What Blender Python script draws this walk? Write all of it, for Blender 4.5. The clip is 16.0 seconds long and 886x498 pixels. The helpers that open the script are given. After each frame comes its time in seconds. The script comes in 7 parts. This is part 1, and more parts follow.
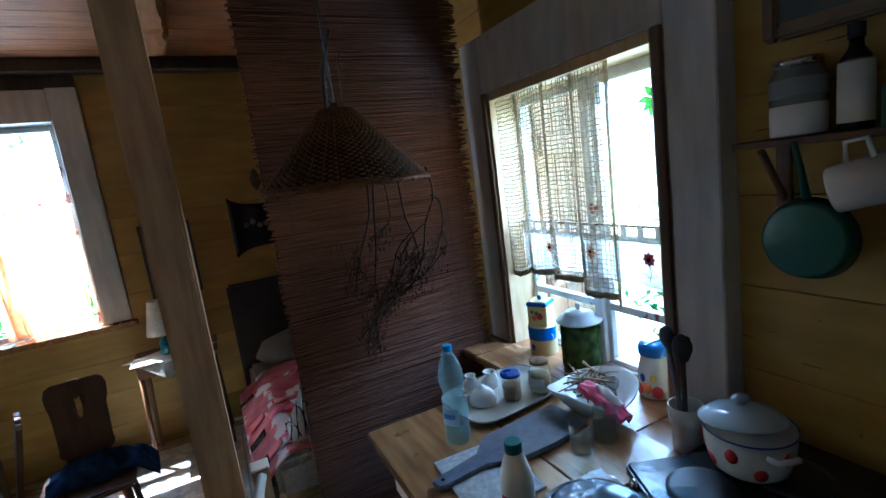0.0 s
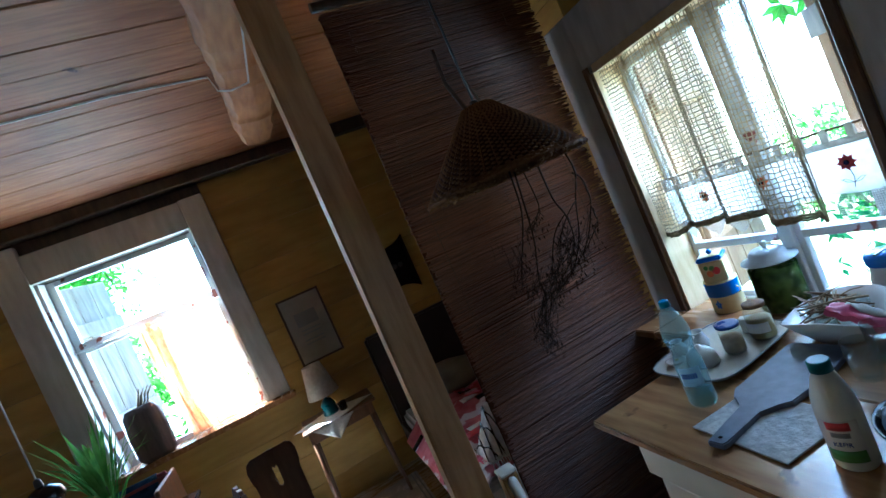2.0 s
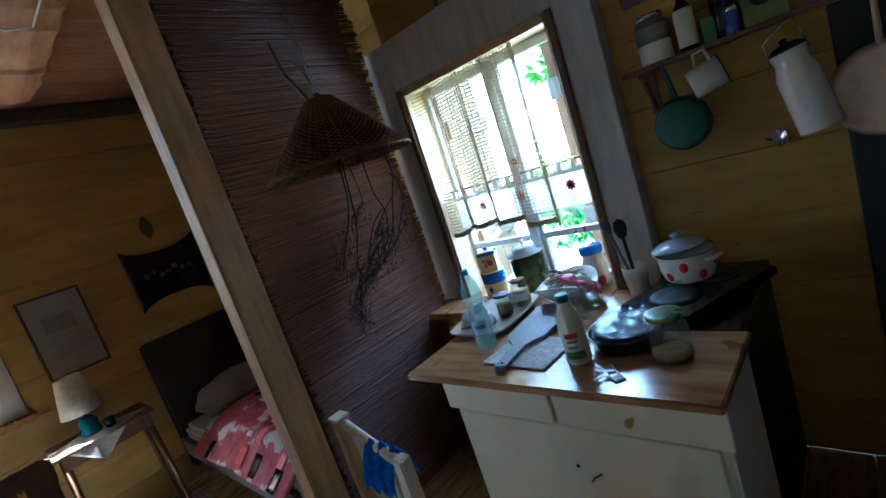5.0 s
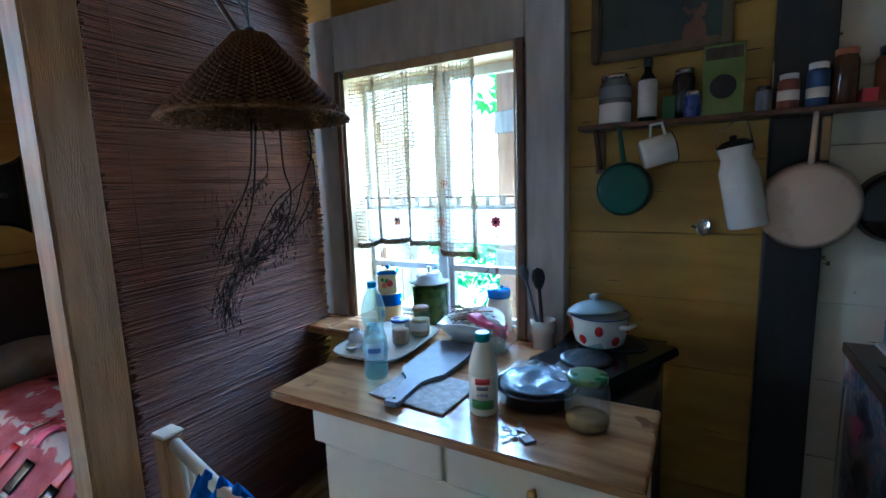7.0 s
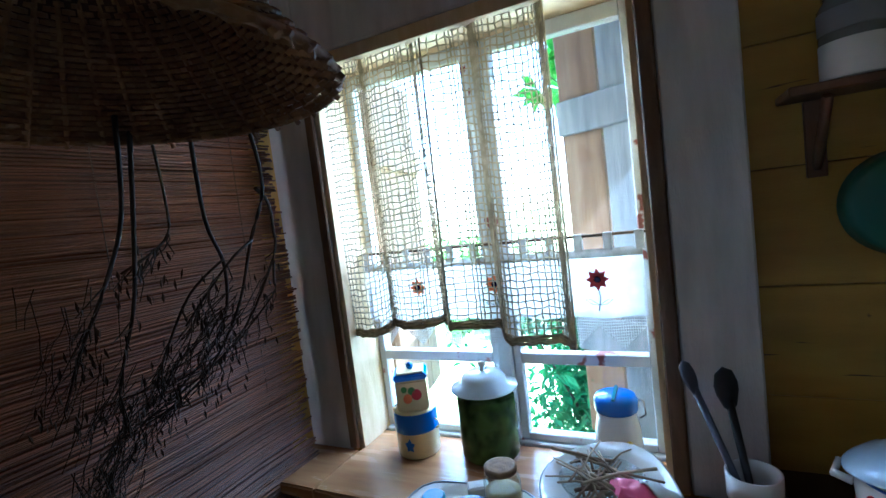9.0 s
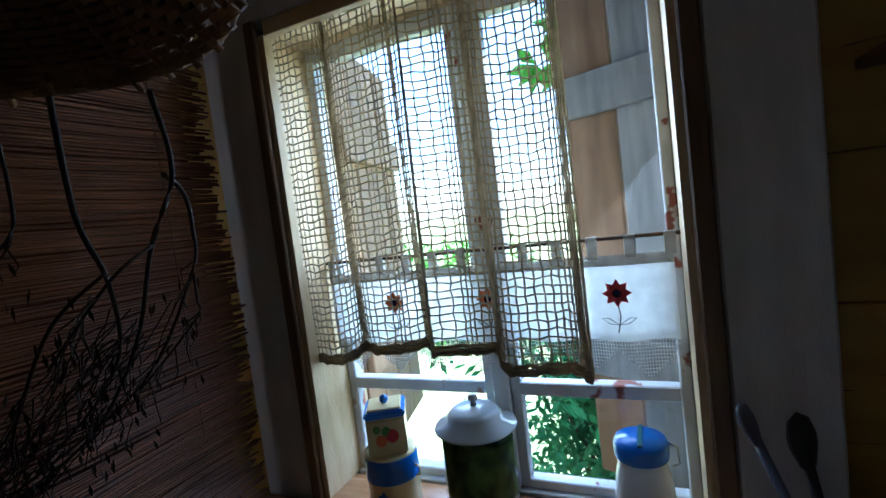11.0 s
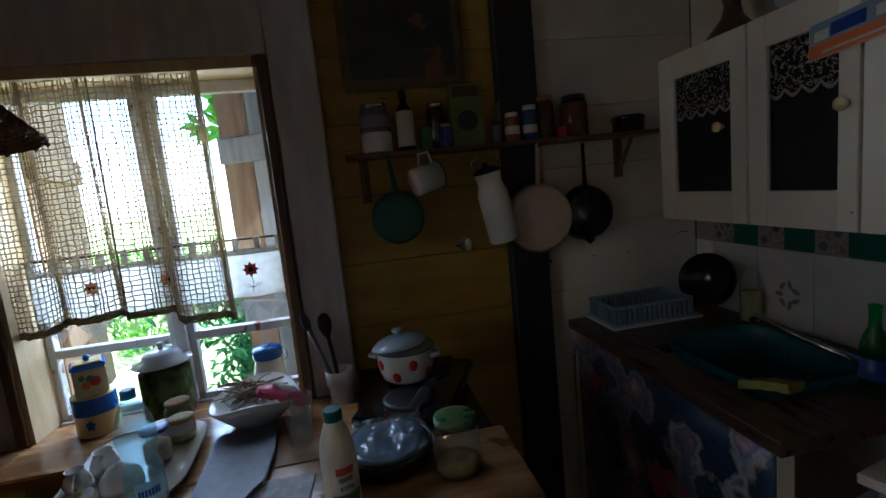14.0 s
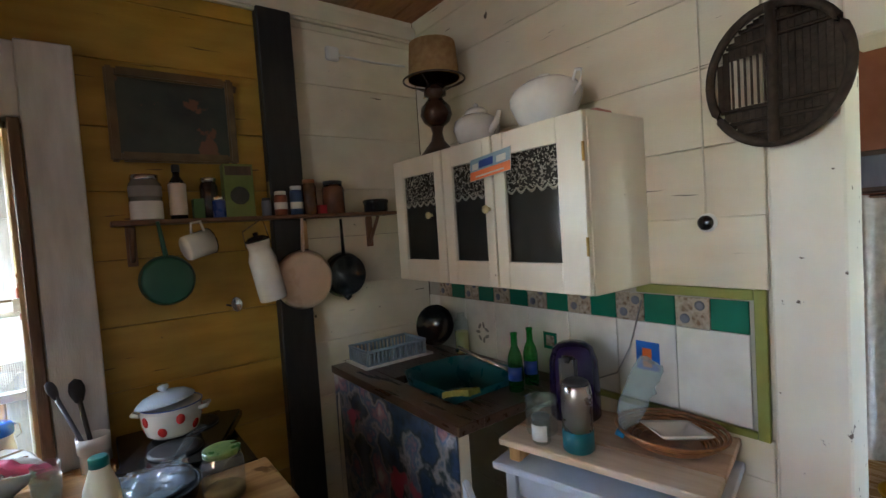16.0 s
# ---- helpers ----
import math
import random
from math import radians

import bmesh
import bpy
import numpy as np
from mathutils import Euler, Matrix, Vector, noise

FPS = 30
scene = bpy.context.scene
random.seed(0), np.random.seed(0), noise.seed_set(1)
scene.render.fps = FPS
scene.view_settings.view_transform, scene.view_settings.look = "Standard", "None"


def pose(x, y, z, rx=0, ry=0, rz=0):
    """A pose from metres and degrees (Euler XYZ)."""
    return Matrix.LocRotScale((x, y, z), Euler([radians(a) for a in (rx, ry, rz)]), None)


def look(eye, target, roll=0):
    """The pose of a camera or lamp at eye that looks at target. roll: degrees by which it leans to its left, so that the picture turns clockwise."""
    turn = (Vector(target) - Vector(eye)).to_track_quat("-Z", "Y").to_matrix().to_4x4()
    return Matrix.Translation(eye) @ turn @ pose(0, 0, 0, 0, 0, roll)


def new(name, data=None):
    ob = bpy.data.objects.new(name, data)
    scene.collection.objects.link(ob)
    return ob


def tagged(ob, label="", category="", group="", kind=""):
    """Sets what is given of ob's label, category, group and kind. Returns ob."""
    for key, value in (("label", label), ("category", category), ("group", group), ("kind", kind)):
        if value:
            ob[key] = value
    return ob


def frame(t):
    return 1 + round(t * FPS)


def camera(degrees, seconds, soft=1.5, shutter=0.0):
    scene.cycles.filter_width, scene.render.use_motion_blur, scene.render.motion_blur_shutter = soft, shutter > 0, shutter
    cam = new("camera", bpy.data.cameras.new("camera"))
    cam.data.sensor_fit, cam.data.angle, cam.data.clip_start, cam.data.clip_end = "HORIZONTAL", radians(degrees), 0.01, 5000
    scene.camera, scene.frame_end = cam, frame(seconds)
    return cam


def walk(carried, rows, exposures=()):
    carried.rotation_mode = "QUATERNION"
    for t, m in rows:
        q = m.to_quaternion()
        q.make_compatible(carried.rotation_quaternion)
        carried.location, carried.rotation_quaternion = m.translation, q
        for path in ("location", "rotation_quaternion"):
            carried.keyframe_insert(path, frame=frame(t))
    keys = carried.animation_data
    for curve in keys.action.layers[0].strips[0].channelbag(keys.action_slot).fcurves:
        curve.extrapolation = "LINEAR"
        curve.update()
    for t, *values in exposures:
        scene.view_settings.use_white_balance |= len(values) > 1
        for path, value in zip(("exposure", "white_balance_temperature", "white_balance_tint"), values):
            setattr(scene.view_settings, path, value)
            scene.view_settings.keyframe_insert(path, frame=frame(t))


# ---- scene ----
cam = camera(87.2, 16.0)
PATH = [
    (0, (-1.442, -1.5, 1.745), (-0.58, 0.276, 1.424), -7.6),
    (0.5, (-1.715, -1.232, 1.61), (-0.872, 0.574, 1.447), -4.1),
    (1, (-1.843, -1.272, 1.636), (-1.163, 0.604, 1.507), -3.9),
    (1.5, (-1.826, -1.292, 1.639), (-1.185, 0.601, 1.559), -13.1),
    (2, (-1.805, -1.329, 1.664), (-1.156, 0.562, 1.582), -23.6),
    (2.5, (-1.795, -1.394, 1.648), (-1.039, 0.457, 1.613), -28.1),
    (3, (-1.808, -1.455, 1.655), (-0.934, 0.343, 1.598), -30.8),
    (3.5, (-1.915, -1.417, 1.635), (-0.896, 0.302, 1.563), -29.8),
    (4, (-2.045, -1.405, 1.63), (-0.89, 0.225, 1.528), -28.6),
    (4.5, (-2.103, -1.442, 1.611), (-0.875, 0.123, 1.404), -24.5),
    (5, (-2.149, -1.423, 1.597), (-0.746, -0.034, 1.276), -18.6),
    (5.2, (-2.158, -1.386, 1.583), (-0.677, -0.092, 1.221), -17.1),
    (7.3, (-2.002, -1.095, 1.528), (-0.282, -0.112, 1.248), -1.2),
    (7.5, (-1.91, -1.026, 1.532), (-0.219, 0.005, 1.254), -2.3),
    (8, (-1.725, -0.78, 1.544), (-0.006, 0.21, 1.296), -5.5),
    (8.5, (-1.543, -0.599, 1.561), (0.243, 0.282, 1.371), -6.2),
    (9, (-1.334, -0.499, 1.554), (0.453, 0.387, 1.406), -7.0),
    (9.2, (-1.276, -0.455, 1.499), (0.529, 0.402, 1.426), -6.9),
    (11.3, (-1.092, -0.385, 1.561), (0.735, 0.411, 1.389), -7.2),
    (11.5, (-1.124, -0.409, 1.574), (0.702, 0.378, 1.356), -8.0),
    (12, (-1.293, -0.501, 1.555), (0.58, 0.161, 1.326), -9.1),
    (12.5, (-1.432, -0.6, 1.581), (0.534, -0.331, 1.336), -8.2),
    (13, (-1.573, -0.708, 1.58), (0.407, -0.811, 1.321), -6.2),
    (13.5, (-1.755, -0.743, 1.563), (0.217, -0.935, 1.288), -6.0),
    (14, (-1.94, -0.747, 1.573), (0.013, -1.085, 1.306), -5.8),
    (14.5, (-2.055, -0.695, 1.607), (-0.194, -1.407, 1.435), -4.2),
    (15, (-2.157, -0.614, 1.615), (-0.473, -1.688, 1.503), -4.0),
    (15.5, (-2.233, -0.631, 1.616), (-0.621, -1.812, 1.527), -3.6),
    (16, (-2.347, -0.67, 1.611), (-0.745, -1.864, 1.519), -3.8),
]

EXPOSURES = [(0.0, 4.6, 4450, 0), (2.5, 4.45, 4500, 0), (5.2, 4.85, 4450, -3), (7.5, 5.38, 4150, 1), (9.0, 4.75, 4450, 2), (11.5, 3.2, 4950, 6), (13.0, 3.25, 5350, 9), (14.0, 3.45, 5350, 9), (14.5, 3.95, 5250, 9), (15.0, 4.2, 5550, 10), (15.5, 4.8, 5750, 10), (16.0, 5.45, 5900, 9)]
walk(cam, [(t, look(eye, target, roll)) for t, eye, target, roll in PATH], EXPOSURES)

# ---- daylight ----
SUN = Vector((0.78, -1.0, -2.55)).normalized()
world = bpy.data.worlds.new("daylight")
scene.world = world
world.use_nodes = True
wn = world.node_tree.nodes
sky = wn.new("ShaderNodeTexSky")
sky.sky_type = "NISHITA"
sky.sun_disc = False
sky.sun_elevation = math.asin(-SUN.z)
sky.sun_rotation = math.atan2(-SUN.x, -SUN.y)
world.node_tree.links.new(sky.outputs[0], wn["Background"].inputs[0])
wn["Background"].inputs[1].default_value = 0.15
sun = new("sun", bpy.data.lights.new("sun", "SUN"))
sun.data.energy, sun.data.angle, sun.data.color = 5.0, radians(0.5), (1.0, 0.95, 0.86)
sun.rotation_euler = SUN.to_track_quat("-Z", "Y").to_euler()


def sky_light(name, place, turn, wide, high, power, colour=(0.86, 0.93, 1.0)):
    lamp = new(name, bpy.data.lights.new(name, "AREA"))
    lamp.data.shape, lamp.data.size, lamp.data.size_y, lamp.data.energy, lamp.data.color = "RECTANGLE", wide, high, power, colour
    lamp.matrix_world = pose(*place, *turn)
    return lamp


# skylight through the room's windows, and an unseen fill lamp added in the next room
sky_light("kitchen_window_skylight", (0.24, 0.02, 1.50), (0, 66, 0), 0.95, 0.85, 1.5)
sky_light("living_window_skylight", (-2.77, 2.80, 1.70), (-90, 0, 0), 0.95, 1.3, 1.6)
sky_light("hall_fill_light", (-4.72, -2.70, 1.5), (0, -90, 0), 1.1, 0.45, 0.6)

# ---- materials ----


def surface(name, low, high, scale=6.0, rough=0.6, bump=0.15, stretch=(1, 1, 1), metal=0.0, stain=0.25, fine=60.0, vary=0.0, gloss=0.5, marks=None, cracks=None):
    """A painted, wooden or woven surface: two tones of grain, broad stains, fine relief, and a tone of its own for each piece."""
    m = bpy.data.materials.new(name)
    m.use_nodes = True
    n, ln = m.node_tree.nodes, m.node_tree.links.new
    bsdf = n["Principled BSDF"]
    coord, info = n.new("ShaderNodeTexCoord"), n.new("ShaderNodeObjectInfo")
    shift = n.new("ShaderNodeVectorMath")
    shift.operation = "ADD"
    ln(coord.outputs["Object"], shift.inputs[0])
    wide = n.new("ShaderNodeMath")
    wide.operation = "MULTIPLY"
    wide.inputs[1].default_value = 37.0
    ln(info.outputs["Random"], wide.inputs[0])
    ln(wide.outputs[0], shift.inputs[1])
    mapping = n.new("ShaderNodeMapping")
    mapping.inputs["Scale"].default_value = stretch
    ln(shift.outputs[0], mapping.inputs[0])
    grain, broad, tiny = n.new("ShaderNodeTexNoise"), n.new("ShaderNodeTexNoise"), n.new("ShaderNodeTexNoise")
    for node, s, d in ((grain, scale, 6), (broad, 1.7, 4), (tiny, fine, 3)):
        node.inputs["Scale"].default_value, node.inputs["Detail"].default_value = s, d
    ln(mapping.outputs[0], grain.inputs["Vector"])
    ln(shift.outputs[0], broad.inputs["Vector"])
    ln(mapping.outputs[0], tiny.inputs["Vector"])
    ramp = n.new("ShaderNodeValToRGB")
    ramp.color_ramp.elements[0].position, ramp.color_ramp.elements[1].position = 0.32, 0.70
    ramp.color_ramp.elements[0].color, ramp.color_ramp.elements[1].color = (*low, 1), (*high, 1)
    ln(grain.outputs["Fac"], ramp.inputs[0])
    dirt = n.new("ShaderNodeMapRange")
    dirt.inputs[1].default_value, dirt.inputs[2].default_value = 0.3, 0.65
    dirt.inputs[3].default_value, dirt.inputs[4].default_value = 1.0 - stain, 1.0
    ln(broad.outputs["Fac"], dirt.inputs[0])
    tone = n.new("ShaderNodeMapRange")
    tone.inputs[3].default_value, tone.inputs[4].default_value = 1.0 - vary, 1.0 + vary
    ln(info.outputs["Random"], tone.inputs[0])
    both = n.new("ShaderNodeMath")
    both.operation = "MULTIPLY"
    ln(dirt.outputs[0], both.inputs[0])
    ln(tone.outputs[0], both.inputs[1])
    mul = n.new("ShaderNodeVectorMath")
    mul.operation = "SCALE"
    ln(ramp.outputs[0], mul.inputs[0])
    ln(both.outputs[0], mul.inputs["Scale"])
    out = mul.outputs[0]
    if marks:  # chipped spots that show another tone
        spots = n.new("ShaderNodeTexNoise")
        spots.inputs["Scale"].default_value, spots.inputs["Detail"].default_value = marks[1], 5
        ln(shift.outputs[0], spots.inputs["Vector"])
        cut = n.new("ShaderNodeMapRange")
        cut.inputs[1].default_value, cut.inputs[2].default_value = marks[2], marks[2] + 0.03
        ln(spots.outputs["Fac"], cut.inputs[0])
        mix = n.new("ShaderNodeMix")
        mix.data_type = "RGBA"
        ln(cut.outputs[0], mix.inputs[0])
        ln(out, mix.inputs[6])
        mix.inputs[7].default_value = (*marks[0], 1)
        out = mix.outputs[2]
    if cracks:  # broken dark cracks along the boards
        lay = n.new("ShaderNodeMapping")
        lay.inputs["Scale"].default_value = cracks[1]
        ln(shift.outputs[0], lay.inputs[0])
        split = n.new("ShaderNodeTexNoise")
        split.inputs["Scale"].default_value, split.inputs["Detail"].default_value = 1.0, 3
        ln(lay.outputs[0], split.inputs["Vector"])
        cut = n.new("ShaderNodeMapRange")
        cut.inputs[1].default_value, cut.inputs[2].default_value = cracks[2], cracks[2] + 0.02
        ln(split.outputs["Fac"], cut.inputs[0])
        mix = n.new("ShaderNodeMix")
        mix.data_type = "RGBA"
        ln(cut.outputs[0], mix.inputs[0])
        ln(out, mix.inputs[6])
        mix.inputs[7].default_value = (*cracks[0], 1)
        out = mix.outputs[2]
    ln(out, bsdf.inputs["Base Color"])
    rr = n.new("ShaderNodeMapRange")
    rr.inputs[3].default_value, rr.inputs[4].default_value = max(0.03, rough - 0.12), min(1.0, rough + 0.12)
    ln(grain.outputs["Fac"], rr.inputs[0])
    ln(rr.outputs[0], bsdf.inputs["Roughness"])
    bsdf.inputs["Metallic"].default_value = metal
    bsdf.inputs["Specular IOR Level"].default_value = gloss
    add = n.new("ShaderNodeMath")
    add.operation = "ADD"
    ln(grain.outputs["Fac"], add.inputs[0])
    ln(tiny.outputs["Fac"], add.inputs[1])
    bp = n.new("ShaderNodeBump")
    bp.inputs["Strength"].default_value, bp.inputs["Distance"].default_value = bump, 0.01
    ln(add.outputs[0], bp.inputs["Height"])
    ln(bp.outputs[0], bsdf.inputs["Normal"])
    return m


def plain(name, c, rough=0.4, metal=0.0, stain=0.15):
    return surface(name, tuple(v * 0.88 for v in c), c, 14.0, rough, 0.04, (1, 1, 1), metal, stain)


def clear(name, tint, gloss_rough=0.03, gloss=1.0, cloud=0.0, most=0.65):
    """Clear glass or plastic: light goes through it with a tint, and it mirrors more at a grazing angle."""
    m = bpy.data.materials.new(name)
    m.use_nodes = True
    n, ln = m.node_tree.nodes, m.node_tree.links.new
    n.remove(n["Principled BSDF"])
    through_, shiny, mix, edge = n.new("ShaderNodeBsdfTransparent"), n.new("ShaderNodeBsdfGlossy"), n.new("ShaderNodeMixShader"), n.new("ShaderNodeLayerWeight")
    power, fres = n.new("ShaderNodeMath"), n.new("ShaderNodeMapRange")
    power.operation = "POWER"
    power.inputs[1].default_value = 4.0
    edge.inputs[0].default_value = 0.5
    ln(edge.outputs["Facing"], power.inputs[0])
    ln(power.outputs[0], fres.inputs[0])
    fres.inputs[3].default_value, fres.inputs[4].default_value = 0.035 * gloss, most
    through_.inputs[0].default_value = (*tint, 1)
    shiny.inputs["Roughness"].default_value = gloss_rough
    ln(fres.outputs[0], mix.inputs[0])
    ln(through_.outputs[0], mix.inputs[1])
    ln(shiny.outputs[0], mix.inputs[2])
    last = mix
    if cloud:
        milk, mix2 = n.new("ShaderNodeBsdfDiffuse"), n.new("ShaderNodeMixShader")
        milk.inputs[0].default_value = (*tint, 1)
        mix2.inputs[0].default_value = cloud
        ln(mix.outputs[0], mix2.inputs[1])
        ln(milk.outputs[0], mix2.inputs[2])
        last = mix2
    ln(last.outputs[0], n["Material Output"].inputs[0])
    return m


def cloth(name, low, high, thin=0.4, scale=40.0, open_=0.0):
    """Woven cloth that lets part of the light through."""
    m = bpy.data.materials.new(name)
    m.use_nodes = True
    n, ln = m.node_tree.nodes, m.node_tree.links.new
    n.remove(n["Principled BSDF"])
    coord, noise_ = n.new("ShaderNodeTexCoord"), n.new("ShaderNodeTexNoise")
    noise_.inputs["Scale"].default_value = scale
    ln(coord.outputs["Object"], noise_.inputs["Vector"])
    ramp = n.new("ShaderNodeValToRGB")
    ramp.color_ramp.elements[0].position, ramp.color_ramp.elements[1].position = 0.35, 0.65
    ramp.color_ramp.elements[0].color, ramp.color_ramp.elements[1].color = (*low, 1), (*high, 1)
    ln(noise_.outputs["Fac"], ramp.inputs[0])
    front, back, mix = n.new("ShaderNodeBsdfDiffuse"), n.new("ShaderNodeBsdfTranslucent"), n.new("ShaderNodeMixShader")
    ln(ramp.outputs[0], front.inputs[0])
    ln(ramp.outputs[0], back.inputs[0])
    mix.inputs[0].default_value = thin
    ln(front.outputs[0], mix.inputs[1])
    ln(back.outputs[0], mix.inputs[2])
    bp = n.new("ShaderNodeBump")
    bp.inputs["Strength"].default_value = 0.2
    ln(noise_.outputs["Fac"], bp.inputs["Height"])
    ln(bp.outputs[0], front.inputs["Normal"])
    last = mix
    if open_:
        hole, mix2 = n.new("ShaderNodeBsdfTransparent"), n.new("ShaderNodeMixShader")
        mix2.inputs[0].default_value = open_
        ln(mix.outputs[0], mix2.inputs[1])
        ln(hole.outputs[0], mix2.inputs[2])
        last = mix2
    ln(last.outputs[0], n["Material Output"].inputs[0])
    return m


YELLOW = surface("yellow_wall_paint", (0.40, 0.22, 0.022), (0.54, 0.325, 0.045), 3.0, 0.5, 0.12, (6, 1, 5), stain=0.35, vary=0.10, marks=((0.07, 0.04, 0.02), 9.0, 0.72), cracks=((0.06, 0.03, 0.015), (1, 3.5, 70), 0.70))
YELLOW_N = surface("yellow_wall_paint_living", (0.38, 0.21, 0.03), (0.50, 0.30, 0.06), 3.0, 0.6, 0.12, (1, 6, 5), stain=0.3, vary=0.06)
WHITE_WALL = surface("white_wall_paint", (0.66, 0.595, 0.46), (0.74, 0.675, 0.54), 3.0, 0.5, 0.10, (1, 2, 3), stain=0.16, vary=0.05, marks=((0.08, 0.06, 0.04), 13.0, 0.715), cracks=((0.10, 0.08, 0.06), (4, 4, 70), 0.715))
WHITE_WOOD = surface("white_painted_wood", (0.70, 0.64, 0.52), (0.78, 0.72, 0.60), 3.0, 0.35, 0.05, (2, 2, 1), stain=0.10, marks=((0.20, 0.12, 0.08), 16.0, 0.755))
CASING = surface("greyish_white_casing_paint", (0.50, 0.47, 0.44), (0.66, 0.63, 0.60), 4.0, 0.5, 0.25, (5, 5, 1), stain=0.25, marks=((0.22, 0.17, 0.13), 10.0, 0.77))
JAMB = surface("chipped_white_jamb_paint", (0.72, 0.67, 0.57), (0.81, 0.77, 0.67), 3.0, 0.4, 0.08, (2, 2, 1), stain=0.14, marks=((0.10, 0.07, 0.05), 24.0, 0.69))
BROWN_TRIM = surface("brown_trim_wood", (0.10, 0.05, 0.025), (0.20, 0.11, 0.05), 7.0, 0.55, 0.2, (5, 5, 1), stain=0.3)
REVEAL = surface("cream_reveal_board", (0.55, 0.38, 0.19), (0.70, 0.53, 0.30), 6.0, 0.5, 0.2, (5, 5, 1), stain=0.2)
SASH = surface("weathered_white_sash", (0.55, 0.55, 0.55), (0.75, 0.75, 0.74), 8.0, 0.5, 0.25, (1, 1, 1), stain=0.2, marks=((0.26, 0.08, 0.05), 10.0, 0.62))
CEIL = surface("pine_ceiling_boards", (0.30, 0.115, 0.040), (0.50, 0.235, 0.095), 5.0, 0.6, 0.3, (1, 9, 9), stain=0.35, marks=((0.12, 0.05, 0.03), 7.0, 0.72))
LOG = surface("hewn_log", (0.38, 0.165, 0.055), (0.60, 0.31, 0.12), 5.0, 0.6, 0.4, (6, 1, 6), stain=0.3, marks=((0.14, 0.06, 0.03), 8.0, 0.70))
POST = surface("post_pine", (0.40, 0.215, 0.085), (0.60, 0.37, 0.17), 6.0, 0.6, 0.35, (7, 7, 0.8), stain=0.25, marks=((0.10, 0.06, 0.03), 8.0, 0.74))
REED = surface("brown_reed", (0.062, 0.018, 0.007), (0.22, 0.080, 0.030), 3.0, 0.36, 0.2, (2, 8, 60), stain=0.40, gloss=0.35)
WORKTOP = surface("varnished_worktop", (0.26, 0.13, 0.05), (0.46, 0.26, 0.11), 4.0, 0.15, 0.06, (7, 1, 7), stain=0.35, marks=((0.14, 0.07, 0.03), 6.0, 0.66), gloss=1.0)
SILL = surface("brown_sill_wood", (0.28, 0.13, 0.05), (0.46, 0.24, 0.10), 4.0, 0.25, 0.08, (7, 1, 7), stain=0.25)
DARK_WOOD = surface("dark_stained_wood", (0.035, 0.018, 0.010), (0.085, 0.045, 0.025), 5.0, 0.4, 0.2, (6, 6, 1), stain=0.3)
MID_WOOD = surface("brown_furniture_wood", (0.10, 0.042, 0.016), (0.18, 0.08, 0.032), 5.0, 0.42, 0.15, (5, 5, 1), stain=0.3)
BLACK_POST = surface("black_painted_post", (0.010, 0.009, 0.009), (0.022, 0.019, 0.018), 6.0, 0.5, 0.2, (6, 6, 1))
FLOOR_Y = surface("yellow_brown_floor_paint", (0.30, 0.18, 0.06), (0.44, 0.28, 0.10), 5.0, 0.28, 0.2, (1, 6, 6), stain=0.35, vary=0.06)
LINO = surface("pale_linoleum", (0.50, 0.46, 0.40), (0.64, 0.59, 0.52), 9.0, 0.26, 0.05, stain=0.3)
GREY_BOARD = surface("weathered_grey_boards", (0.20, 0.19, 0.18), (0.36, 0.33, 0.30), 5.0, 0.8, 0.4, (7, 7, 0.8), stain=0.3, vary=0.1)
TAN_BOARD = surface("tan_shutter_boards", (0.26, 0.13, 0.055), (0.42, 0.24, 0.115), 5.0, 0.75, 0.3, (7, 7, 0.8), stain=0.3, vary=0.1)
WICKER = surface("wicker", (0.10, 0.043, 0.016), (0.23, 0.118, 0.045), 20.0, 0.75, 0.3, stain=0.3, gloss=0.12)
DARK_TWIG = surface("dark_dried_branch", (0.014, 0.009, 0.006), (0.036, 0.023, 0.015), 20.0, 0.8, 0.3, gloss=0.2)
TWIG = surface("dry_twig", (0.045, 0.028, 0.018), (0.10, 0.065, 0.04), 20.0, 0.7, 0.3)
NET = cloth("beige_crochet_yarn", (0.46, 0.38, 0.25), (0.62, 0.53, 0.38), 0.5)
VOILE = cloth("white_voile", (0.74, 0.74, 0.72), (0.84, 0.84, 0.82), 0.6, 30.0, 0.12)
LACE = cloth("white_lace_thread", (0.52, 0.50, 0.46), (0.66, 0.64, 0.60), 0.35)
AMBER = cloth("orange_sheer", (0.86, 0.48, 0.22), (0.94, 0.62, 0.36), 0.65, 20.0, 0.35)
WHITE_CLOTH = cloth("white_linen", (0.62, 0.60, 0.56), (0.78, 0.76, 0.72), 0.25)
PORCELAIN = plain("white_porcelain", (0.78, 0.77, 0.74), 0.12)
ENAMEL = plain("white_enamel", (0.74, 0.73, 0.70), 0.15)
BLUE_ENAMEL = plain("pale_blue_enamel", (0.50, 0.61, 0.74), 0.12)
RED_DOT = plain("red_enamel", (0.62, 0.03, 0.03), 0.2)
GREEN_PAINT = plain("green_enamel", (0.012, 0.085, 0.050), 0.42)
BLACK = plain("black_enamel", (0.012, 0.012, 0.013), 0.18)
MATT_BLACK = plain("black_plastic", (0.02, 0.02, 0.022), 0.45)
PALE_PAN = plain("cream_enamel", (0.60, 0.45, 0.34), 0.3)
STEEL = plain("steel", (0.62, 0.62, 0.62), 0.22, 1.0)
BRASS = plain("brass", (0.55, 0.36, 0.12), 0.35, 1.0)
TEAL = plain("teal_plastic", (0.006, 0.12, 0.15), 0.3)
PURPLE = plain("purple_plastic", (0.014, 0.007, 0.05), 0.16)
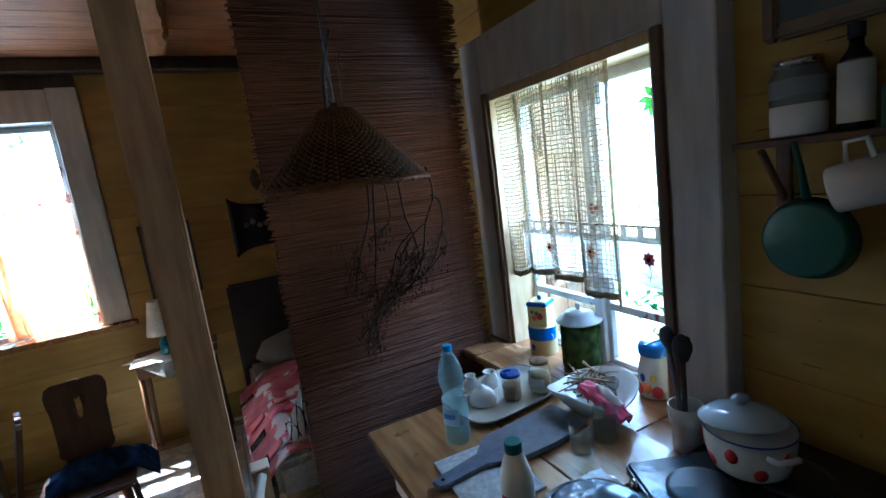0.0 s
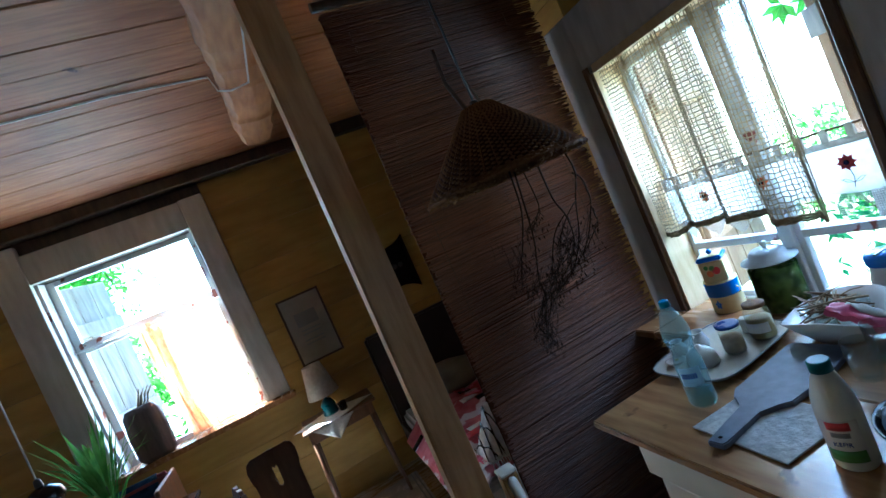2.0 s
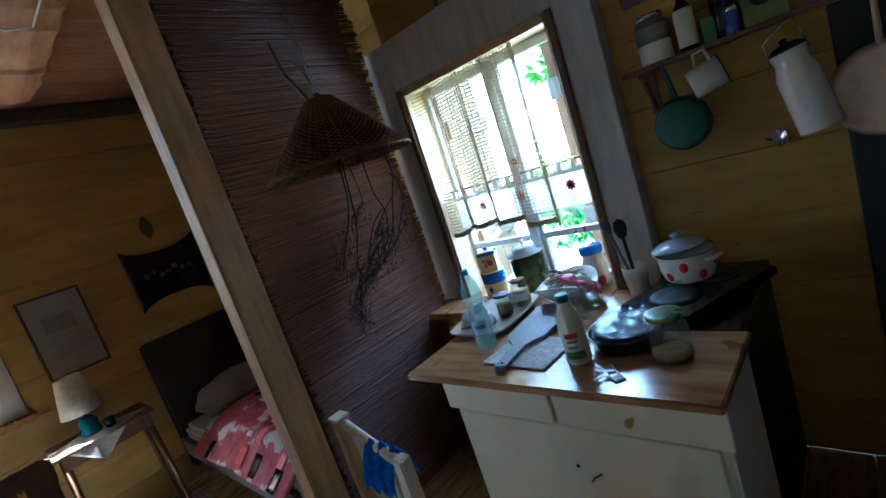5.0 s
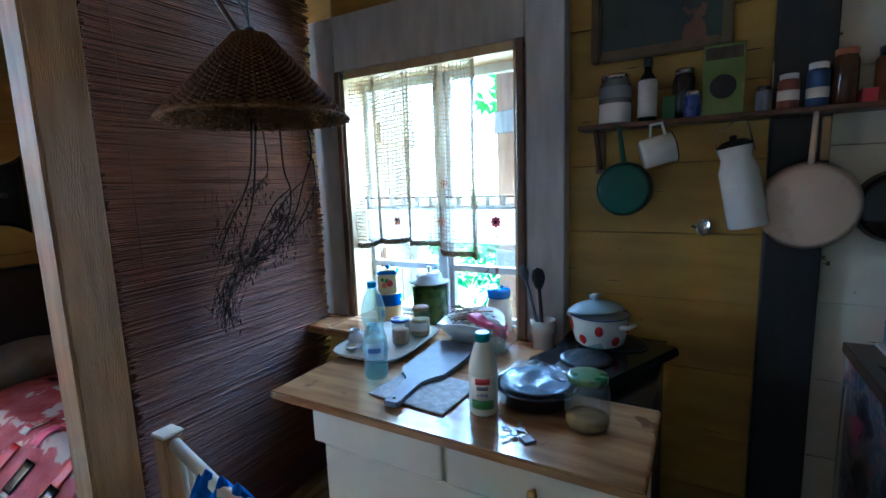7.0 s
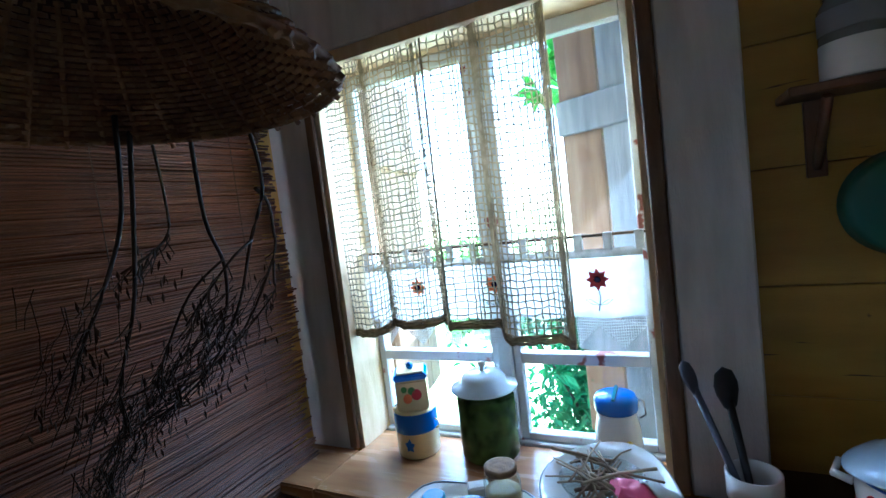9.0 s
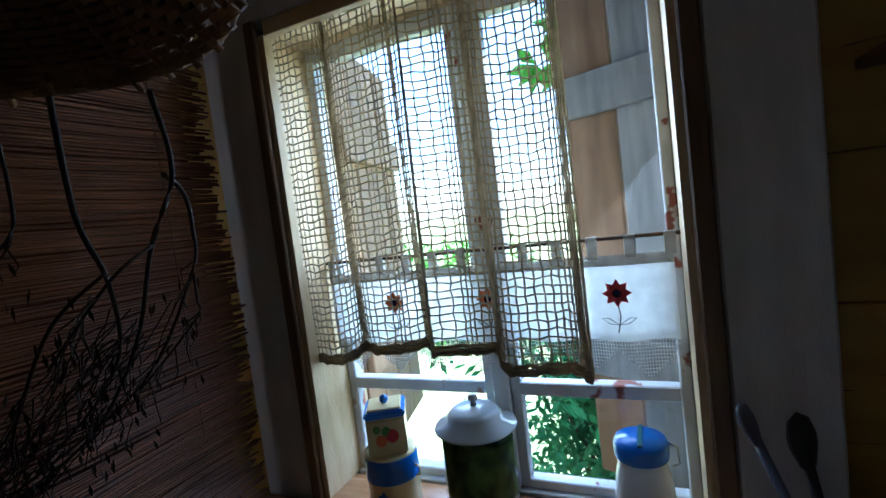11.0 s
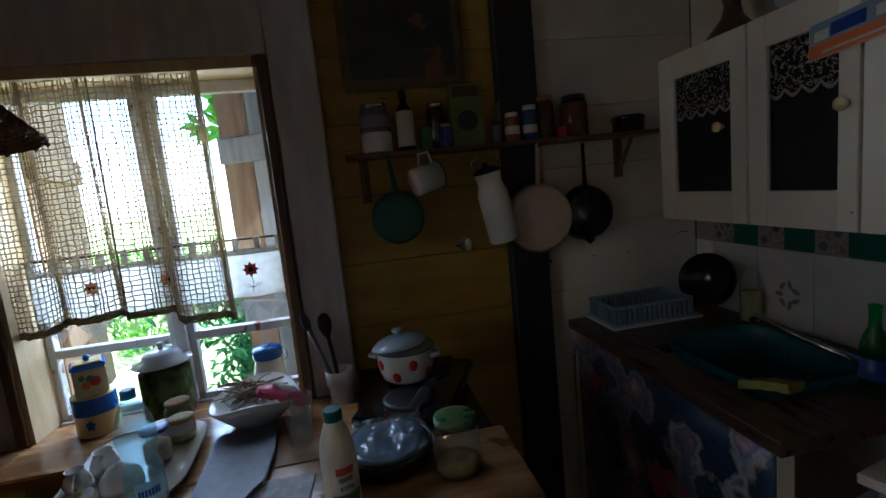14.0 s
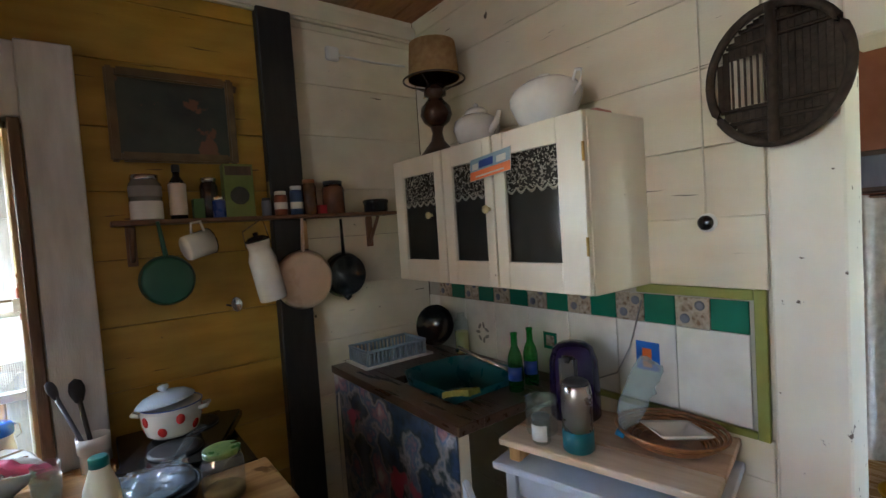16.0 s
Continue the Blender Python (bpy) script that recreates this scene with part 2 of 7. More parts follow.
BLUE_PLASTIC = plain("blue_plastic", (0.03, 0.28, 0.62), 0.3)
NAVY = plain("navy_metal_lid", (0.02, 0.06, 0.30), 0.3)
BLUE_PAINT = plain("blue_glaze", (0.03, 0.16, 0.62), 0.2)
CREAM = plain("cream_glaze", (0.78, 0.66, 0.34), 0.2)
WHITE_PLASTIC = plain("white_plastic", (0.80, 0.80, 0.78), 0.35)
PALE_BLUE_PLASTIC = plain("pale_blue_plastic", (0.26, 0.36, 0.45), 0.4)
LIGHT_BLUE_WOOD = plain("pale_blue_painted_wood", (0.58, 0.64, 0.76), 0.45)
GREEN_GLASSY = clear("green_bottle_glass", (0.10, 0.52, 0.16), 0.03, 1.0, 0.06)
GLASS = clear("clear_glass", (0.88, 0.93, 0.92), 0.03, 2.4, 0.02, 0.75)
PET = clear("pale_blue_plastic_bottle", (0.74, 0.91, 0.95), 0.05, 1.6, 0.20)
WATER = clear("water", (0.60, 0.88, 0.93), 0.02, 0.7)
PANE = clear("window_glass", (0.97, 0.98, 0.98), 0.01, 0.9)
MILK = plain("milk_white_plastic", (0.74, 0.73, 0.62), 0.35)
RED = plain("red_print", (0.60, 0.04, 0.05), 0.45)
PINK = plain("pink_print", (0.70, 0.10, 0.20), 0.35)
GREEN = plain("green_print", (0.10, 0.30, 0.05), 0.45)
ORANGE = plain("orange_print", (0.80, 0.20, 0.05), 0.45)
YELLOW_P = plain("yellow_print", (0.75, 0.55, 0.06), 0.45)
PAPER = plain("paper", (0.70, 0.68, 0.62), 0.7)
GREY_PRINT = plain("grey_print", (0.24, 0.24, 0.24), 0.6)
PICKLE = cloth("pickled_greens", (0.025, 0.045, 0.012), (0.13, 0.18, 0.05), 0.5, 24.0)
SPICE = surface("brown_spice", (0.16, 0.08, 0.03), (0.34, 0.20, 0.08), 50.0, 0.8, 0.2)
SHADE = cloth("lamp_shade_paper", (0.48, 0.30, 0.15), (0.58, 0.39, 0.21), 0.4)
SHADE_W = cloth("cream_lamp_shade", (0.62, 0.56, 0.44), (0.72, 0.66, 0.54), 0.4)
NAVY_CLOTH = cloth("navy_jacket_cloth", (0.012, 0.020, 0.045), (0.03, 0.05, 0.10), 0.05, 20.0)
TILE_W = plain("white_tile_glaze", (0.74, 0.73, 0.69), 0.15)
TILE_G = plain("green_tile_glaze", (0.015, 0.16, 0.10), 0.15)
TILE_B = surface("brown_patterned_tile", (0.20, 0.14, 0.09), (0.50, 0.44, 0.36), 60.0, 0.3, 0.1)
OLIVE = plain("olive_green_trim_paint", (0.26, 0.28, 0.06), 0.45)
LEAF = cloth("leaf_green", (0.07, 0.18, 0.02), (0.12, 0.30, 0.04), 0.6, 12.0)
LEAF_D = cloth("conifer_green", (0.04, 0.13, 0.05), (0.09, 0.25, 0.09), 0.5, 12.0)
PALM = cloth("houseplant_green", (0.07, 0.17, 0.03), (0.16, 0.30, 0.06), 0.35, 12.0)
GRASS = surface("lawn", (0.16, 0.19, 0.07), (0.28, 0.29, 0.14), 3.0, 0.9, 0.4, stain=0.3)
OILS = surface("dark_oil_painting", (0.010, 0.020, 0.024), (0.055, 0.060, 0.045), 5.0, 0.4, 0.2, marks=((0.15, 0.06, 0.03), 7.0, 0.60))
FLORAL = surface("dark_floral_oilcloth", (0.012, 0.018, 0.03), (0.62, 0.57, 0.55), 6.0, 0.35, 0.05, stain=0.3, marks=((0.46, 0.07, 0.12), 5.0, 0.62))
for node in FLORAL.node_tree.nodes:
    if node.bl_idname == "ShaderNodeValToRGB":
        for spot, tone in ((0.42, (0.03, 0.06, 0.13)), (0.47, (0.02, 0.035, 0.04)), (0.52, (0.36, 0.32, 0.32)), (0.56, (0.07, 0.14, 0.24)), (0.62, (0.42, 0.20, 0.24))):
            node.color_ramp.elements.new(spot).color = (*tone, 1)
PATCHWORK = surface("red_patchwork_quilt", (0.32, 0.02, 0.03), (0.55, 0.16, 0.18), 9.0, 0.8, 0.3, marks=((0.60, 0.52, 0.50), 6.0, 0.56))
GOLD = surface("dull_gilt_frame", (0.09, 0.052, 0.02), (0.18, 0.11, 0.042), 12.0, 0.45, 0.3)
BLUE_CLOTH = cloth("blue_cloth", (0.02, 0.08, 0.35), (0.05, 0.16, 0.55), 0.1)
SPONGE = surface("yellow_green_sponge", (0.22, 0.22, 0.04), (0.34, 0.33, 0.08), 60.0, 0.9, 0.4)
GREY_BLUE = surface("blue_grey_wood", (0.10, 0.11, 0.15), (0.17, 0.18, 0.23), 5.0, 0.4, 0.1, (6, 6, 1))
WOVEN = surface("pale_woven_mat", (0.42, 0.42, 0.42), (0.66, 0.66, 0.64), 50.0, 0.85, 0.4)

# ---- shapes ----


def B():
    return bmesh.new()


def box(bm, x0, x1, y0, y1, z0, z1, bev=0.002, seg=1):
    made = bmesh.ops.create_cube(bm, size=1.0, matrix=Matrix.LocRotScale(((x0 + x1) / 2, (y0 + y1) / 2, (z0 + z1) / 2), None, (x1 - x0, y1 - y0, z1 - z0)))
    if bev:
        edges = list({e for v in made["verts"] for e in v.link_edges})
        bmesh.ops.bevel(bm, geom=edges, offset=bev, segments=seg, affect="EDGES")
    return bm


def lathe(bm, prof, seg=24, cx=0.0, cy=0.0, squash=1.0):
    rings = []
    for r, z in prof:
        r = max(r, 0.0004)
        rings.append([bm.verts.new((cx + r * math.cos(2 * math.pi * k / seg), cy + squash * r * math.sin(2 * math.pi * k / seg), z)) for k in range(seg)])
    for a, b in zip(rings, rings[1:]):
        for k in range(seg):
            f = bm.faces.new((a[k], a[(k + 1) % seg], b[(k + 1) % seg], b[k]))
            f.smooth = True
    bm.faces.new(list(reversed(rings[0])))
    bm.faces.new(rings[-1])
    return bm


def tube(bm, pts, r, seg=6, taper=None):
    pts = [Vector(p) for p in pts]
    rings = []
    for i, p in enumerate(pts):
        d = (pts[min(i + 1, len(pts) - 1)] - pts[max(i - 1, 0)]).normalized()
        a = d.cross(Vector((0, 0, 1)) if abs(d.z) < 0.9 else Vector((1, 0, 0))).normalized()
        b = d.cross(a)
        rr = r if taper is None else r + (taper - r) * i / (len(pts) - 1)
        rings.append([bm.verts.new(p + rr * (math.cos(2 * math.pi * k / seg) * a + math.sin(2 * math.pi * k / seg) * b)) for k in range(seg)])
    for a, b in zip(rings, rings[1:]):
        for k in range(seg):
            f = bm.faces.new((a[k], a[(k + 1) % seg], b[(k + 1) % seg], b[k]))
            f.smooth = seg > 4
    bm.faces.new(list(reversed(rings[0])))
    bm.faces.new(rings[-1])
    return bm


def ring(bm, r, thick, z=0.0, seg=32, squash=1.0, m=None):
    pts = [(r * math.cos(2 * math.pi * k / seg), squash * r * math.sin(2 * math.pi * k / seg), z) for k in range(seg + 1)]
    if m is not None:
        pts = [m @ Vector(p) for p in pts]
    return tube(bm, pts, thick)


def sheet(bm, fn, nu, nv, thick=0.0015):
    """A thin sheet with two sides over u, v in 0 to 1."""
    grid = [[Vector(fn(i / nu, j / nv)) for j in range(nv + 1)] for i in range(nu + 1)]
    nor = (grid[-1][0] - grid[0][0]).cross(grid[0][-1] - grid[0][0]).normalized() * thick
    top = [[bm.verts.new(p) for p in row] for row in grid]
    low = [[bm.verts.new(p - nor) for p in row] for row in grid]
    for i in range(nu):
        for j in range(nv):
            bm.faces.new((top[i][j], top[i + 1][j], top[i + 1][j + 1], top[i][j + 1])).smooth = True
            bm.faces.new((low[i][j], low[i][j + 1], low[i + 1][j + 1], low[i + 1][j])).smooth = True
    for i in range(nu):
        bm.faces.new((top[i][0], low[i][0], low[i + 1][0], top[i + 1][0]))
        bm.faces.new((top[i][nv], top[i + 1][nv], low[i + 1][nv], low[i][nv]))
    for j in range(nv):
        bm.faces.new((top[0][j], top[0][j + 1], low[0][j + 1], low[0][j]))
        bm.faces.new((top[nu][j], low[nu][j], low[nu][j + 1], top[nu][j + 1]))
    return bm


def turned(bm, m):
    bmesh.ops.transform(bm, matrix=m, verts=bm.verts)
    return bm


def mesh_of(bm, name, material):
    bmesh.ops.recalc_face_normals(bm, faces=bm.faces)
    me = bpy.data.meshes.new(name)
    bm.to_mesh(me)
    bm.free()
    me.materials.append(material)
    return me


def part(name, bm, material, parent=None, label=""):
    ob = new(name, mesh_of(bm, name, material))
    ob.parent = parent
    return tagged(ob, label)


def thing(name, label, category, at=(0, 0, 0), turn=0.0, group=""):
    ob = new(name)
    ob.empty_display_size = 0.05
    ob.matrix_world = pose(*at, 0, 0, turn)
    return tagged(ob, label, category, group)


def fixed(name, bm, material, label="", category=""):
    return tagged(part(name, bm, material), label, category, kind="structure")


def see_through(ob):
    ob.visible_shadow = False
    return ob


def words(text, size, m, material, parent, name="lettering"):
    data = bpy.data.curves.new(name, "FONT")
    data.body, data.size, data.align_x, data.extrude = text, size, "CENTER", 0.0006
    ob = new(name, data)
    bpy.context.view_layer.update()
    me = bpy.data.meshes.new_from_object(ob)
    bpy.data.objects.remove(ob)
    me.materials.append(material)
    out = new(name, me)
    out.parent = parent
    out.matrix_local = m
    return out

# ---- large structure ----
X_E, Y_S, Y_N, X_W, TOP = -0.05, -2.26, 2.55, -4.55, 2.82


def wall_run(name, axis, face, depth, a, b, z0, z1, openings, material, label, category="wall"):
    """A wall with its openings cut through: the solid wall behind, in one mesh."""
    bm = B()

    def add(p, q, r, s):
        lo, hi = min(face, face + depth), max(face, face + depth)
        if axis == "x":
            box(bm, lo, hi, p, q, r, s, 0)
        else:
            box(bm, p, q, lo, hi, r, s, 0)

    at = a
    for o0, o1, oz0, oz1 in sorted(openings):
        add(at, o0, z0, z1)
        if oz0 > z0:
            add(o0, o1, z0, oz0)
        add(o0, o1, oz1, z1)
        at = o1
    add(at, b, z0, z1)
    return fixed(name, bm, material, label, category)


def cladding(wall, axis, face, a, b, z0, z1, openings, high, material, thick=0.018, name="plank"):
    """Horizontal planks on a wall, each a piece of its own, cut at the openings."""
    z, n = z0, 0
    while z < z1 - 0.02:
        h = min(high * random.uniform(0.88, 1.12), z1 - z)
        spans = [(a, b)]
        for o0, o1, oz0, oz1 in openings:
            if z + h > oz0 + 0.01 and z < oz1 - 0.01:
                spans = [s for p, q in spans for s in ((p, min(q, o0)), (max(p, o1), q)) if s[1] - s[0] > 0.03]
        for p, q in spans:
            bm = B()
            proud = random.uniform(-0.0015, 0.0015)
            gap = 0.0008 + 0.0016 * random.random() ** 2
            if axis == "x":
                box(bm, -thick / 2, thick / 2, -(q - p) / 2 + 0.001, (q - p) / 2 - 0.001, 0.0006, h - gap, 0.0022)
                m = pose(face + thick / 2 + proud, (p + q) / 2, z)
            else:
                sgn = 1 if face > 0 else -1
                box(bm, -(q - p) / 2 + 0.001, (q - p) / 2 - 0.001, -thick / 2, thick / 2, 0.0006, h - gap, 0.0022)
                m = pose((p + q) / 2, face + sgn * thick / 2 + proud, z)
            ob = part(name, bm, material, wall)
            ob.matrix_world = m
        z += h
        n += 1


WIN_E = (-0.46, 0.50, 0.80, 2.06)
WIN_N = (-3.28, -2.25, 0.96, 2.42)
DOOR_S = (-2.965, -1.99, 0.0, 2.035)
wall_east = wall_run("wall_east", "x", X_E + 0.02, 0.16, -2.45, 2.75, 0, TOP, [WIN_E], DARK_WOOD, "timber wall under painted planks")
wall_south = wall_run("wall_south", "y", Y_S - 0.02, -0.12, X_W - 0.2, X_E + 0.02, 0, TOP, [DOOR_S], WHITE_WALL, "white painted timber wall with a doorway")
wall_north = wall_run("wall_north", "y", Y_N + 0.02, 0.16, X_W - 0.2, X_E + 0.02, 0, TOP, [WIN_N], DARK_WOOD, "timber wall under yellow planks")
wall_west = wall_run("wall_west", "x", X_W, -0.16, Y_S, Y_N + 0.02, 0, TOP, [], WHITE_WALL, "plain white wall")

floor = fixed("floor", box(B(), X_W - 0.2, 0.13, -5.1, Y_N + 0.2, -0.12, -0.022, 0), DARK_WOOD, "painted board floor", "floor")
bm = B()
box(bm, X_W - 0.2, 0.13, -5.1, Y_N + 0.2, TOP + 0.03, TOP + 0.15, 0)
y = -5.0
while y < Y_N + 0.02:
    w = random.uniform(0.17, 0.25)
    box(bm, X_W, X_E + 0.02, y + 0.003, min(y + w, Y_N + 0.02), TOP + random.uniform(-0.003, 0.003), TOP + 0.028, 0.004)
    y += w
fixed("ceiling", bm, CEIL, "reddish pine board ceiling", "ceiling")


def hewn_beam(name, x, half, y0, y1, z0, z1):
    """A log hewn by hand: shallow axe cuts meet in ridges along its sides and its underside."""
    bm = B()
    rng = random.Random(int(-100 * x))
    cuts = [y0]
    while cuts[-1] < y1 - 0.10:
        cuts.append(cuts[-1] + rng.uniform(0.16, 0.42))
    cuts[-1] = y1
    rings = []
    for c0, c1 in zip(cuts, cuts[1:]):
        left, right, low = rng.uniform(-0.016, 0.014), rng.uniform(-0.016, 0.014), rng.uniform(-0.008, 0.010)
        for i in range(5):
            u = i / 5
            yy = c0 + (c1 - c0) * u
            dip = math.sin(math.pi * u)
            end = 0.030 * max(0.0, (yy - y1 + 0.35) / 0.35) ** 2
            sway = 0.014 * math.sin(yy * 1.9 + x)
            wl, wr = half + left - 0.014 * dip - end, half + right - 0.013 * dip - end
            b = z0 + low + 0.007 * dip + end * 0.4
            prof = [(-wl, z1), (-wl * 1.03, b + 0.055), (-wl * 0.80, b + 0.012), (wr * 0.15, b), (wr * 0.82, b + 0.010), (wr * 1.03, b + 0.060), (wr, z1)]
            rings.append([bm.verts.new((x + sway + px + 0.003 * noise.noise((yy * 9, px * 7, 1)), yy, pz + (0.003 * noise.noise((yy * 8, px * 9, 4)) if pz < z1 else 0))) for px, pz in prof])
    for a, b in zip(rings, rings[1:]):
        for k in range(6):
            bm.faces.new((a[k], a[k + 1], b[k + 1], b[k]))
    bm.faces.new(rings[0])
    bm.faces.new(list(reversed(rings[-1])))
    return fixed(name, bm, LOG, "hand-hewn pine ceiling beam", "beam")


hewn_beam("ceiling_beam_1", -1.585, 0.135, Y_S + 0.05, 2.06, 2.672, TOP + 0.002)
hewn_beam("ceiling_beam_2", -3.4, 0.12, Y_S + 0.05, 2.3, 2.665, TOP + 0.002)
fixed("trim_plate_north", box(B(), X_W, X_E, Y_N - 0.10, Y_N, 2.72, TOP - 0.004, 0.01), DARK_WOOD, "dark wall plate under the ceiling", "trim")
fixed("trim_plate_east", box(B(), X_E - 0.045, X_E, Y_S, 0.55, 2.685, 2.775, 0.012, 2), WHITE_WALL, "white rough wall plate under the ceiling", "trim")

cladding(wall_east, "x", X_E, -1.36, 0.60, 0, TOP, [(-0.62, 0.60, 0.80, 2.20)], 0.25, YELLOW)
cladding(wall_east, "x", X_E, 0.60, Y_N, 0, TOP, [], 0.25, YELLOW)
cladding(wall_east, "x", X_E, Y_S, -1.51, 0, TOP, [], 0.27, WHITE_WALL)
cladding(wall_south, "y", Y_S, -1.82, X_E, 1.36, TOP, [], 0.24, WHITE_WALL)
cladding(wall_south, "y", Y_S, -1.82, X_E, 0.0, 0.90, [], 0.26, WHITE_WALL)
cladding(wall_south, "y", Y_S, X_W, -3.05, 0.0, TOP, [], 0.30, WHITE_WALL)
cladding(wall_north, "y", Y_N, X_W, X_E, 0, 0.94, [], 0.24, YELLOW_N)
cladding(wall_north, "y", Y_N, X_W, X_E, 0.94, TOP, [(-3.45, -2.08, 0.93, 2.62)], 0.26, YELLOW_N)
for name, (x0, x1, z0, z1) in {"door_jamb": (-2.005, -1.83, 0, 2.3), "door_jamb_far": (-3.06, -2.95, 0, 2.3)}.items():
    fixed(name, box(B(), x0, x1, Y_S - 0.145, Y_S + 0.012, z0, z1 if "far" in name else TOP, 0.006), JAMB, "white painted door jamb board with chips", "door frame")
fixed("door_lintel", box(B(), -2.95, -2.005, Y_S - 0.17, Y_S + 0.008, 2.02, 2.16, 0.006), WHITE_WOOD, "white painted lintel of the doorway", "door frame")
fixed("black_wall_post", box(B(), X_E - 0.055, X_E + 0.01, -1.515, -1.352, 0, 2.70, 0.006), BLACK_POST, "black painted post on the wall", "post")

# floor boards and the dotted floor covering
y = Y_S - 2.6
while y < Y_N:
    w = 0.20
    ob = part("floor_board", box(B(), -2.25, 2.25, 0.002, w - 0.002, -0.022, random.uniform(-0.002, 0.0), 0.003), FLOOR_Y, floor)
    ob.location = (-2.3, y, 0)
    y += w

# the free post of the room
fixed("post", box(B(), -1.615, -1.508, 0.02, 0.115, 0, 2.68, 0.007, 2), POST, "bare pine post with knots between floor and beam", "post")


# ---- windows ----
def casing_e():
    """The kitchen window: casing boards, reveal, sashes, panes."""
    w = thing("window_1", "old white casement window with brown inner trim", "window")
    w["kind"] = "structure"
    x = -0.13
    for name, y0, y1, z0, z1 in (("casing_board", 0.535, 0.705, 0.79, 2.37), ("casing_board", -0.66, -0.495, 0.80, 2.38), ("casing_head", -0.495, 0.535, 2.10, 2.37)):
        part(name, box(B(), x, X_E + 0.018, y0, y1, z0, z1, 0.005), CASING, w, "grey-white painted casing board")
    for y0, y1 in ((0.497, 0.533), (-0.493, -0.457)):
        part("brown_strip", box(B(), x - 0.012, x + 0.004, y0, y1, 0.807, 2.098, 0.004), BROWN_TRIM, w, "dark brown wooden strip")
    part("reveal_side", box(B(), -0.125, 0.11, 0.482, 0.533, 0.806, 2.06, 0), REVEAL, w, "bare cream board")
    part("reveal_side", box(B(), -0.125, 0.11, -0.493, -0.442, 0.806, 2.06, 0), REVEAL, w, "bare cream board")
    part("reveal_head", box(B(), -0.125, 0.11, -0.441, 0.481, 2.058, 2.098, 0.002), REVEAL, w, "bare cream board")
    part("lower_board", box(B(), 0.012, 0.10, -0.44, 0.48, 0.80, 0.814, 0.003), SASH, w)
    for y0, y1 in ((-0.442, -0.022), (0.022, 0.482)):
        s = part("sash", box(B(), 0.03, 0.065, y0, y0 + 0.026, 0.8145, 2.058, 0.003), SASH, w)
        box_b = B()
        box(box_b, 0.03, 0.065, y1 - 0.026, y1, 0.8145, 2.058, 0.003)
        part("stile", box_b, SASH, s)
        for z0, z1 in ((0.8145, 0.838), (1.062, 1.096), (2.015, 2.058)):
            part("rail", box(B(), 0.028, 0.067, y0 + 0.025, y1 - 0.025, z0, z1, 0.003), SASH, s)
        for z0, z1 in ((0.838, 1.062), (1.096, 2.015)):
            see_through(part("pane", box(B(), 0.046, 0.050, y0 + 0.025, y1 - 0.025, z0, z1, 0), PANE, s))
    part("mullion", box(B(), 0.012, 0.07, -0.0215, 0.0215, 0.8145, 2.058, 0.004), SASH, w)
    return w


def casing_n():
    w = thing("window_2", "old white window with casing boards above a wooden sill", "window")
    w["kind"] = "structure"
    y = Y_N - 0.03
    part("casing_head", box(B(), -3.28, -2.25, y, Y_N + 0.018, 2.42, 2.63, 0.005), CASING, w)
    part("casing_board", box(B(), -2.25, -2.08, y, Y_N + 0.018, 0.99, 2.64, 0.005), CASING, w)
    part("casing_board", box(B(), -3.47, -3.28, y - 0.01, Y_N + 0.018, 0.99, 2.70, 0.005), CASING, w)
    part("reveal_side", box(B(), -3.282, -3.262, Y_N + 0.02, Y_N + 0.17, 0.96, 2.42, 0), SASH, w)
    part("reveal_side", box(B(), -2.268, -2.248, Y_N + 0.02, Y_N + 0.17, 0.96, 2.42, 0), SASH, w)
    part("window_sill", box(B(), -3.46, -2.05, Y_N - 0.09, Y_N + 0.15, 0.945, 0.985, 0.006, 2), SILL, w, "brown wooden sill")
    yf = Y_N + 0.12
    for x0, x1, z0, z1 in ((-3.26, -3.21, 0.985, 2.42), (-2.31, -2.27, 0.985, 2.42), (-3.21, -2.31, 2.38, 2.42), (-3.21, -2.31, 1.86, 1.94), (-3.21, -2.31, 0.985, 1.02)):
        part("sash_bar", box(B(), x0, x1, yf, yf + 0.045, z0, z1, 0.003), SASH, w)
    for z0, z1 in ((1.02, 1.86), (1.94, 2.38)):
        see_through(part("pane", box(B(), -3.21, -2.31, yf + 0.018, yf + 0.022, z0, z1, 0), PANE, w))
    part("handle", tube(B(), [(-2.335, yf - 0.002, 1.15), (-2.335, yf - 0.03, 1.16), (-2.335, yf - 0.03, 1.25)], 0.008), BRASS, w)
    return w


casing_e()
casing_n()

# sill board and the bench behind the worktop
fixed("sill_nose", box(B(), -0.37, -0.135, 0.4955, 0.70, 0.768, 0.805, 0.006, 2), SILL, "end of the wide wooden window sill", "sill")
fixed("sill_nose_far", box(B(), -0.37, -0.135, -0.672, -0.4555, 0.768, 0.805, 0.006, 2), SILL, "other end of the wide wooden window sill", "sill")
fixed("window_sill", box(B(), -0.37, 0.011, -0.455, 0.495, 0.768, 0.805, 0.006, 2), SILL, "wide brown wooden window sill", "sill")


def shutter(name, at, turn, boards, material, batten, side=-1, outer=None):
    s = thing(name, "open weathered board shutter outside the window", "shutter", at, turn, "window shutters")
    for k in range(boards):
        part("board", box(B(), k * 0.15 + 0.003, k * 0.15 + 0.147, -0.01, 0.012, 0, 1.42, 0.003), outer if outer and k == boards - 1 else material, s)
    for z in (0.30, 1.02):
        part("batten", box(B(), 0.01, boards * 0.15 - 0.005, *((-0.038, -0.0105) if side < 0 else (0.0125, 0.038)), z, z + 0.11, 0.004), batten, s)
    return s


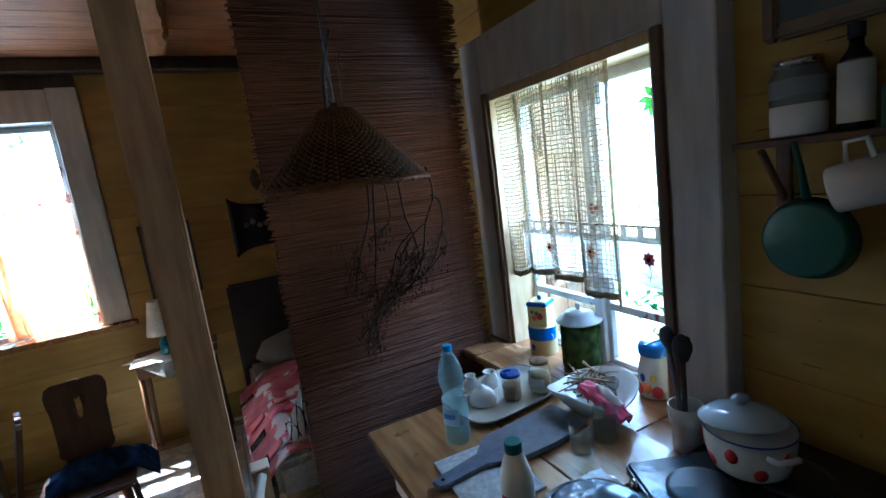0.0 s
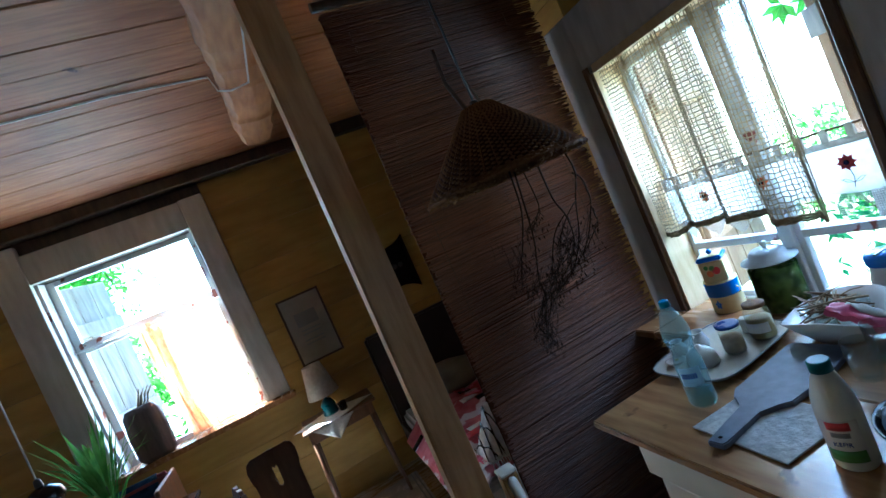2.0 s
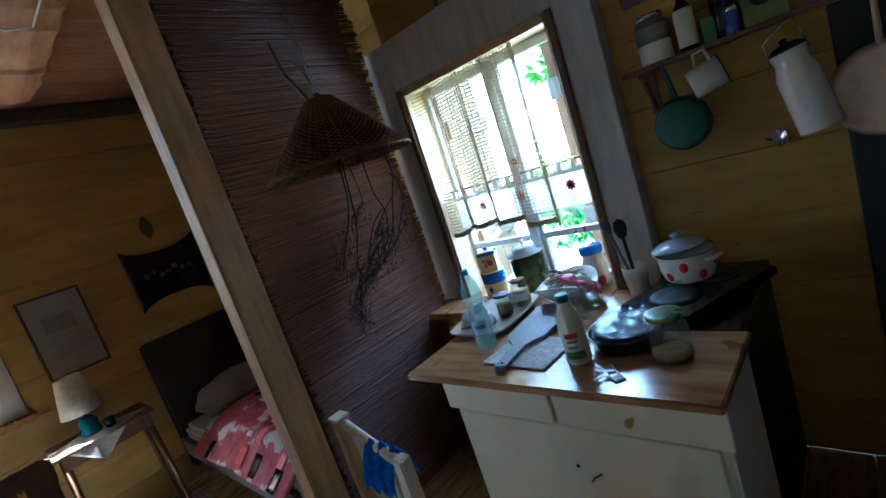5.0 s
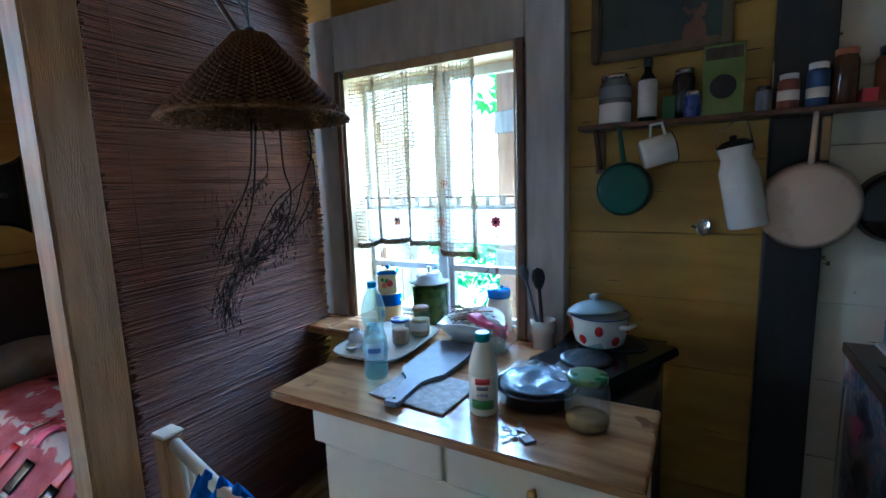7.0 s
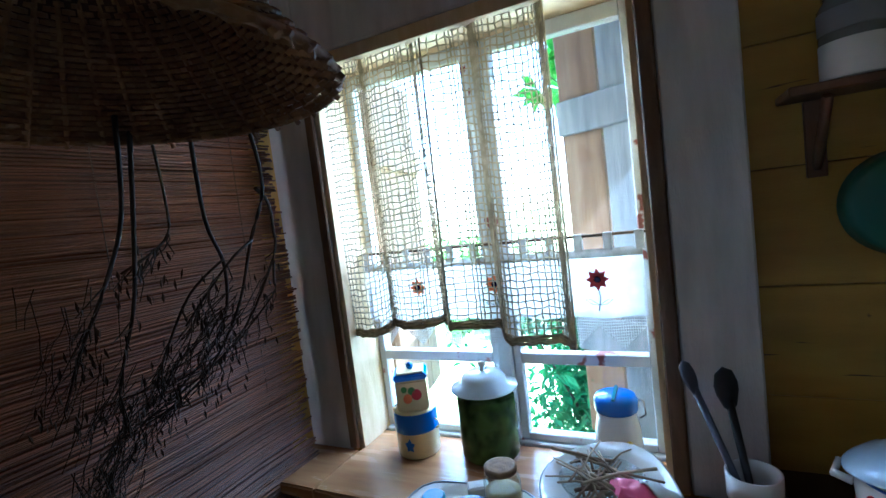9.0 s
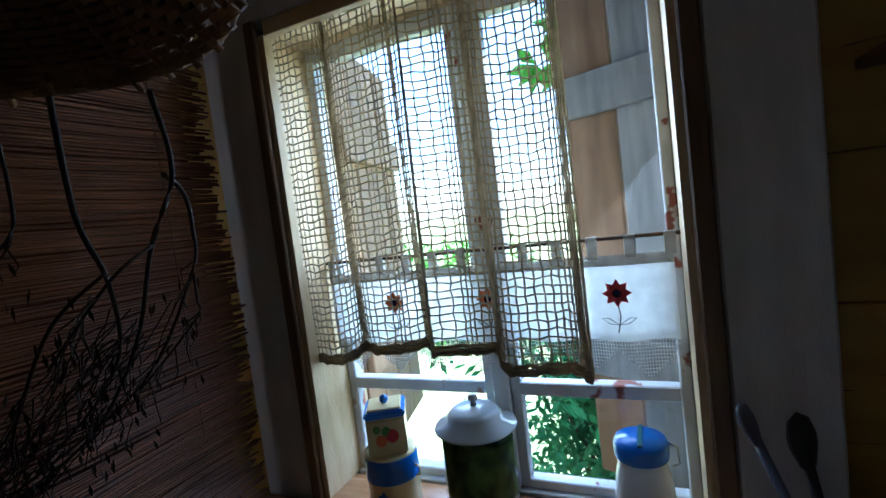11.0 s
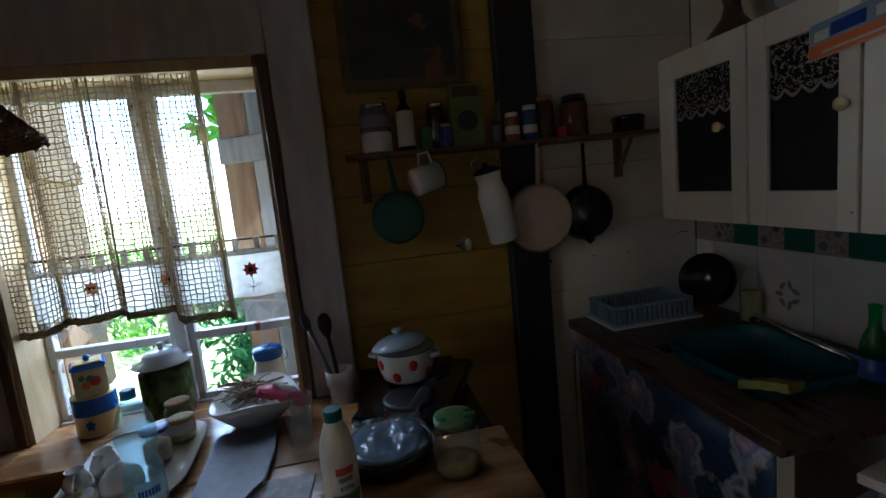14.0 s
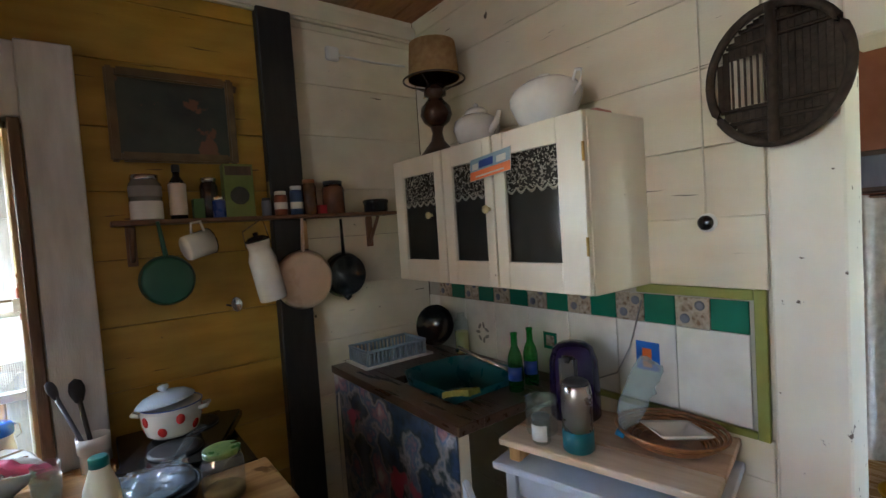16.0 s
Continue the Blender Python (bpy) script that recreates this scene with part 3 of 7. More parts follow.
shutter("window_shutter", (0.14, 0.505, 0.74), 12, 4, TAN_BOARD, TAN_BOARD)
shutter("window_shutter", (0.17, -0.47, 0.74), 66, 2, GREY_BOARD, GREY_BOARD, 1, TAN_BOARD)
shutter("window_shutter", (-3.28, Y_N + 0.19, 0.95), 62, 3, GREY_BOARD, GREY_BOARD)

# ---- next room, seen through the doorway ----
fixed("wall_hall", box(B(), X_W - 0.2, 0.13, -5.1, -5.0, 0, TOP, 0), surface("terracotta_wall_paint", (0.26, 0.09, 0.045), (0.38, 0.15, 0.08), 4.0, 0.7, 0.15), "reddish brown wall of the next room", "wall")
fixed("wall_hall_side", box(B(), -1.38, -1.28, -5.0, Y_S - 0.14, 0, TOP, 0), surface("terracotta_side_paint", (0.26, 0.09, 0.045), (0.38, 0.15, 0.08), 4.0, 0.7, 0.15), "reddish brown side wall of the next room", "wall")
# unseen opening and pane, added to hold the next room's fill lamp
wall_run("wall_hall_west", "x", X_W - 0.1, -0.1, -5.0, Y_S - 0.14, 0, TOP, [(-2.95, -2.45, 0.9, 2.1)], WHITE_WALL, "plain wall of the next room with an added opening for light")
see_through(fixed("hall_light_pane", box(B(), X_W - 0.16, X_W - 0.155, -2.95, -2.45, 0.9, 2.1, 0), PANE, "unseen pane added in the opening of the fill lamp", "window"))

# ---- outside ----
# unseen roof slab, added and sized to block sun at the kitchen window
fixed("roof", box(B(), X_W - 0.7, 0.62, -5.6, Y_N + 0.34, TOP + 0.16, TOP + 0.26, 0.01), DARK_WOOD, "unseen slab added to keep sun off the kitchen side", "roof")
fixed("ground", box(B(), -400, 400, -400, 400, -0.5, -0.4, 0), GRASS, "sunlit lawn round the house", "ground")


def leaf_mesh(bm, p, d, n, long, wide):
    d, n = d.normalized(), n.normalized()
    s = d.cross(n).normalized()
    a, b, c = p, p + d * long * 0.5 + n * 0.06 * long, p + d * long
    l, r = bm.verts.new(b + s * wide / 2), bm.verts.new(b - s * wide / 2)
    va, vc, vb = bm.verts.new(a), bm.verts.new(c), bm.verts.new(b - n * 0.05 * long)
    for tri in ((va, vb, l), (vb, vc, l), (va, r, vb), (vb, r, vc)):
        bm.faces.new(tri)


def rand_dir(up=0.0):
    return Vector((random.uniform(-1, 1), random.uniform(-1, 1), random.uniform(-1, 1) + up))


def bush(name, at, wide, deep, high, count, leaf, material, label):
    b = thing(name, label, "shrub", at)
    stems = B()
    for k in range(9):
        tip = Vector((random.uniform(-wide, wide) * 0.8, random.uniform(-deep, deep) * 0.8, high * random.uniform(0.6, 0.95)))
        tube(stems, [(tip.x * 0.1, tip.y * 0.1, 0), (tip.x * 0.5, tip.y * 0.5, tip.z * 0.55), tip], 0.014, 5, 0.003)
    part("stems", stems, TWIG, b)
    bm = B()
    for k in range(count):
        c = Vector((random.gauss(0, 0.45) * wide, random.gauss(0, 0.45) * deep, high * random.uniform(0.1, 1.0)))
        if noise.noise(c * 2.4 + Vector(at)) < -0.12:
            continue
        d = rand_dir(0.1)
        for j in range(4):
            leaf_mesh(bm, c + d * 0.03 * j, rand_dir(), rand_dir(1.2), leaf * random.uniform(0.7, 1.3), leaf * 0.34)
    tagged(part("foliage", bm, material, b), kind="stuff")
    return b


bush("fern_shrub", (1.15, -0.30, -0.4), 0.65, 0.62, 1.55, 4600, 0.08, LEAF_D, "green feathery shrub outside the kitchen window")
bush("garden_shrub", (5.5, 2.6, -0.4), 1.3, 1.3, 1.5, 1100, 0.12, LEAF, "sunlit green shrub in the garden")
bush("garden_shrub", (-3.3, 4.6, -0.4), 0.9, 0.7, 2.3, 1900, 0.12, LEAF, "sunlit green shrub before the living room window")


def vine(name, pts, count, size):
    v = thing(name, "climbing vine with large five-fingered leaves", "vine", pts[0])
    o = Vector(pts[0])
    part("stem", tube(B(), [Vector(p) - o for p in pts], 0.004, 5), TWIG, v)
    for k in range(count):
        i = random.randrange(len(pts) - 1)
        p = Vector(pts[i]).lerp(Vector(pts[i + 1]), random.random()) - o + rand_dir() * 0.06
        bm, base = B(), random.uniform(0, 6.28)
        for j in range(5):
            a = base + (j - 2) * 0.75
            leaf_mesh(bm, p, Vector((0.25 * random.uniform(-1, 1), math.cos(a), math.sin(a) - 0.3)), Vector((1, 0.2, 0.2)), size * random.uniform(0.8, 1.2), size * 0.42)
        part("leaf", bm, LEAF, v)
    return v


vine("climbing_vine", [(0.28, -0.42, 2.35), (0.30, -0.30, 2.12), (0.33, -0.22, 1.92), (0.30, -0.14, 2.0)], 8, 0.085)
vine("climbing_vine", [(-3.0, 2.85, 2.6), (-2.95, 2.9, 2.35), (-2.85, 2.95, 2.15), (-2.9, 2.95, 1.8)], 26, 0.09)


def tree(name, at, high, crown, count):
    t = thing(name, "tall broadleaf tree in the garden", "tree", at, 0, "garden trees")
    bm = B()
    tube(bm, [(0, 0, 0), (0.05, 0.02, high * 0.4), (0, 0.1, high * 0.75)], 0.16, 8, 0.05)
    limbs = []
    for k in range(9):
        a, z = k * 2.4, high * random.uniform(0.35, 0.7)
        tip = Vector((math.cos(a) * crown * random.uniform(0.5, 0.9), math.sin(a) * crown * random.uniform(0.5, 0.9), z + high * random.uniform(0.1, 0.3)))
        limbs.append(tip)
        tube(bm, [(0, 0, z), tip * 0.5 + Vector((0, 0, z * 0.45)), tip], 0.05, 6, 0.012)
    part("trunk", bm, TWIG, t)
    bm = B()
    for k in range(count):
        c = random.choice(limbs) + Vector((random.gauss(0, 0.4), random.gauss(0, 0.4), random.gauss(0, 0.35))) * crown * 0.5
        for j in range(3):
            leaf_mesh(bm, c + rand_dir() * 0.12, rand_dir(), rand_dir(1), 0.2 * random.uniform(0.7, 1.3), 0.1)
    tagged(part("crown", bm, LEAF, t), kind="stuff")


tree("garden_tree", (9.0, -6.5, -0.4), 6.0, 2.2, 2200)
tree("garden_tree", (-6.8, 9.5, -0.4), 6.5, 2.3, 2400)

# ---- kitchen: textiles and hanging things ----


def reed_mat():
    """The roll-down mat: hundreds of loose reeds on threads, bulging towards its foot."""
    mat = thing("reed_mat", "brown reed mat hanging from ceiling to floor as a screen", "reed screen")
    bm = B()
    z, k = 0.10, 0
    while z < 2.74:
        bulge = 0.05 * math.exp(-((z - 0.75) / 0.30) ** 2) + 0.012 * math.sin(z * 6.0)
        y0 = 0.665 - bulge + random.uniform(-0.003, 0.003)
        left, right = -1.215 + random.uniform(-0.012, 0.02), -0.178 - 0.06 * max(0.0, 1.4 - z) + random.uniform(-0.035, 0.02)
        sag, tilt = random.uniform(-0.006, 0.002), random.uniform(-0.0025, 0.0025) + 0.02 * noise.noise((z * 3, 0, 0))
        r = random.uniform(0.0022, 0.0040)
        pts = []
        for i in range(6):
            u = i / 5
            pts.append((left + (right - left) * u, y0 + 0.012 * noise.noise((u * 3, z * 2, 5)), z + tilt * (u - 0.5) * 2 + sag * math.sin(math.pi * u) + random.uniform(-0.0015, 0.0015)))
        tube(bm, pts, r, 4)
        if random.random() < 0.03:
            u = random.uniform(0.3, 0.9)
            tube(bm, [(left + (right - left) * u, y0 - 0.006, z), (left + (right - left) * min(1, u + 0.16), y0 - 0.014, z + random.uniform(-0.01, 0.01))], 0.0016, 4)
        z += random.uniform(0.0040, 0.0054)
    tagged(part("reeds", bm, REED, mat), kind="stuff")
    for x in (-1.12, -0.72, -0.34):
        part("thread", tube(B(), [(x, 0.655, 0.3), (x, 0.652, 1.4), (x, 0.655, 2.74)], 0.0015, 4), TWIG, mat)
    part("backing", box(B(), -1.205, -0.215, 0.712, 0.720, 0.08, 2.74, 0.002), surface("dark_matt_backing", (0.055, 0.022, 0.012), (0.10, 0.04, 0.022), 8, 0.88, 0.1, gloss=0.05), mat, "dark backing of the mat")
    part("top_pole", tube(B(), [(-1.24, 0.66, 2.765), (-0.14, 0.66, 2.775)], 0.022, 10), DARK_WOOD, mat, "dark wooden pole")
    return mat


reed_mat()
fixed("foot_beam", box(B(), -1.30, -0.06, 0.56, 0.70, 0.0, 0.10, 0.02, 2), surface("dark_red_floor_beam", (0.07, 0.02, 0.018), (0.14, 0.045, 0.035), 5, 0.4, 0.2, (1, 6, 6)), "dark red beam on the floor under the mat", "beam")


def wicker_lamp():
    lamp = thing("pendant_lamp", "conical wicker lamp shade hanging on a stick", "lamp", (-1.0, 0.10, 1.722))
    bm, rows, ribs = B(), 36, 36
    def at(u, a):
        r = 0.055 + (0.285 - 0.055) * u
        return Vector((r * math.cos(a), r * math.sin(a), 0.275 - 0.255 * u))
    for j in range(rows + 1):
        u = j / rows
        seg = 88
        pts = []
        for k in range(seg + 1):
            a = 2 * math.pi * k / seg
            wob = 0.0035 * (1 if (k + j) % 2 else -1)
            p = at(u, a)
            pts.append((p.x * (1 + wob / 0.2), p.y * (1 + wob / 0.2), p.z + wob * 0.4))
        tube(bm, pts, 0.0048, 4)
    tagged(part("weave", bm, WICKER, lamp), kind="stuff")
    for k in range(ribs):
        a = 2 * math.pi * k / ribs
        end = at(1.0 + random.uniform(0.0, 0.045), a)
        part("rib", tube(B(), [at(0, a), at(0.5, a), end], 0.0046, 5), WICKER, lamp)
    b = B()
    ring(b, 0.286, 0.0060, 0.022, 48)
    part("rim", b, WICKER, lamp, "thicker braided rim")
    # added cone closes the weave's gaps; its dark colour stands for the unlit inside
    part("liner", lathe(B(), [(0.056, 0.277), (0.182, 0.140), (0.272, 0.040), (0.270, 0.040), (0.180, 0.140), (0.044, 0.267)], 40), surface("dark_unlit_inside", (0.030, 0.014, 0.008), (0.055, 0.026, 0.014), 12, 0.9, 0.2, gloss=0.05), lamp, "added dark cone for the unlit inside")
    part("socket", lathe(B(), [(0.02, 0.16), (0.024, 0.20), (0.024, 0.26), (0.012, 0.30)], 16), MATT_BLACK, lamp)
    part("cord", tube(B(), [(0, 0, 0.28), (0.002, 0.01, 0.6), (0, 0.02, 1.095)], 0.004), MATT_BLACK, lamp)
    part("stick", tube(B(), [(-0.02, 0.03, 0.285), (0.03, 0.20, 0.45), (0.14, 0.40, 0.66)], 0.009, 7, 0.007), TWIG, lamp, "bare crooked stick")
    part("stay", tube(B(), [(0.03, 0.0, 0.275), (0.10, 0.20, 0.50), (0.22, 0.50, 0.62)], 0.003, 5), TWIG, lamp)
    return lamp


wicker_lamp()


STEMS = (
    ((-0.86, 1.78), (-0.87, 1.62), (-0.92, 1.51), (-0.99, 1.42), (-1.04, 1.34)),
    ((-0.83, 1.78), (-0.85, 1.58), (-0.88, 1.47), (-0.93, 1.38), (-0.96, 1.31)),
    ((-0.78, 1.78), (-0.77, 1.64), (-0.79, 1.57), (-0.87, 1.52)),
    ((-0.73, 1.78), (-0.72, 1.6), (-0.7, 1.51), (-0.71, 1.42), (-0.77, 1.35), (-0.87, 1.28)),
    ((-0.61, 1.78), (-0.59, 1.66), (-0.64, 1.55), (-0.7, 1.42), (-0.79, 1.31), (-0.91, 1.26)),
    ((-0.59, 1.66), (-0.55, 1.63), (-0.54, 1.57), (-0.56, 1.5), (-0.69, 1.35), (-0.93, 1.25)),
    ((-0.56, 1.5), (-0.55, 1.46), (-0.57, 1.43), (-0.69, 1.34)),
    ((-0.7, 1.52), (-0.78, 1.47), (-0.85, 1.38), (-0.89, 1.32)),
    ((-0.64, 1.55), (-0.71, 1.51), (-0.81, 1.42)),
)


def smooth_run(pts, n):
    """Points along a curve through the given ones."""
    out = []
    for i in range(len(pts) - 1):
        p0, p1, p2, p3 = (pts[max(0, min(len(pts) - 1, i + k))] for k in (-1, 0, 1, 2))
        for k in range(n):
            u = k / n
            out.append(0.5 * ((2 * p1) + (p2 - p0) * u + (2 * p0 - 5 * p1 + 4 * p2 - p3) * u * u + (3 * p1 - p0 - 3 * p2 + p3) * u ** 3))
    return out + [pts[-1]]


def leaned(p):
    """The bunch leans back against the mat towards its tips."""
    d = min(0.25, max(0.0, 1.52 - p.z) * 0.8)
    return Vector((p.x + 0.72 * d, p.y + d, p.z - 0.28 * d))


def dried_bunch():
    """Dried branches hanging down before the mat, swept together at their tips."""
    b = thing("dried_branches", "bunch of dried dark twigs hanging before the reed mat", "dried plant", (-0.75, 0.30, 1.0))
    o = Vector((-0.75, 0.30, 1.0))
    random.seed(11)
    for run in STEMS:
        side = random.uniform(-0.03, 0.04)
        raw = [leaned(Vector((x, 0.30 + side + random.uniform(-0.012, 0.012), z))) - o for x, z in run]
        pts = smooth_run(raw, 5)
        thick = 0.0044 if len(run) > 4 else 0.0030
        tw = part("branch", tube(B(), pts, thick, 6, 0.0022), DARK_TWIG, b)
        bm = B()
        for k in range(15):
            u = random.uniform(0.30, 1.0) ** 0.5
            p = pts[int(u * (len(pts) - 1))]
            d = Vector((random.uniform(-1.3, 0.1), random.uniform(-0.4, 0.3), random.uniform(-1.4, -0.5))).normalized()
            q = p + d * random.uniform(0.03, 0.085) * (0.4 + 0.6 * u)
            tube(bm, [p, p.lerp(q, 0.5) + rand_dir() * 0.010, q], 0.0017, 4, 0.0009)
            for i in range(2):
                leaf_mesh(bm, q + rand_dir() * 0.03, Vector((random.uniform(-0.3, 0.3), 0, -1)), rand_dir(), 0.022, 0.006)
        tagged(part("fine_twig", bm, DARK_TWIG, tw), kind="stuff")
    bm = B()
    sweep = smooth_run([leaned(Vector(p)) for p in ((-0.70, 0.30, 1.43), (-0.80, 0.30, 1.36), (-0.945, 0.31, 1.24), (-1.035, 0.30, 1.16), (-1.05, 0.30, 1.06))], 8)
    for k in range(230):
        u = random.random() ** 0.8
        i = min(len(sweep) - 2, int(u * (len(sweep) - 1)))
        c = sweep[i] + Vector((random.gauss(0, 0.024), random.gauss(0, 0.018), random.gauss(0, 0.022))) - o
        d = ((sweep[i + 1] - sweep[i]).normalized() + rand_dir() * 0.55).normalized() * random.uniform(0.02, 0.075)
        tube(bm, [c - d, c + rand_dir() * 0.006, c + d], 0.0013, 4, 0.0007)
        if k % 3 == 0:
            leaf_mesh(bm, c + d, Vector((random.uniform(-0.5, 0.5), random.uniform(-0.3, 0.3), -1)).normalized(), rand_dir(), random.uniform(0.018, 0.030), 0.006)
    for k in range(60):
        c = leaned(Vector((random.uniform(-1.06, -0.92), 0.31 + random.gauss(0, 0.02), random.uniform(1.25, 1.50)))) - o
        d = (Vector((-0.45, 0.0, -1.0)) + rand_dir() * 0.45).normalized() * random.uniform(0.02, 0.06)
        tube(bm, [c - d, c + rand_dir() * 0.006, c + d], 0.0010, 4, 0.0006)
    tagged(part("brushwood", bm, DARK_TWIG, b), kind="stuff")
    part("string", tube(B(), [(0.06, 0.0, 0.80), (0.065, 0.18, 0.88), (0.07, 0.365, 0.94)], 0.0016, 4), TWIG, b)


dried_bunch()
random.seed(5)


def crochet_curtain():
    """The net curtain: every yarn of its square mesh, gathered in folds."""
    cur = thing("net_curtain", "beige crocheted net curtain in folds at the window", "curtain")
    cols, rows = 64, 46

    def place(u, v):
        # u from the pane's one side to the other, v downwards
        y = 0.512 - 0.775 * u + 0.020 * math.sin(u * 26) + 0.004 * v
        fold = 0.5 + 0.5 * math.sin(u * 30 + 0.7 * math.sin(v * 3))
        gather = math.exp(-((u - 0.52) / 0.13) ** 2)
        x = -0.098 + 0.026 * (fold - 0.5) * (0.35 + v) + 0.020 * gather * math.sin(u * 55) * (0.4 + 0.6 * v)
        y += 0.014 * gather * math.sin(u * 80) - 0.012 * v * (u - 0.5)
        hem = 1.168 + 0.055 * math.sin(math.pi * min(1, u * 1.15)) + 0.012 * u * u + 0.005 * math.sin(u * 30) - (0.014 if u > 0.69 else 0.0)
        top = 2.072 - 0.012 * math.sin(u * 9)
        z = top + (hem - top) * v + 0.002 * math.sin(u * 140 + v * 90)
        return (x, y, z)

    bm = B()
    for i in range(cols + 1):
        tube(bm, [place(i / cols + 0.0012 * math.sin(j * 2.1 + i), j / rows) for j in range(rows + 1)], 0.0023 if i % 16 else 0.0034, 4)
    for j in range(rows + 1):
        tube(bm, [place(i / cols, (j + 0.10 * math.sin(i * 1.7 + j)) / rows) for i in range(cols + 1)], 0.0022, 4)
    tagged(part("net", bm, NET, cur), kind="stuff")
    hem = B()
    for v in (0.983, 0.993, 1.003):
        tube(hem, [place(i / 132, v + 0.002 * math.sin(i * 1.9 + v * 50)) for i in range(133)], 0.0048, 5)
    part("hem", hem, cloth("brown_crochet_hem", (0.34, 0.26, 0.16), (0.48, 0.38, 0.25), 0.45), cur, "thick brownish hem")
    part("top_band", tube(B(), [place(i / 66, 0.0) for i in range(67)], 0.004, 6), NET, cur)
    part("curtain_wire", tube(B(), [(-0.10, 0.515, 2.075), (-0.10, -0.44, 2.075)], 0.0025, 6), STEEL, cur)
    return cur


def flower_motif(parent, at, petal, size):
    f = B()
    for k in range(8):
        a = k * math.pi / 4
        leaf_mesh(f, Vector(at) + Vector((-0.003, 0, 0)), Vector((0, math.cos(a), math.sin(a))), Vector((-1, 0, 0)), size, size * 0.62)
    fl = part("flower_motif", f, petal, parent, "eight-petalled embroidered flower")
    part("flower_eye", turned(lathe(B(), [(0.0, 0), (size * 0.3, 0.001), (size * 0.22, 0.004)], 12), Matrix.Translation(Vector(at) + Vector((-0.006, 0, 0))) @ pose(0, 0, 0, 0, -90, 0)), PURPLE, fl)


def cafe_curtain():
    cur = thing("cafe_curtain", "short white voile curtain with lace edge and embroidered flowers", "curtain")

    def place(u, v, z0, z1):
        y = 0.475 - 0.90 * u
        return (-0.002 + 0.008 * math.sin(u * 34) * (0.4 + v), y, z1 + (z0 - z1) * v)

    part("voile", sheet(B(), lambda u, v: place(u, v, 1.215, 1.385), 80, 6, 0.001), VOILE, cur)
    part("heading", sheet(B(), lambda u, v: (place(u, 0, 1.3, 1.405)[0], 0.475 - 0.90 * u, 1.408 - 0.024 * v), 80, 2, 0.0016), LACE, cur, "thicker grey heading band")
    bm = B()
    n = 7
    for i in range(150):  # lace net with a zigzag foot
        u = i / 150
        low = 1.124 + 0.070 * abs(((u * n) % 1.0) - 0.5) * 2
        a, b = place(u, 0.5, 1.2, 1.2), place(u, 1, 1.2, 1.2)
        tube(bm, [(a[0], a[1], 1.216), (b[0], b[1], low)], 0.0011, 3)
    for j in range(13):
        z = 1.213 - j * 0.008
        run = []
        for i in range(151):
            u = i / 150
            if z > 1.124 + 0.070 * abs(((u * n) % 1.0) - 0.5) * 2:
                p = place(u, 0.6, 1.2, 1.2)
                run.append((p[0], p[1], z))
            elif len(run) > 1:
                tube(bm, run, 0.0011, 3)
                run = []
            else:
                run = []
        if len(run) > 1:
            tube(bm, run, 0.0011, 3)
    tagged(part("lace_edge", bm, LACE, cur, "white crocheted lace edge"), kind="stuff")
    for k in range(12):
        y = 0.46 - k * 0.08
        part("tab", box(B(), -0.008, 0.006, y - 0.012, y + 0.012, 1.402, 1.452, 0.002), LACE, cur)
    part("rod", tube(B(), [(-0.002, 0.481, 1.446), (-0.002, -0.441, 1.446)], 0.0045, 8), BROWN_TRIM, cur, "thin brown wooden rod")
    for y in (0.262, -0.005, -0.305):
        flower_motif(cur, (-0.014, y, 1.325), ORANGE if y > -0.2 else RED, 0.032)
        part("flower_stem", tube(B(), [(-0.014, y, 1.30), (-0.014, y - 0.004, 1.27), (-0.014, y + 0.004, 1.235)], 0.0013, 4), GREY_PRINT, cur)
        for s in (1, -1):
            part("stitched_leaf", tube(B(), [(-0.014, y, 1.252), (-0.014, y + s * 0.022, 1.268), (-0.014, y + s * 0.036, 1.268), (-0.014, y + s * 0.02, 1.255), (-0.014, y, 1.252)], 0.0010, 4), GREY_PRINT, cur)
    return cur


crochet_curtain()
cafe_curtain()

# ---- kitchen: worktop and what stands on it ----
WT = 0.865


def cupboard():
    c = thing("kitchen_cupboard", "white painted low cupboard with two drawers below a wooden worktop", "cupboard", (-1.03, -0.48, 0))
    part("body", box(B(), 0.0, 0.34, -0.585, 0.365, 0.06, 0.835, 0.004), WHITE_WOOD, c)
    part("plinth", box(B(), 0.02, 0.32, -0.55, 0.34, 0.0, 0.06, 0.002), DARK_WOOD, c)
    for y0, y1, knob in ((-0.088, 0.385, False), (-0.600, -0.105, True)):
        d = part("drawer", box(B(), -0.024, -0.001, y0, y1, 0.71, 0.828, 0.004), WHITE_WOOD, c)
        if knob:
            ym = (y0 + y1) / 2
            part("knob", turned(lathe(B(), [(0.006, 0), (0.006, 0.012), (0.013, 0.018), (0.012, 0.028), (0.0, 0.032)], 16), pose(-0.024, ym, 0.77, 0, -90, 0)), BRASS, d, "small brass knob")
    for y0, y1 in ((-0.560, 0.350),):
        d = part("door", box(B(), -0.014, -0.001, y0, y1, 0.075, 0.70, 0.004), WHITE_WOOD, c)
    part("latch", tube(B(), [(-0.016, -0.20, 0.545), (-0.018, -0.17, 0.525), (-0.016, -0.155, 0.505)], 0.003, 5), DARK_WOOD, c, "dark scratched latch")
    part("keyhole", turned(lathe(B(), [(0.0, 0), (0.007, 0.0), (0.006, 0.002)], 12), pose(-0.014, -0.12, 0.555, 0, -90, 0)), BLACK, c)
    return c


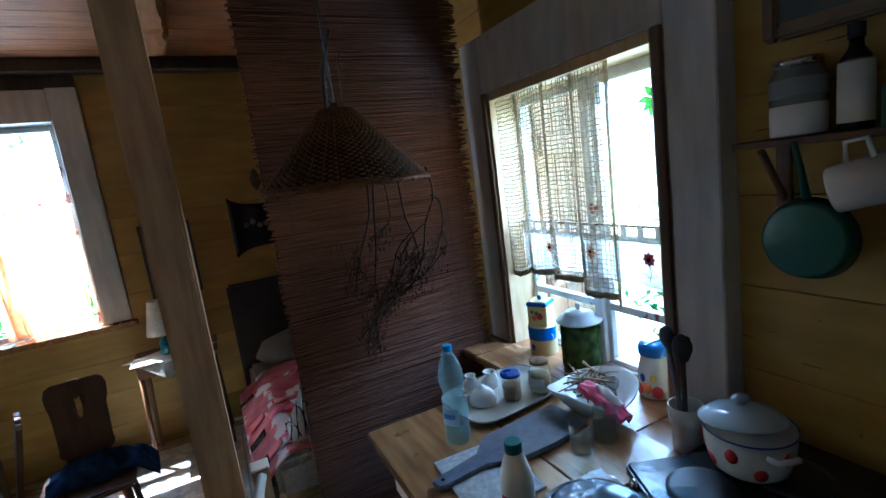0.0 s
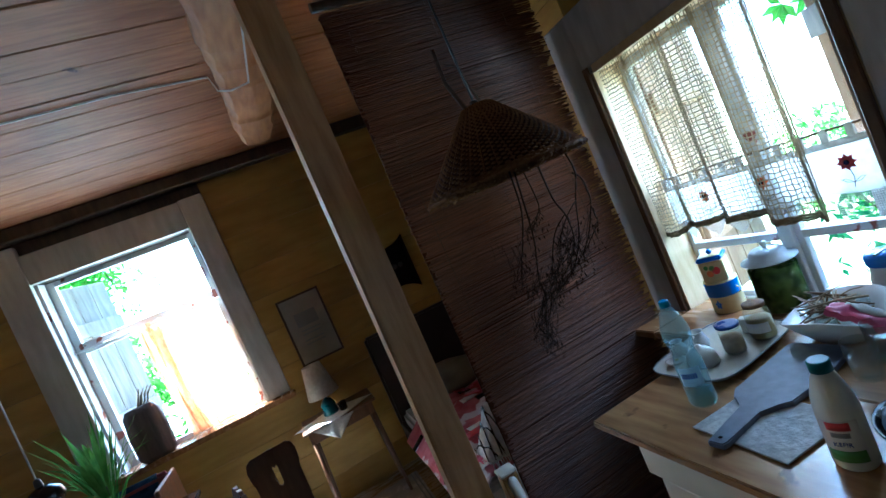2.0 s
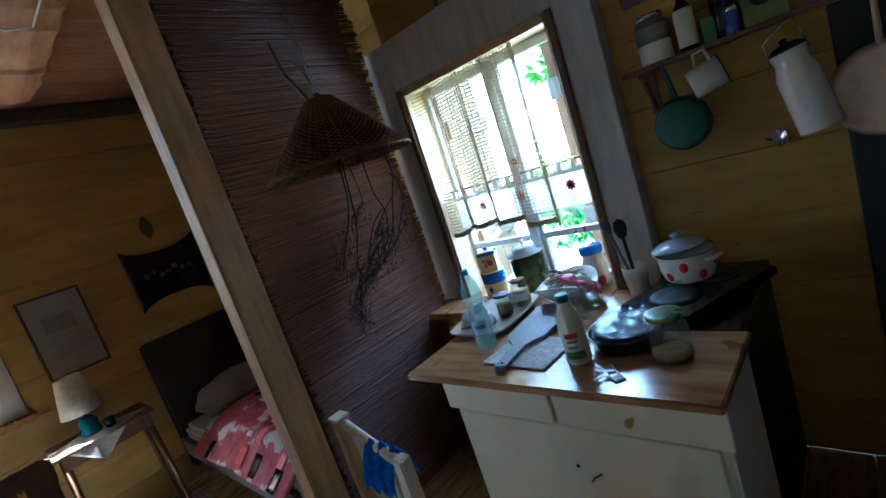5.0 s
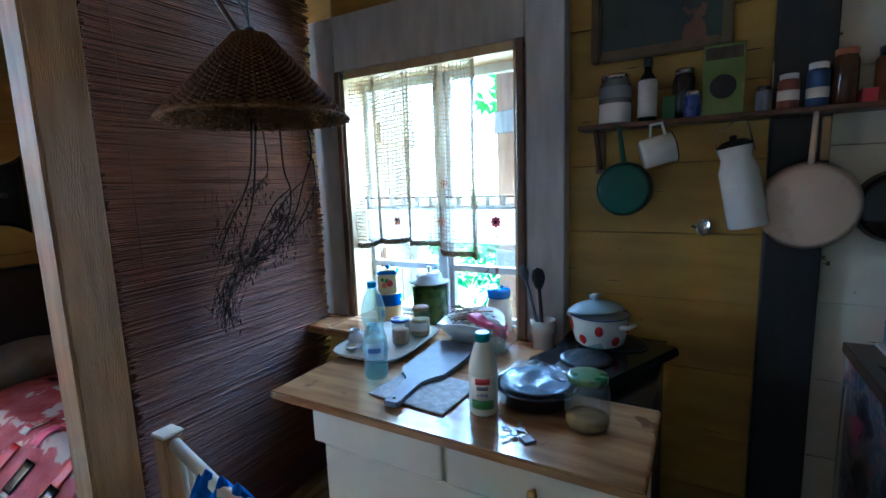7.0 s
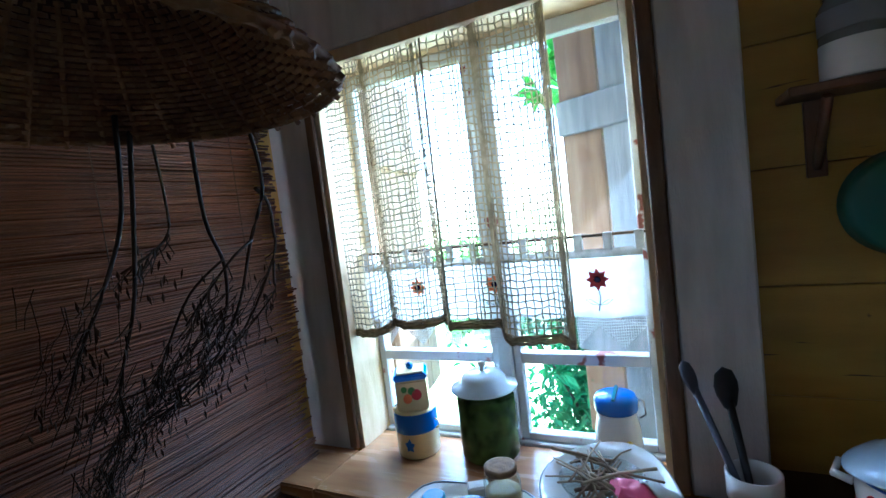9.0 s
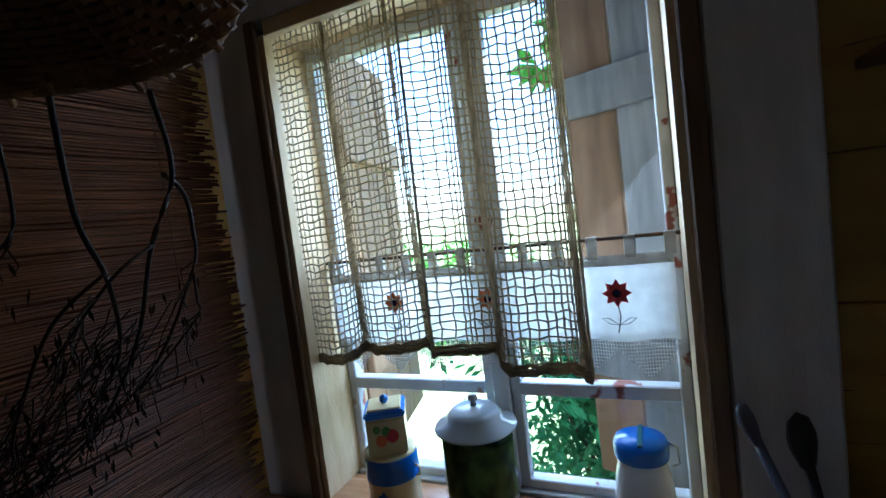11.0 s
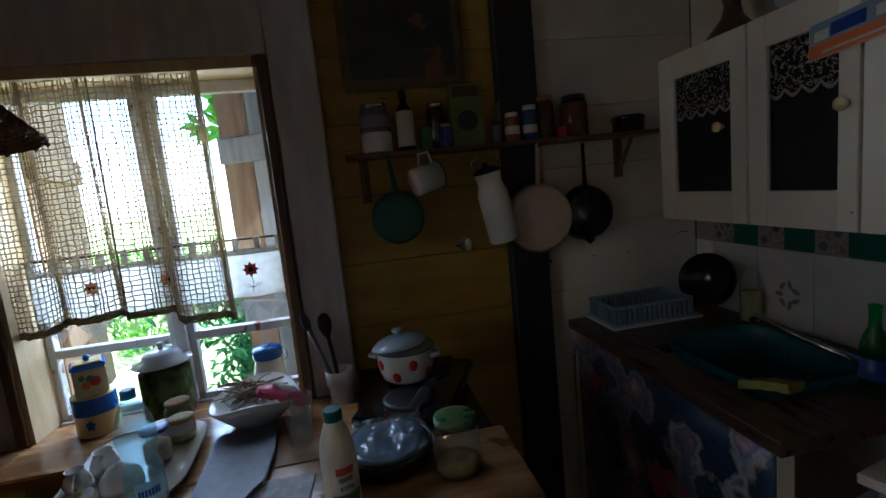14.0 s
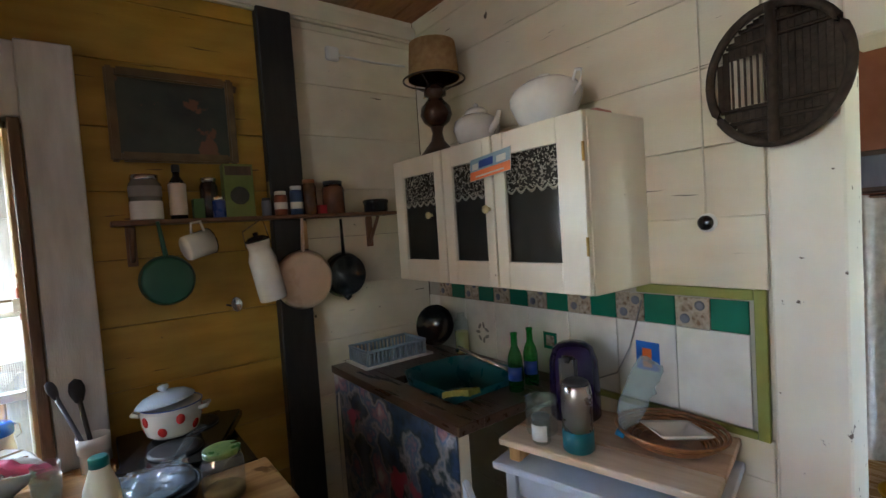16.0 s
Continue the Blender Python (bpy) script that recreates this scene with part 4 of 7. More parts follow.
cupboard()
top = thing("worktop", "brown varnished wooden worktop with worn edges", "worktop")
part("board", box(B(), -1.088, -0.692, -1.085, 0.055, WT - 0.028, WT, 0.005, 2), WORKTOP, top)
part("rear_board", box(B(), -0.689, -0.372, -0.67, 0.055, WT - 0.028, WT - 0.001, 0.004), WORKTOP, top)
part("bearer", box(B(), -0.66, -0.45, -0.60, -0.55, 0.0, WT - 0.0285, 0.003), WHITE_WOOD, top)
part("bearer", box(B(), -0.66, -0.45, 0.0, 0.05, 0.0, WT - 0.0285, 0.003), WHITE_WOOD, top)

stand = thing("stove_stand", "dark low cabinet under the hotplate", "cabinet")
part("body", box(B(), -0.680, -0.075, -1.05, -0.69, 0.0, WT - 0.02, 0.006), BLACK_POST, stand)
part("top", box(B(), -0.687, -0.07, -1.06, -0.675, WT - 0.0195, WT - 0.002, 0.004), BLACK, stand)


def hotplate():
    s = thing("hotplate", "black electric hotplate with two burners", "stove", (-0.40, -0.885, WT - 0.002), -24)
    part("body", box(B(), -0.25, 0.22, -0.15, 0.15, 0.008, 0.045, 0.008, 2), BLACK, s)
    for x in (-0.12, 0.10):
        part("burner", lathe(B(), [(0.085, 0.0452), (0.085, 0.052), (0.07, 0.054), (0.0, 0.052)], 32, x, 0), MATT_BLACK, s)
    for y in (-0.08, 0.08):
        part("dial", turned(lathe(B(), [(0.018, 0), (0.016, 0.014), (0.0, 0.016)], 16), pose(-0.25, y, 0.026, 0, -90, 0)), STEEL, s)
    for x in (-0.2, 0.17):
        for y in (-0.12, 0.12):
            part("foot", lathe(B(), [(0.012, 0), (0.012, 0.008)], 10, x, y), MATT_BLACK, s)


hotplate()


def dotted_pot():
    p = thing("cooking_pot", "white enamel pot with red dots and a pale blue lid", "pot", (-0.350, -0.85, 0.918))
    p.scale = (0.80, 0.80, 1.03)
    part("body", lathe(B(), [(0.09, 0.0), (0.108, 0.012), (0.122, 0.05), (0.126, 0.085), (0.124, 0.100), (0.128, 0.103), (0.128, 0.107), (0.118, 0.106)], 40), ENAMEL, p)
    lid = part("lid", lathe(B(), [(0.118, 0.1075), (0.124, 0.110), (0.123, 0.113), (0.114, 0.120), (0.088, 0.134), (0.048, 0.143), (0.0, 0.145)], 40), BLUE_ENAMEL, p, "pale blue enamel lid")
    part("lid_knob", lathe(B(), [(0.020, 0.142), (0.019, 0.148), (0.032, 0.154), (0.035, 0.160), (0.028, 0.167), (0.0, 0.169)], 24, 0, 0, 0.7), BLUE_ENAMEL, lid)
    lid.matrix_local = pose(-0.006, 0.012, 0.010, -5, 4, 0)
    part("rim", ring(B(), 0.1285, 0.0025, 0.1075, 40), NAVY, p)
    for a in (68, 248):
        h = B()
        c, s = math.cos(radians(a)), math.sin(radians(a))
        tube(h, [(0.122 * c - 0.035 * s, 0.122 * s + 0.035 * c, 0.082), (0.155 * c - 0.030 * s, 0.155 * s + 0.030 * c, 0.086), (0.155 * c + 0.030 * s, 0.155 * s - 0.030 * c, 0.086), (0.122 * c + 0.035 * s, 0.122 * s - 0.035 * c, 0.082)], 0.008, 8)
        part("handle", h, ENAMEL, p)
    for k in range(10):
        a = radians(k * 360 / 10 + 9)
        z, r, lean = (0.070, 0.1245, 96) if k % 2 else (0.033, 0.1165, 110)
        part("dot", turned(lathe(B(), [(0.0185, -0.005), (0.0185, 0.001), (0.0, 0.0025)], 18), Matrix.Translation((r * math.cos(a), r * math.sin(a), z)) @ Matrix.Rotation(a, 4, "Z") @ Matrix.Rotation(radians(lean), 4, "Y")), RED_DOT, p)


dotted_pot()


def mineral_bottle():
    b = thing("water_bottle", "half-empty pale blue plastic water bottle with a blue cap", "bottle", (-0.845, -0.200, WT))
    b.scale = (1.0, 1.0, 0.98)
    see_through(part("shell", lathe(B(), [(0.036, 0.0), (0.041, 0.012), (0.040, 0.05), (0.0415, 0.10), (0.040, 0.145), (0.033, 0.172), (0.032, 0.182), (0.0385, 0.205), (0.0415, 0.23), (0.039, 0.255), (0.030, 0.288), (0.017, 0.315), (0.0135, 0.325)], 28), PET, b))
    see_through(part("water", lathe(B(), [(0.034, 0.003), (0.038, 0.014), (0.037, 0.042), (0.0, 0.043)], 24), WATER, b))
    part("cap", lathe(B(), [(0.0155, 0.322), (0.0155, 0.340), (0.013, 0.3425)], 20), BLUE_PLASTIC, b, "bright blue screw cap")
    lab = part("label", turned(sheet(B(), lambda u, v: (0.0425 * math.cos(3.05 + 1.5 * u), 0.0425 * math.sin(3.05 + 1.5 * u), 0.075 + 0.06 * v), 14, 1, 0.0003), Matrix.Identity(4)), clear("label_film", (0.75, 0.86, 0.92), 0.2, 0.5, 0.45), b, "pale printed label")
    for k in range(7):
        a = 3.25 + k * 0.15
        part("print_bar", turned(box(B(), -0.0006, 0.0006, -0.0022, 0.0022, -0.007, 0.010, 0), Matrix.Translation((0.0432 * math.cos(a), 0.0432 * math.sin(a), 0.107)) @ Matrix.Rotation(a, 4, "Z")), NAVY, lab)


mineral_bottle()


def milk_bottle():
    b = thing("milk_bottle", "white milk bottle with a green cap and a printed label", "bottle", (-0.908, -0.634, WT))
    part("shell", lathe(B(), [(0.036, 0.0), (0.041, 0.008), (0.041, 0.13), (0.037, 0.16), (0.024, 0.20), (0.019, 0.215)], 28), MILK, b)
    part("cap", lathe(B(), [(0.0215, 0.212), (0.0215, 0.234), (0.019, 0.237)], 22), plain("teal_green_cap", (0.0, 0.16, 0.17), 0.35), b, "green screw cap")
    a0 = 3.5
    lab = part("label", sheet(B(), lambda u, v: (0.0417 * math.cos(a0 - 0.9 + 1.8 * u), 0.0417 * math.sin(a0 - 0.9 + 1.8 * u), 0.022 + 0.095 * v), 16, 1, 0.0003), PAPER, b)
    def bar(da, z, w, h, m):
        part("print", sheet(B(), lambda u, v: (0.0424 * math.cos(a0 + da - w / 2 + w * u), 0.0424 * math.sin(a0 + da - w / 2 + w * u), z + h * v), 8, 1, 0.0003), m, lab)
    bar(0, 0.096, 1.0, 0.018, RED)
    bar(0, 0.080, 0.8, 0.011, GREY_PRINT)
    up, out_ = Vector((0, 0, 1)), Vector((math.cos(a0), math.sin(a0), 0))
    side = up.cross(out_)
    m = Matrix((side, up, out_)).transposed().to_4x4()
    words("KEFIR", 0.013, Matrix.Translation(out_ * 0.0436 + up * 0.062) @ m, NAVY, lab)
    bar(0, 0.024, 1.6, 0.026, GREEN)


milk_bottle()


def glass_jar(name, label, at, r, h, fill, fill_h, lid, lid_label, category="jar", neck=0.82):
    j = thing(name, label, category, at)
    see_through(part("glass", lathe(B(), [(r * 0.9, 0.0), (r, 0.008), (r, h * 0.70), (r * 0.93, h * 0.80), (r * neck, h * 0.88), (r * neck, h * 0.97)], 30), GLASS, j))
    if fill:
        part("contents", lathe(B(), [(r * 0.88, 0.006), (r * 0.95, 0.014), (r * 0.95, fill_h * 0.96), (r * 0.6, fill_h), (0.0, fill_h * 0.97)], 26), fill, j)
    if lid:
        part("lid", lathe(B(), [(r * neck + 0.004, h * 0.90), (r * neck + 0.005, h * 0.99), (r * neck - 0.002, h), (0.0, h + 0.001)], 30), lid, j, lid_label)
    return j


LID_GREEN = surface("green_yellow_lid_print", (0.03, 0.12, 0.04), (0.22, 0.28, 0.08), 26.0, 0.3, 0.05)
glass_jar("preserve_jar", "big preserve jar with a green lid and a yellowish rest", (-0.866, -0.918, WT), 0.058, 0.146, surface("mustard_rest", (0.13, 0.08, 0.028), (0.26, 0.17, 0.06), 20, 0.9, 0.2, gloss=0.1), 0.030, LID_GREEN, "printed green metal lid")


SMOKY = plain("smoky_blue_plate", (0.12, 0.155, 0.20), 0.10)


def plates():
    t = thing("roasting_pan", "round black roasting pan under a stack of plates", "pan", (-0.772, -0.748, WT))
    t.scale = (0.93, 0.93, 1.0)
    part("pan", lathe(B(), [(0.105, 0.0), (0.122, 0.012), (0.130, 0.046), (0.136, 0.050), (0.135, 0.053), (0.127, 0.050), (0.118, 0.016), (0.10, 0.008), (0.0, 0.008)], 40), BLACK, t)
    for k, z in enumerate((0.031, 0.041)):
        p = thing("plate", "pale blue-white plate in clear wrap", "plate", (-0.772 + 0.006 * k, -0.748, WT + z), 0, "stacked plates")
        part("dish", lathe(B(), [(0.06, 0.0), (0.075, 0.004), (0.106, 0.014), (0.110, 0.016), (0.075, 0.008), (0.0, 0.006)], 36), SMOKY, p)
    f = thing("plastic_wrap", "crumpled clear plastic wrap on the plates", "wrap", (-0.772, -0.748, WT + 0.060))
    see_through(part("film", sheet(B(), lambda u, v: (-0.085 + 0.19 * u, 0.09 - 0.19 * v, 0.014 + 0.018 * noise.noise((u * 5, v * 5, 1)) + 0.012 * noise.noise((u * 13, v * 13, 4)) + 0.05 * max(0, 0.25 - v) * (1 - u)), 26, 26, 0.0006), clear("crinkled_film", (0.88, 0.93, 0.97), 0.10, 1.6, 0.06, 0.45), f))
    tagged(part("tube_roll", tube(B(), [(0.0, -0.06, 0.05), (0.10, -0.12, 0.075), (0.14, -0.16, 0.08)], 0.012, 10), clear("film_roll", (0.8, 0.88, 0.93), 0.12, 0.8, 0.06, 0.35), f), "rolled end of the film")


plates()
keys = thing("key_bunch", "bunch of keys with a small tag", "keys", (-0.985, -0.775, WT))
part("ring", ring(B(), 0.016, 0.0014, 0.003, 20), STEEL, keys)
for a in (20, 75, 140):
    k = B()
    box(k, 0.012, 0.030, -0.010, 0.010, 0.001, 0.004, 0.001)
    box(k, 0.030, 0.060, -0.003, 0.003, 0.001, 0.0035, 0.0005)
    box(k, 0.045, 0.058, 0.003, 0.008, 0.001, 0.0035, 0)
    part("key", turned(k, pose(0, 0, 0.0005 + 0.003 * (a > 50) + 0.003 * (a > 100), 0, 0, a)), plain("dull_key_metal", (0.22, 0.21, 0.20), 0.4, 1.0), keys)
part("tag", turned(box(B(), 0.012, 0.05, -0.018, 0.018, 0.0, 0.006, 0.003), pose(0, 0, 0, 0, 0, 230)), MATT_BLACK, keys, "black plastic tag")
part("tag_inlay", turned(box(B(), 0.018, 0.044, -0.013, 0.013, 0.0062, 0.0068, 0), pose(0, 0, 0, 0, 0, 230)), PAPER, keys)

mat_ = thing("woven_place_mat", "pale woven place mat under the chopping board", "place mat", (-0.870, -0.412, WT), -4)
part("weave", sheet(B(), lambda u, v: (-0.112 + 0.224 * u, 0.138 - 0.276 * v, 0.0045 + 0.0008 * math.sin(u * 110) * math.sin(v * 150)), 60, 76, 0.003), WOVEN, mat_)


def paddle_board():
    b = thing("chopping_board", "dark wooden chopping board with a long handle", "chopping board", (-0.66, -0.345, WT + 0.0055), 6)
    bm = B()
    outline = [(-0.36, 0.022), (-0.36, -0.018), (-0.345, -0.024), (-0.20, -0.022), (-0.15, -0.05), (-0.13, -0.075), (0.02, -0.092), (0.17, -0.090), (0.185, -0.06), (0.185, 0.075), (0.165, 0.085), (-0.11, 0.095), (-0.145, 0.078), (-0.19, 0.030), (-0.345, 0.026)]
    low = [bm.verts.new((x, y, 0)) for x, y in outline]
    high = [bm.verts.new((x, y, 0.017)) for x, y in outline]
    n = len(outline)
    bm.faces.new(list(reversed(low)))
    bm.faces.new(high)
    for k in range(n):
        bm.faces.new((low[k], low[(k + 1) % n], high[(k + 1) % n], high[k]))
    bmesh.ops.bevel(bm, geom=[e for e in bm.edges if abs(e.verts[0].co.z - e.verts[1].co.z) < 1e-4], offset=0.003, segments=2, affect="EDGES")
    part("board", bm, GREY_BLUE, b)
    part("hanging_hole", lathe(B(), [(0.005, 0.0172), (0.0055, 0.0176), (0.0, 0.0176)], 12, -0.335, 0.002), BLACK, b)


paddle_board()


def serving_tray():
    """A long dish with rounded ends and an upturned rim."""
    t = thing("serving_tray", "long white porcelain tray with a dark rim", "tray", (-0.565, -0.050, WT), 5)
    bm, seg, rows = B(), 48, []
    for w, d, z in ((0.0, 0.0, 0.008), (0.185, 0.125, 0.008), (0.198, 0.138, 0.010), (0.222, 0.161, 0.024), (0.226, 0.165, 0.024), (0.202, 0.141, 0.004), (0.19, 0.129, 0.0), (0.0, 0.0, 0.0)):
        row = []
        for k in range(seg):
            a = 2 * math.pi * k / seg
            q = (abs(math.cos(a)) ** 5 + abs(math.sin(a)) ** 5) ** (-1 / 5)
            row.append(bm.verts.new((max(w, 0.0004) * q * math.cos(a) * 0.97, max(d, 0.0004) * q * math.sin(a) * 0.97, z)))
        rows.append(row)
    for p, q in zip(rows, rows[1:]):
        for k in range(seg):
            bm.faces.new((p[k], p[(k + 1) % seg], q[(k + 1) % seg], q[k])).smooth = True
    part("dish", bm, plain("ivory_porcelain", (0.52, 0.48, 0.40), 0.15), t)
    rim = []
    for k in range(seg + 1):
        a = 2 * math.pi * k / seg
        q = (abs(math.cos(a)) ** 5 + abs(math.sin(a)) ** 5) ** (-1 / 5)
        rim.append((0.224 * q * math.cos(a) * 0.97, 0.163 * q * math.sin(a) * 0.97, 0.0245))
    part("rim", tube(B(), rim, 0.0026), GREY_PRINT, t)


serving_tray()
glass_jar("spice_jar", "small jar with a navy lid on the tray", (-0.556, -0.104, WT + 0.010), 0.036, 0.105, SPICE, 0.06, NAVY, "navy metal lid", "jar", 0.95)
salt = glass_jar("mustard_jar", "hexagonal jar of mustard with a brown lid on the tray", (-0.438, -0.128, WT + 0.010), 0.041, 0.128, surface("mustard_paste", (0.30, 0.20, 0.06), (0.48, 0.36, 0.14), 12, 0.5, 0.1), 0.075, SPICE, "brown lid", "jar", 0.75)
part("paper_label", sheet(B(), lambda u, v: (0.0435 * math.cos(2.4 + 2.0 * u), 0.0435 * math.sin(2.4 + 2.0 * u), 0.03 + 0.035 * v), 14, 1, 0.0004), PAPER, salt)
dome = thing("butter_dish", "grey-white domed butter dish on the tray", "dish", (-0.655, -0.050, WT + 0.010), -40)
part("cover", lathe(B(), [(0.052, 0.0), (0.052, 0.012), (0.047, 0.035), (0.030, 0.052), (0.012, 0.058), (0.010, 0.066), (0.0, 0.070)], 28), PORCELAIN, dome)
egg = thing("napkin_pack", "small white paper pack on the tray", "packet", (-0.408, -0.055, WT + 0.0105), 30)
part("pack", box(B(), -0.018, 0.018, -0.025, 0.025, 0, 0.055, 0.004), PAPER, egg)
for x, y, k in ((-0.570, 0.028, 1.0), (-0.640, 0.062, 0.9)):
    jug = thing("cream_jug", "small white porcelain cream jug on the tray", "jug", (x, y, WT + 0.0095), 200, "cream jugs")
    jug.scale = (k, k, k)
    part("body", lathe(B(), [(0.022, 0.0), (0.030, 0.006), (0.036, 0.028), (0.028, 0.052), (0.022, 0.062), (0.026, 0.070), (0.024, 0.070), (0.019, 0.062), (0.0, 0.020)], 26), PORCELAIN, jug)
    part("handle", tube(B(), [(0.024, 0, 0.060), (0.044, 0, 0.058), (0.048, 0, 0.040), (0.034, 0, 0.022)], 0.0038, 7), PORCELAIN, jug)
shell = thing("painted_dish", "small white dish with yellow pattern on the tray", "dish", (-0.690, 0.038, WT + 0.010))
part("dish", lathe(B(), [(0.018, 0), (0.034, 0.014), (0.036, 0.016), (0.030, 0.013), (0.0, 0.005)], 22), PORCELAIN, shell)
part("spot", lathe(B(), [(0.009, 0.0095), (0.007, 0.0115), (0.0, 0.0115)], 12, 0.012, 0.006), YELLOW_P, shell)


def twig_bowl():
    b = thing("fruit_bowl", "white angular porcelain bowl on the worktop", "bowl", (-0.375, -0.338, WT - 0.001))
    bm = B()
    seg, prof = 40, [(0.055, 0.0), (0.07, 0.004), (0.105, 0.042), (0.142, 0.088), (0.136, 0.090), (0.098, 0.047), (0.055, 0.014), (0.0, 0.012)]
    rings = []
    for r, z in prof:
        row = []
        for k in range(seg):
            a = 2 * math.pi * k / seg
            q = (abs(math.cos(a)) ** 3.2 + abs(math.sin(a)) ** 3.2) ** (-1 / 3.2)
            mixq = 1 + (q - 1) * min(1.0, z / 0.06) * 0.8
            row.append(bm.verts.new((max(r, 0.0004) * mixq * math.cos(a), max(r, 0.0004) * mixq * math.sin(a), z + 0.022 * (z / 0.10) * math.cos(2 * a + 0.6))))
        rings.append(row)
    for a, c in zip(rings, rings[1:]):
        for k in range(seg):
            bm.faces.new((a[k], a[(k + 1) % seg], c[(k + 1) % seg], c[k])).smooth = True
    bm.faces.new(list(reversed(rings[0])))
    part("bowl", turned(bm, pose(0, 0, 0, 0, 0, 20)), PORCELAIN, b)
    g = thing("glass_bowl", "small cut-glass bowl of dried twigs in the white bowl", "bowl", (-0.360, -0.325, WT + 0.040))
    see_through(part("glass", lathe(B(), [(0.04, 0.0), (0.072, 0.020), (0.090, 0.052), (0.087, 0.052), (0.07, 0.024), (0.0, 0.006)], 24), GLASS, g))
    random.seed(21)
    for k in range(42):
        a, z = random.uniform(0, 6.28), random.uniform(0.03, 0.085)
        c = Vector((random.uniform(-0.05, 0.05), random.uniform(-0.05, 0.05), z))
        d = Vector((math.cos(a), math.sin(a), random.uniform(-0.12, 0.22))) * random.uniform(0.03, 0.085)
        part("twig", tube(B(), [c - d, c + Vector((0, 0, 0.006)), c + d], random.uniform(0.0018, 0.0042), 5), surface_twigs[k % 2], g)


surface_twigs = (surface("dried_stalk", (0.30, 0.22, 0.13), (0.48, 0.38, 0.25), 30, 0.8, 0.2), surface("dried_pod", (0.16, 0.10, 0.06), (0.30, 0.20, 0.12), 30, 0.8, 0.2))
twig_bowl()
pack = thing("sweet_packet", "shiny pink and red foil packet leaning in the bowl", "packet", (-0.415, -0.435, WT + 0.082), 100)
part("foil", turned(sheet(B(), lambda u, v: (-0.085 + 0.17 * u, -0.045 + 0.09 * v, 0.030 * math.sin(math.pi * v) * math.sin(math.pi * (0.15 + 0.7 * u)) + 0.014 * noise.noise((u * 6, v * 6, 2))), 24, 16, 0.016), pose(0, 0, 0, 24, -26, 0)), PINK, pack)
part("window_panel", turned(sheet(B(), lambda u, v: (-0.05 + 0.10 * u, -0.022 + 0.044 * v, 0.004 + 0.030 * math.sin(math.pi * (0.256 + 0.489 * v)) * math.sin(math.pi * (0.294 + 0.412 * u)) + 0.014 * noise.noise(((0.206 + 0.588 * u) * 6, (0.256 + 0.489 * v) * 6, 2))), 16, 8, 0.001), pose(0, 0, 0, 24, -26, 0)), PAPER, pack, "pale printed panel")
random.seed(6)

for x, y, tag in ((-0.478, -0.495, 0), (-0.585, -0.503, 1)):
    g = thing("drinking_glass", "clear straight drinking glass on the worktop", "glass", (x, y, WT), 0, "drinking glasses")
    see_through(part("glass", lathe(B(), [(0.030, 0.0), (0.032, 0.004), (0.038, 0.105), (0.036, 0.105), (0.029, 0.010), (0.0, 0.009)], 28), GLASS, g))


def utensil_cup():
    c = thing("utensil_cup", "white stepped porcelain cup for kitchen spoons on the sill", "cup", (-0.26, -0.61, 0.8055))
    c.scale = (1.1, 1.1, 1.02)
    part("cup", lathe(B(), [(0.036, 0.0), (0.038, 0.004), (0.040, 0.085), (0.046, 0.092), (0.047, 0.145), (0.043, 0.145), (0.036, 0.09), (0.034, 0.012), (0.0, 0.010)], 30), PORCELAIN, c)
    for name, tip, lean, m, r in (("cooking_spoon", (0.060, 0.102, 0.302), 20, GREY_BLUE, 0.0249), ("cooking_spoon", (0.040, 0.033, 0.288), 4, MATT_BLACK, 0.030)):
        s = thing(name, "dark wooden cooking spoon in the cup" if r < 0.025 else "black plastic cooking spoon in the cup", "spoon", (-0.26, -0.61, 0.8255), 0, "cooking spoons")
        t = Vector(tip)
        part("shaft", tube(B(), [(-0.010, -0.006, 0.0), t * 0.92], 0.0075, 8, 0.008), m, s)
        bowl = lathe(B(), [(0.0, -r * 1.7), (r * 0.55, -r * 1.3), (r * 0.95, -r * 0.3), (r, r * 0.3), (r * 0.75, r * 1.1), (0.0, r * 1.5)], 20, 0, 0, 1.0)
        for v in bowl.verts:
            v.co.y *= 0.30
        part("spoon_bowl", turned(bowl, Matrix.Translation(t) @ (t.to_track_quat("Z", "Y").to_matrix().to_4x4())), m, s)


utensil_cup()

# ---- on the window sill ----
SL = 0.805
tin = thing("storage_tin", "round cream storage tin with a blue band on the sill", "tin", (-0.088, 0.290, SL))
part("can", lathe(B(), [(0.064, 0.0), (0.066, 0.003), (0.066, 0.105), (0.067, 0.108), (0.067, 0.113), (0.060, 0.114)], 32), CREAM, tin)
part("band", lathe(B(), [(0.0675, 0.062), (0.0678, 0.064), (0.0678, 0.108), (0.0675, 0.110)], 32), BLUE_PAINT, tin, "blue glazed band")
for sd in (1, -1):
    part("clip", tube(B(), [(0.0, sd * 0.066, 0.085), (-0.004, sd * 0.080, 0.082), (-0.004, sd * 0.080, 0.066), (0.0, sd * 0.067, 0.062)], 0.0022, 6), BRASS, tin)
star = B()
for k in range(5):
    a = k * 2 * math.pi / 5 + 1.57
    leaf_mesh(star, Vector((-0.068, -0.01, 0.036)), Vector((0, math.cos(a), math.sin(a))), Vector((-1, 0, 0)), 0.018, 0.013)
part("painted_flower", star, BLUE_PAINT, tin)
tin2 = thing("tea_caddy", "square cream tea caddy with painted fruit on the round tin", "tin", (-0.088, 0.290, SL + 0.1485), 28)
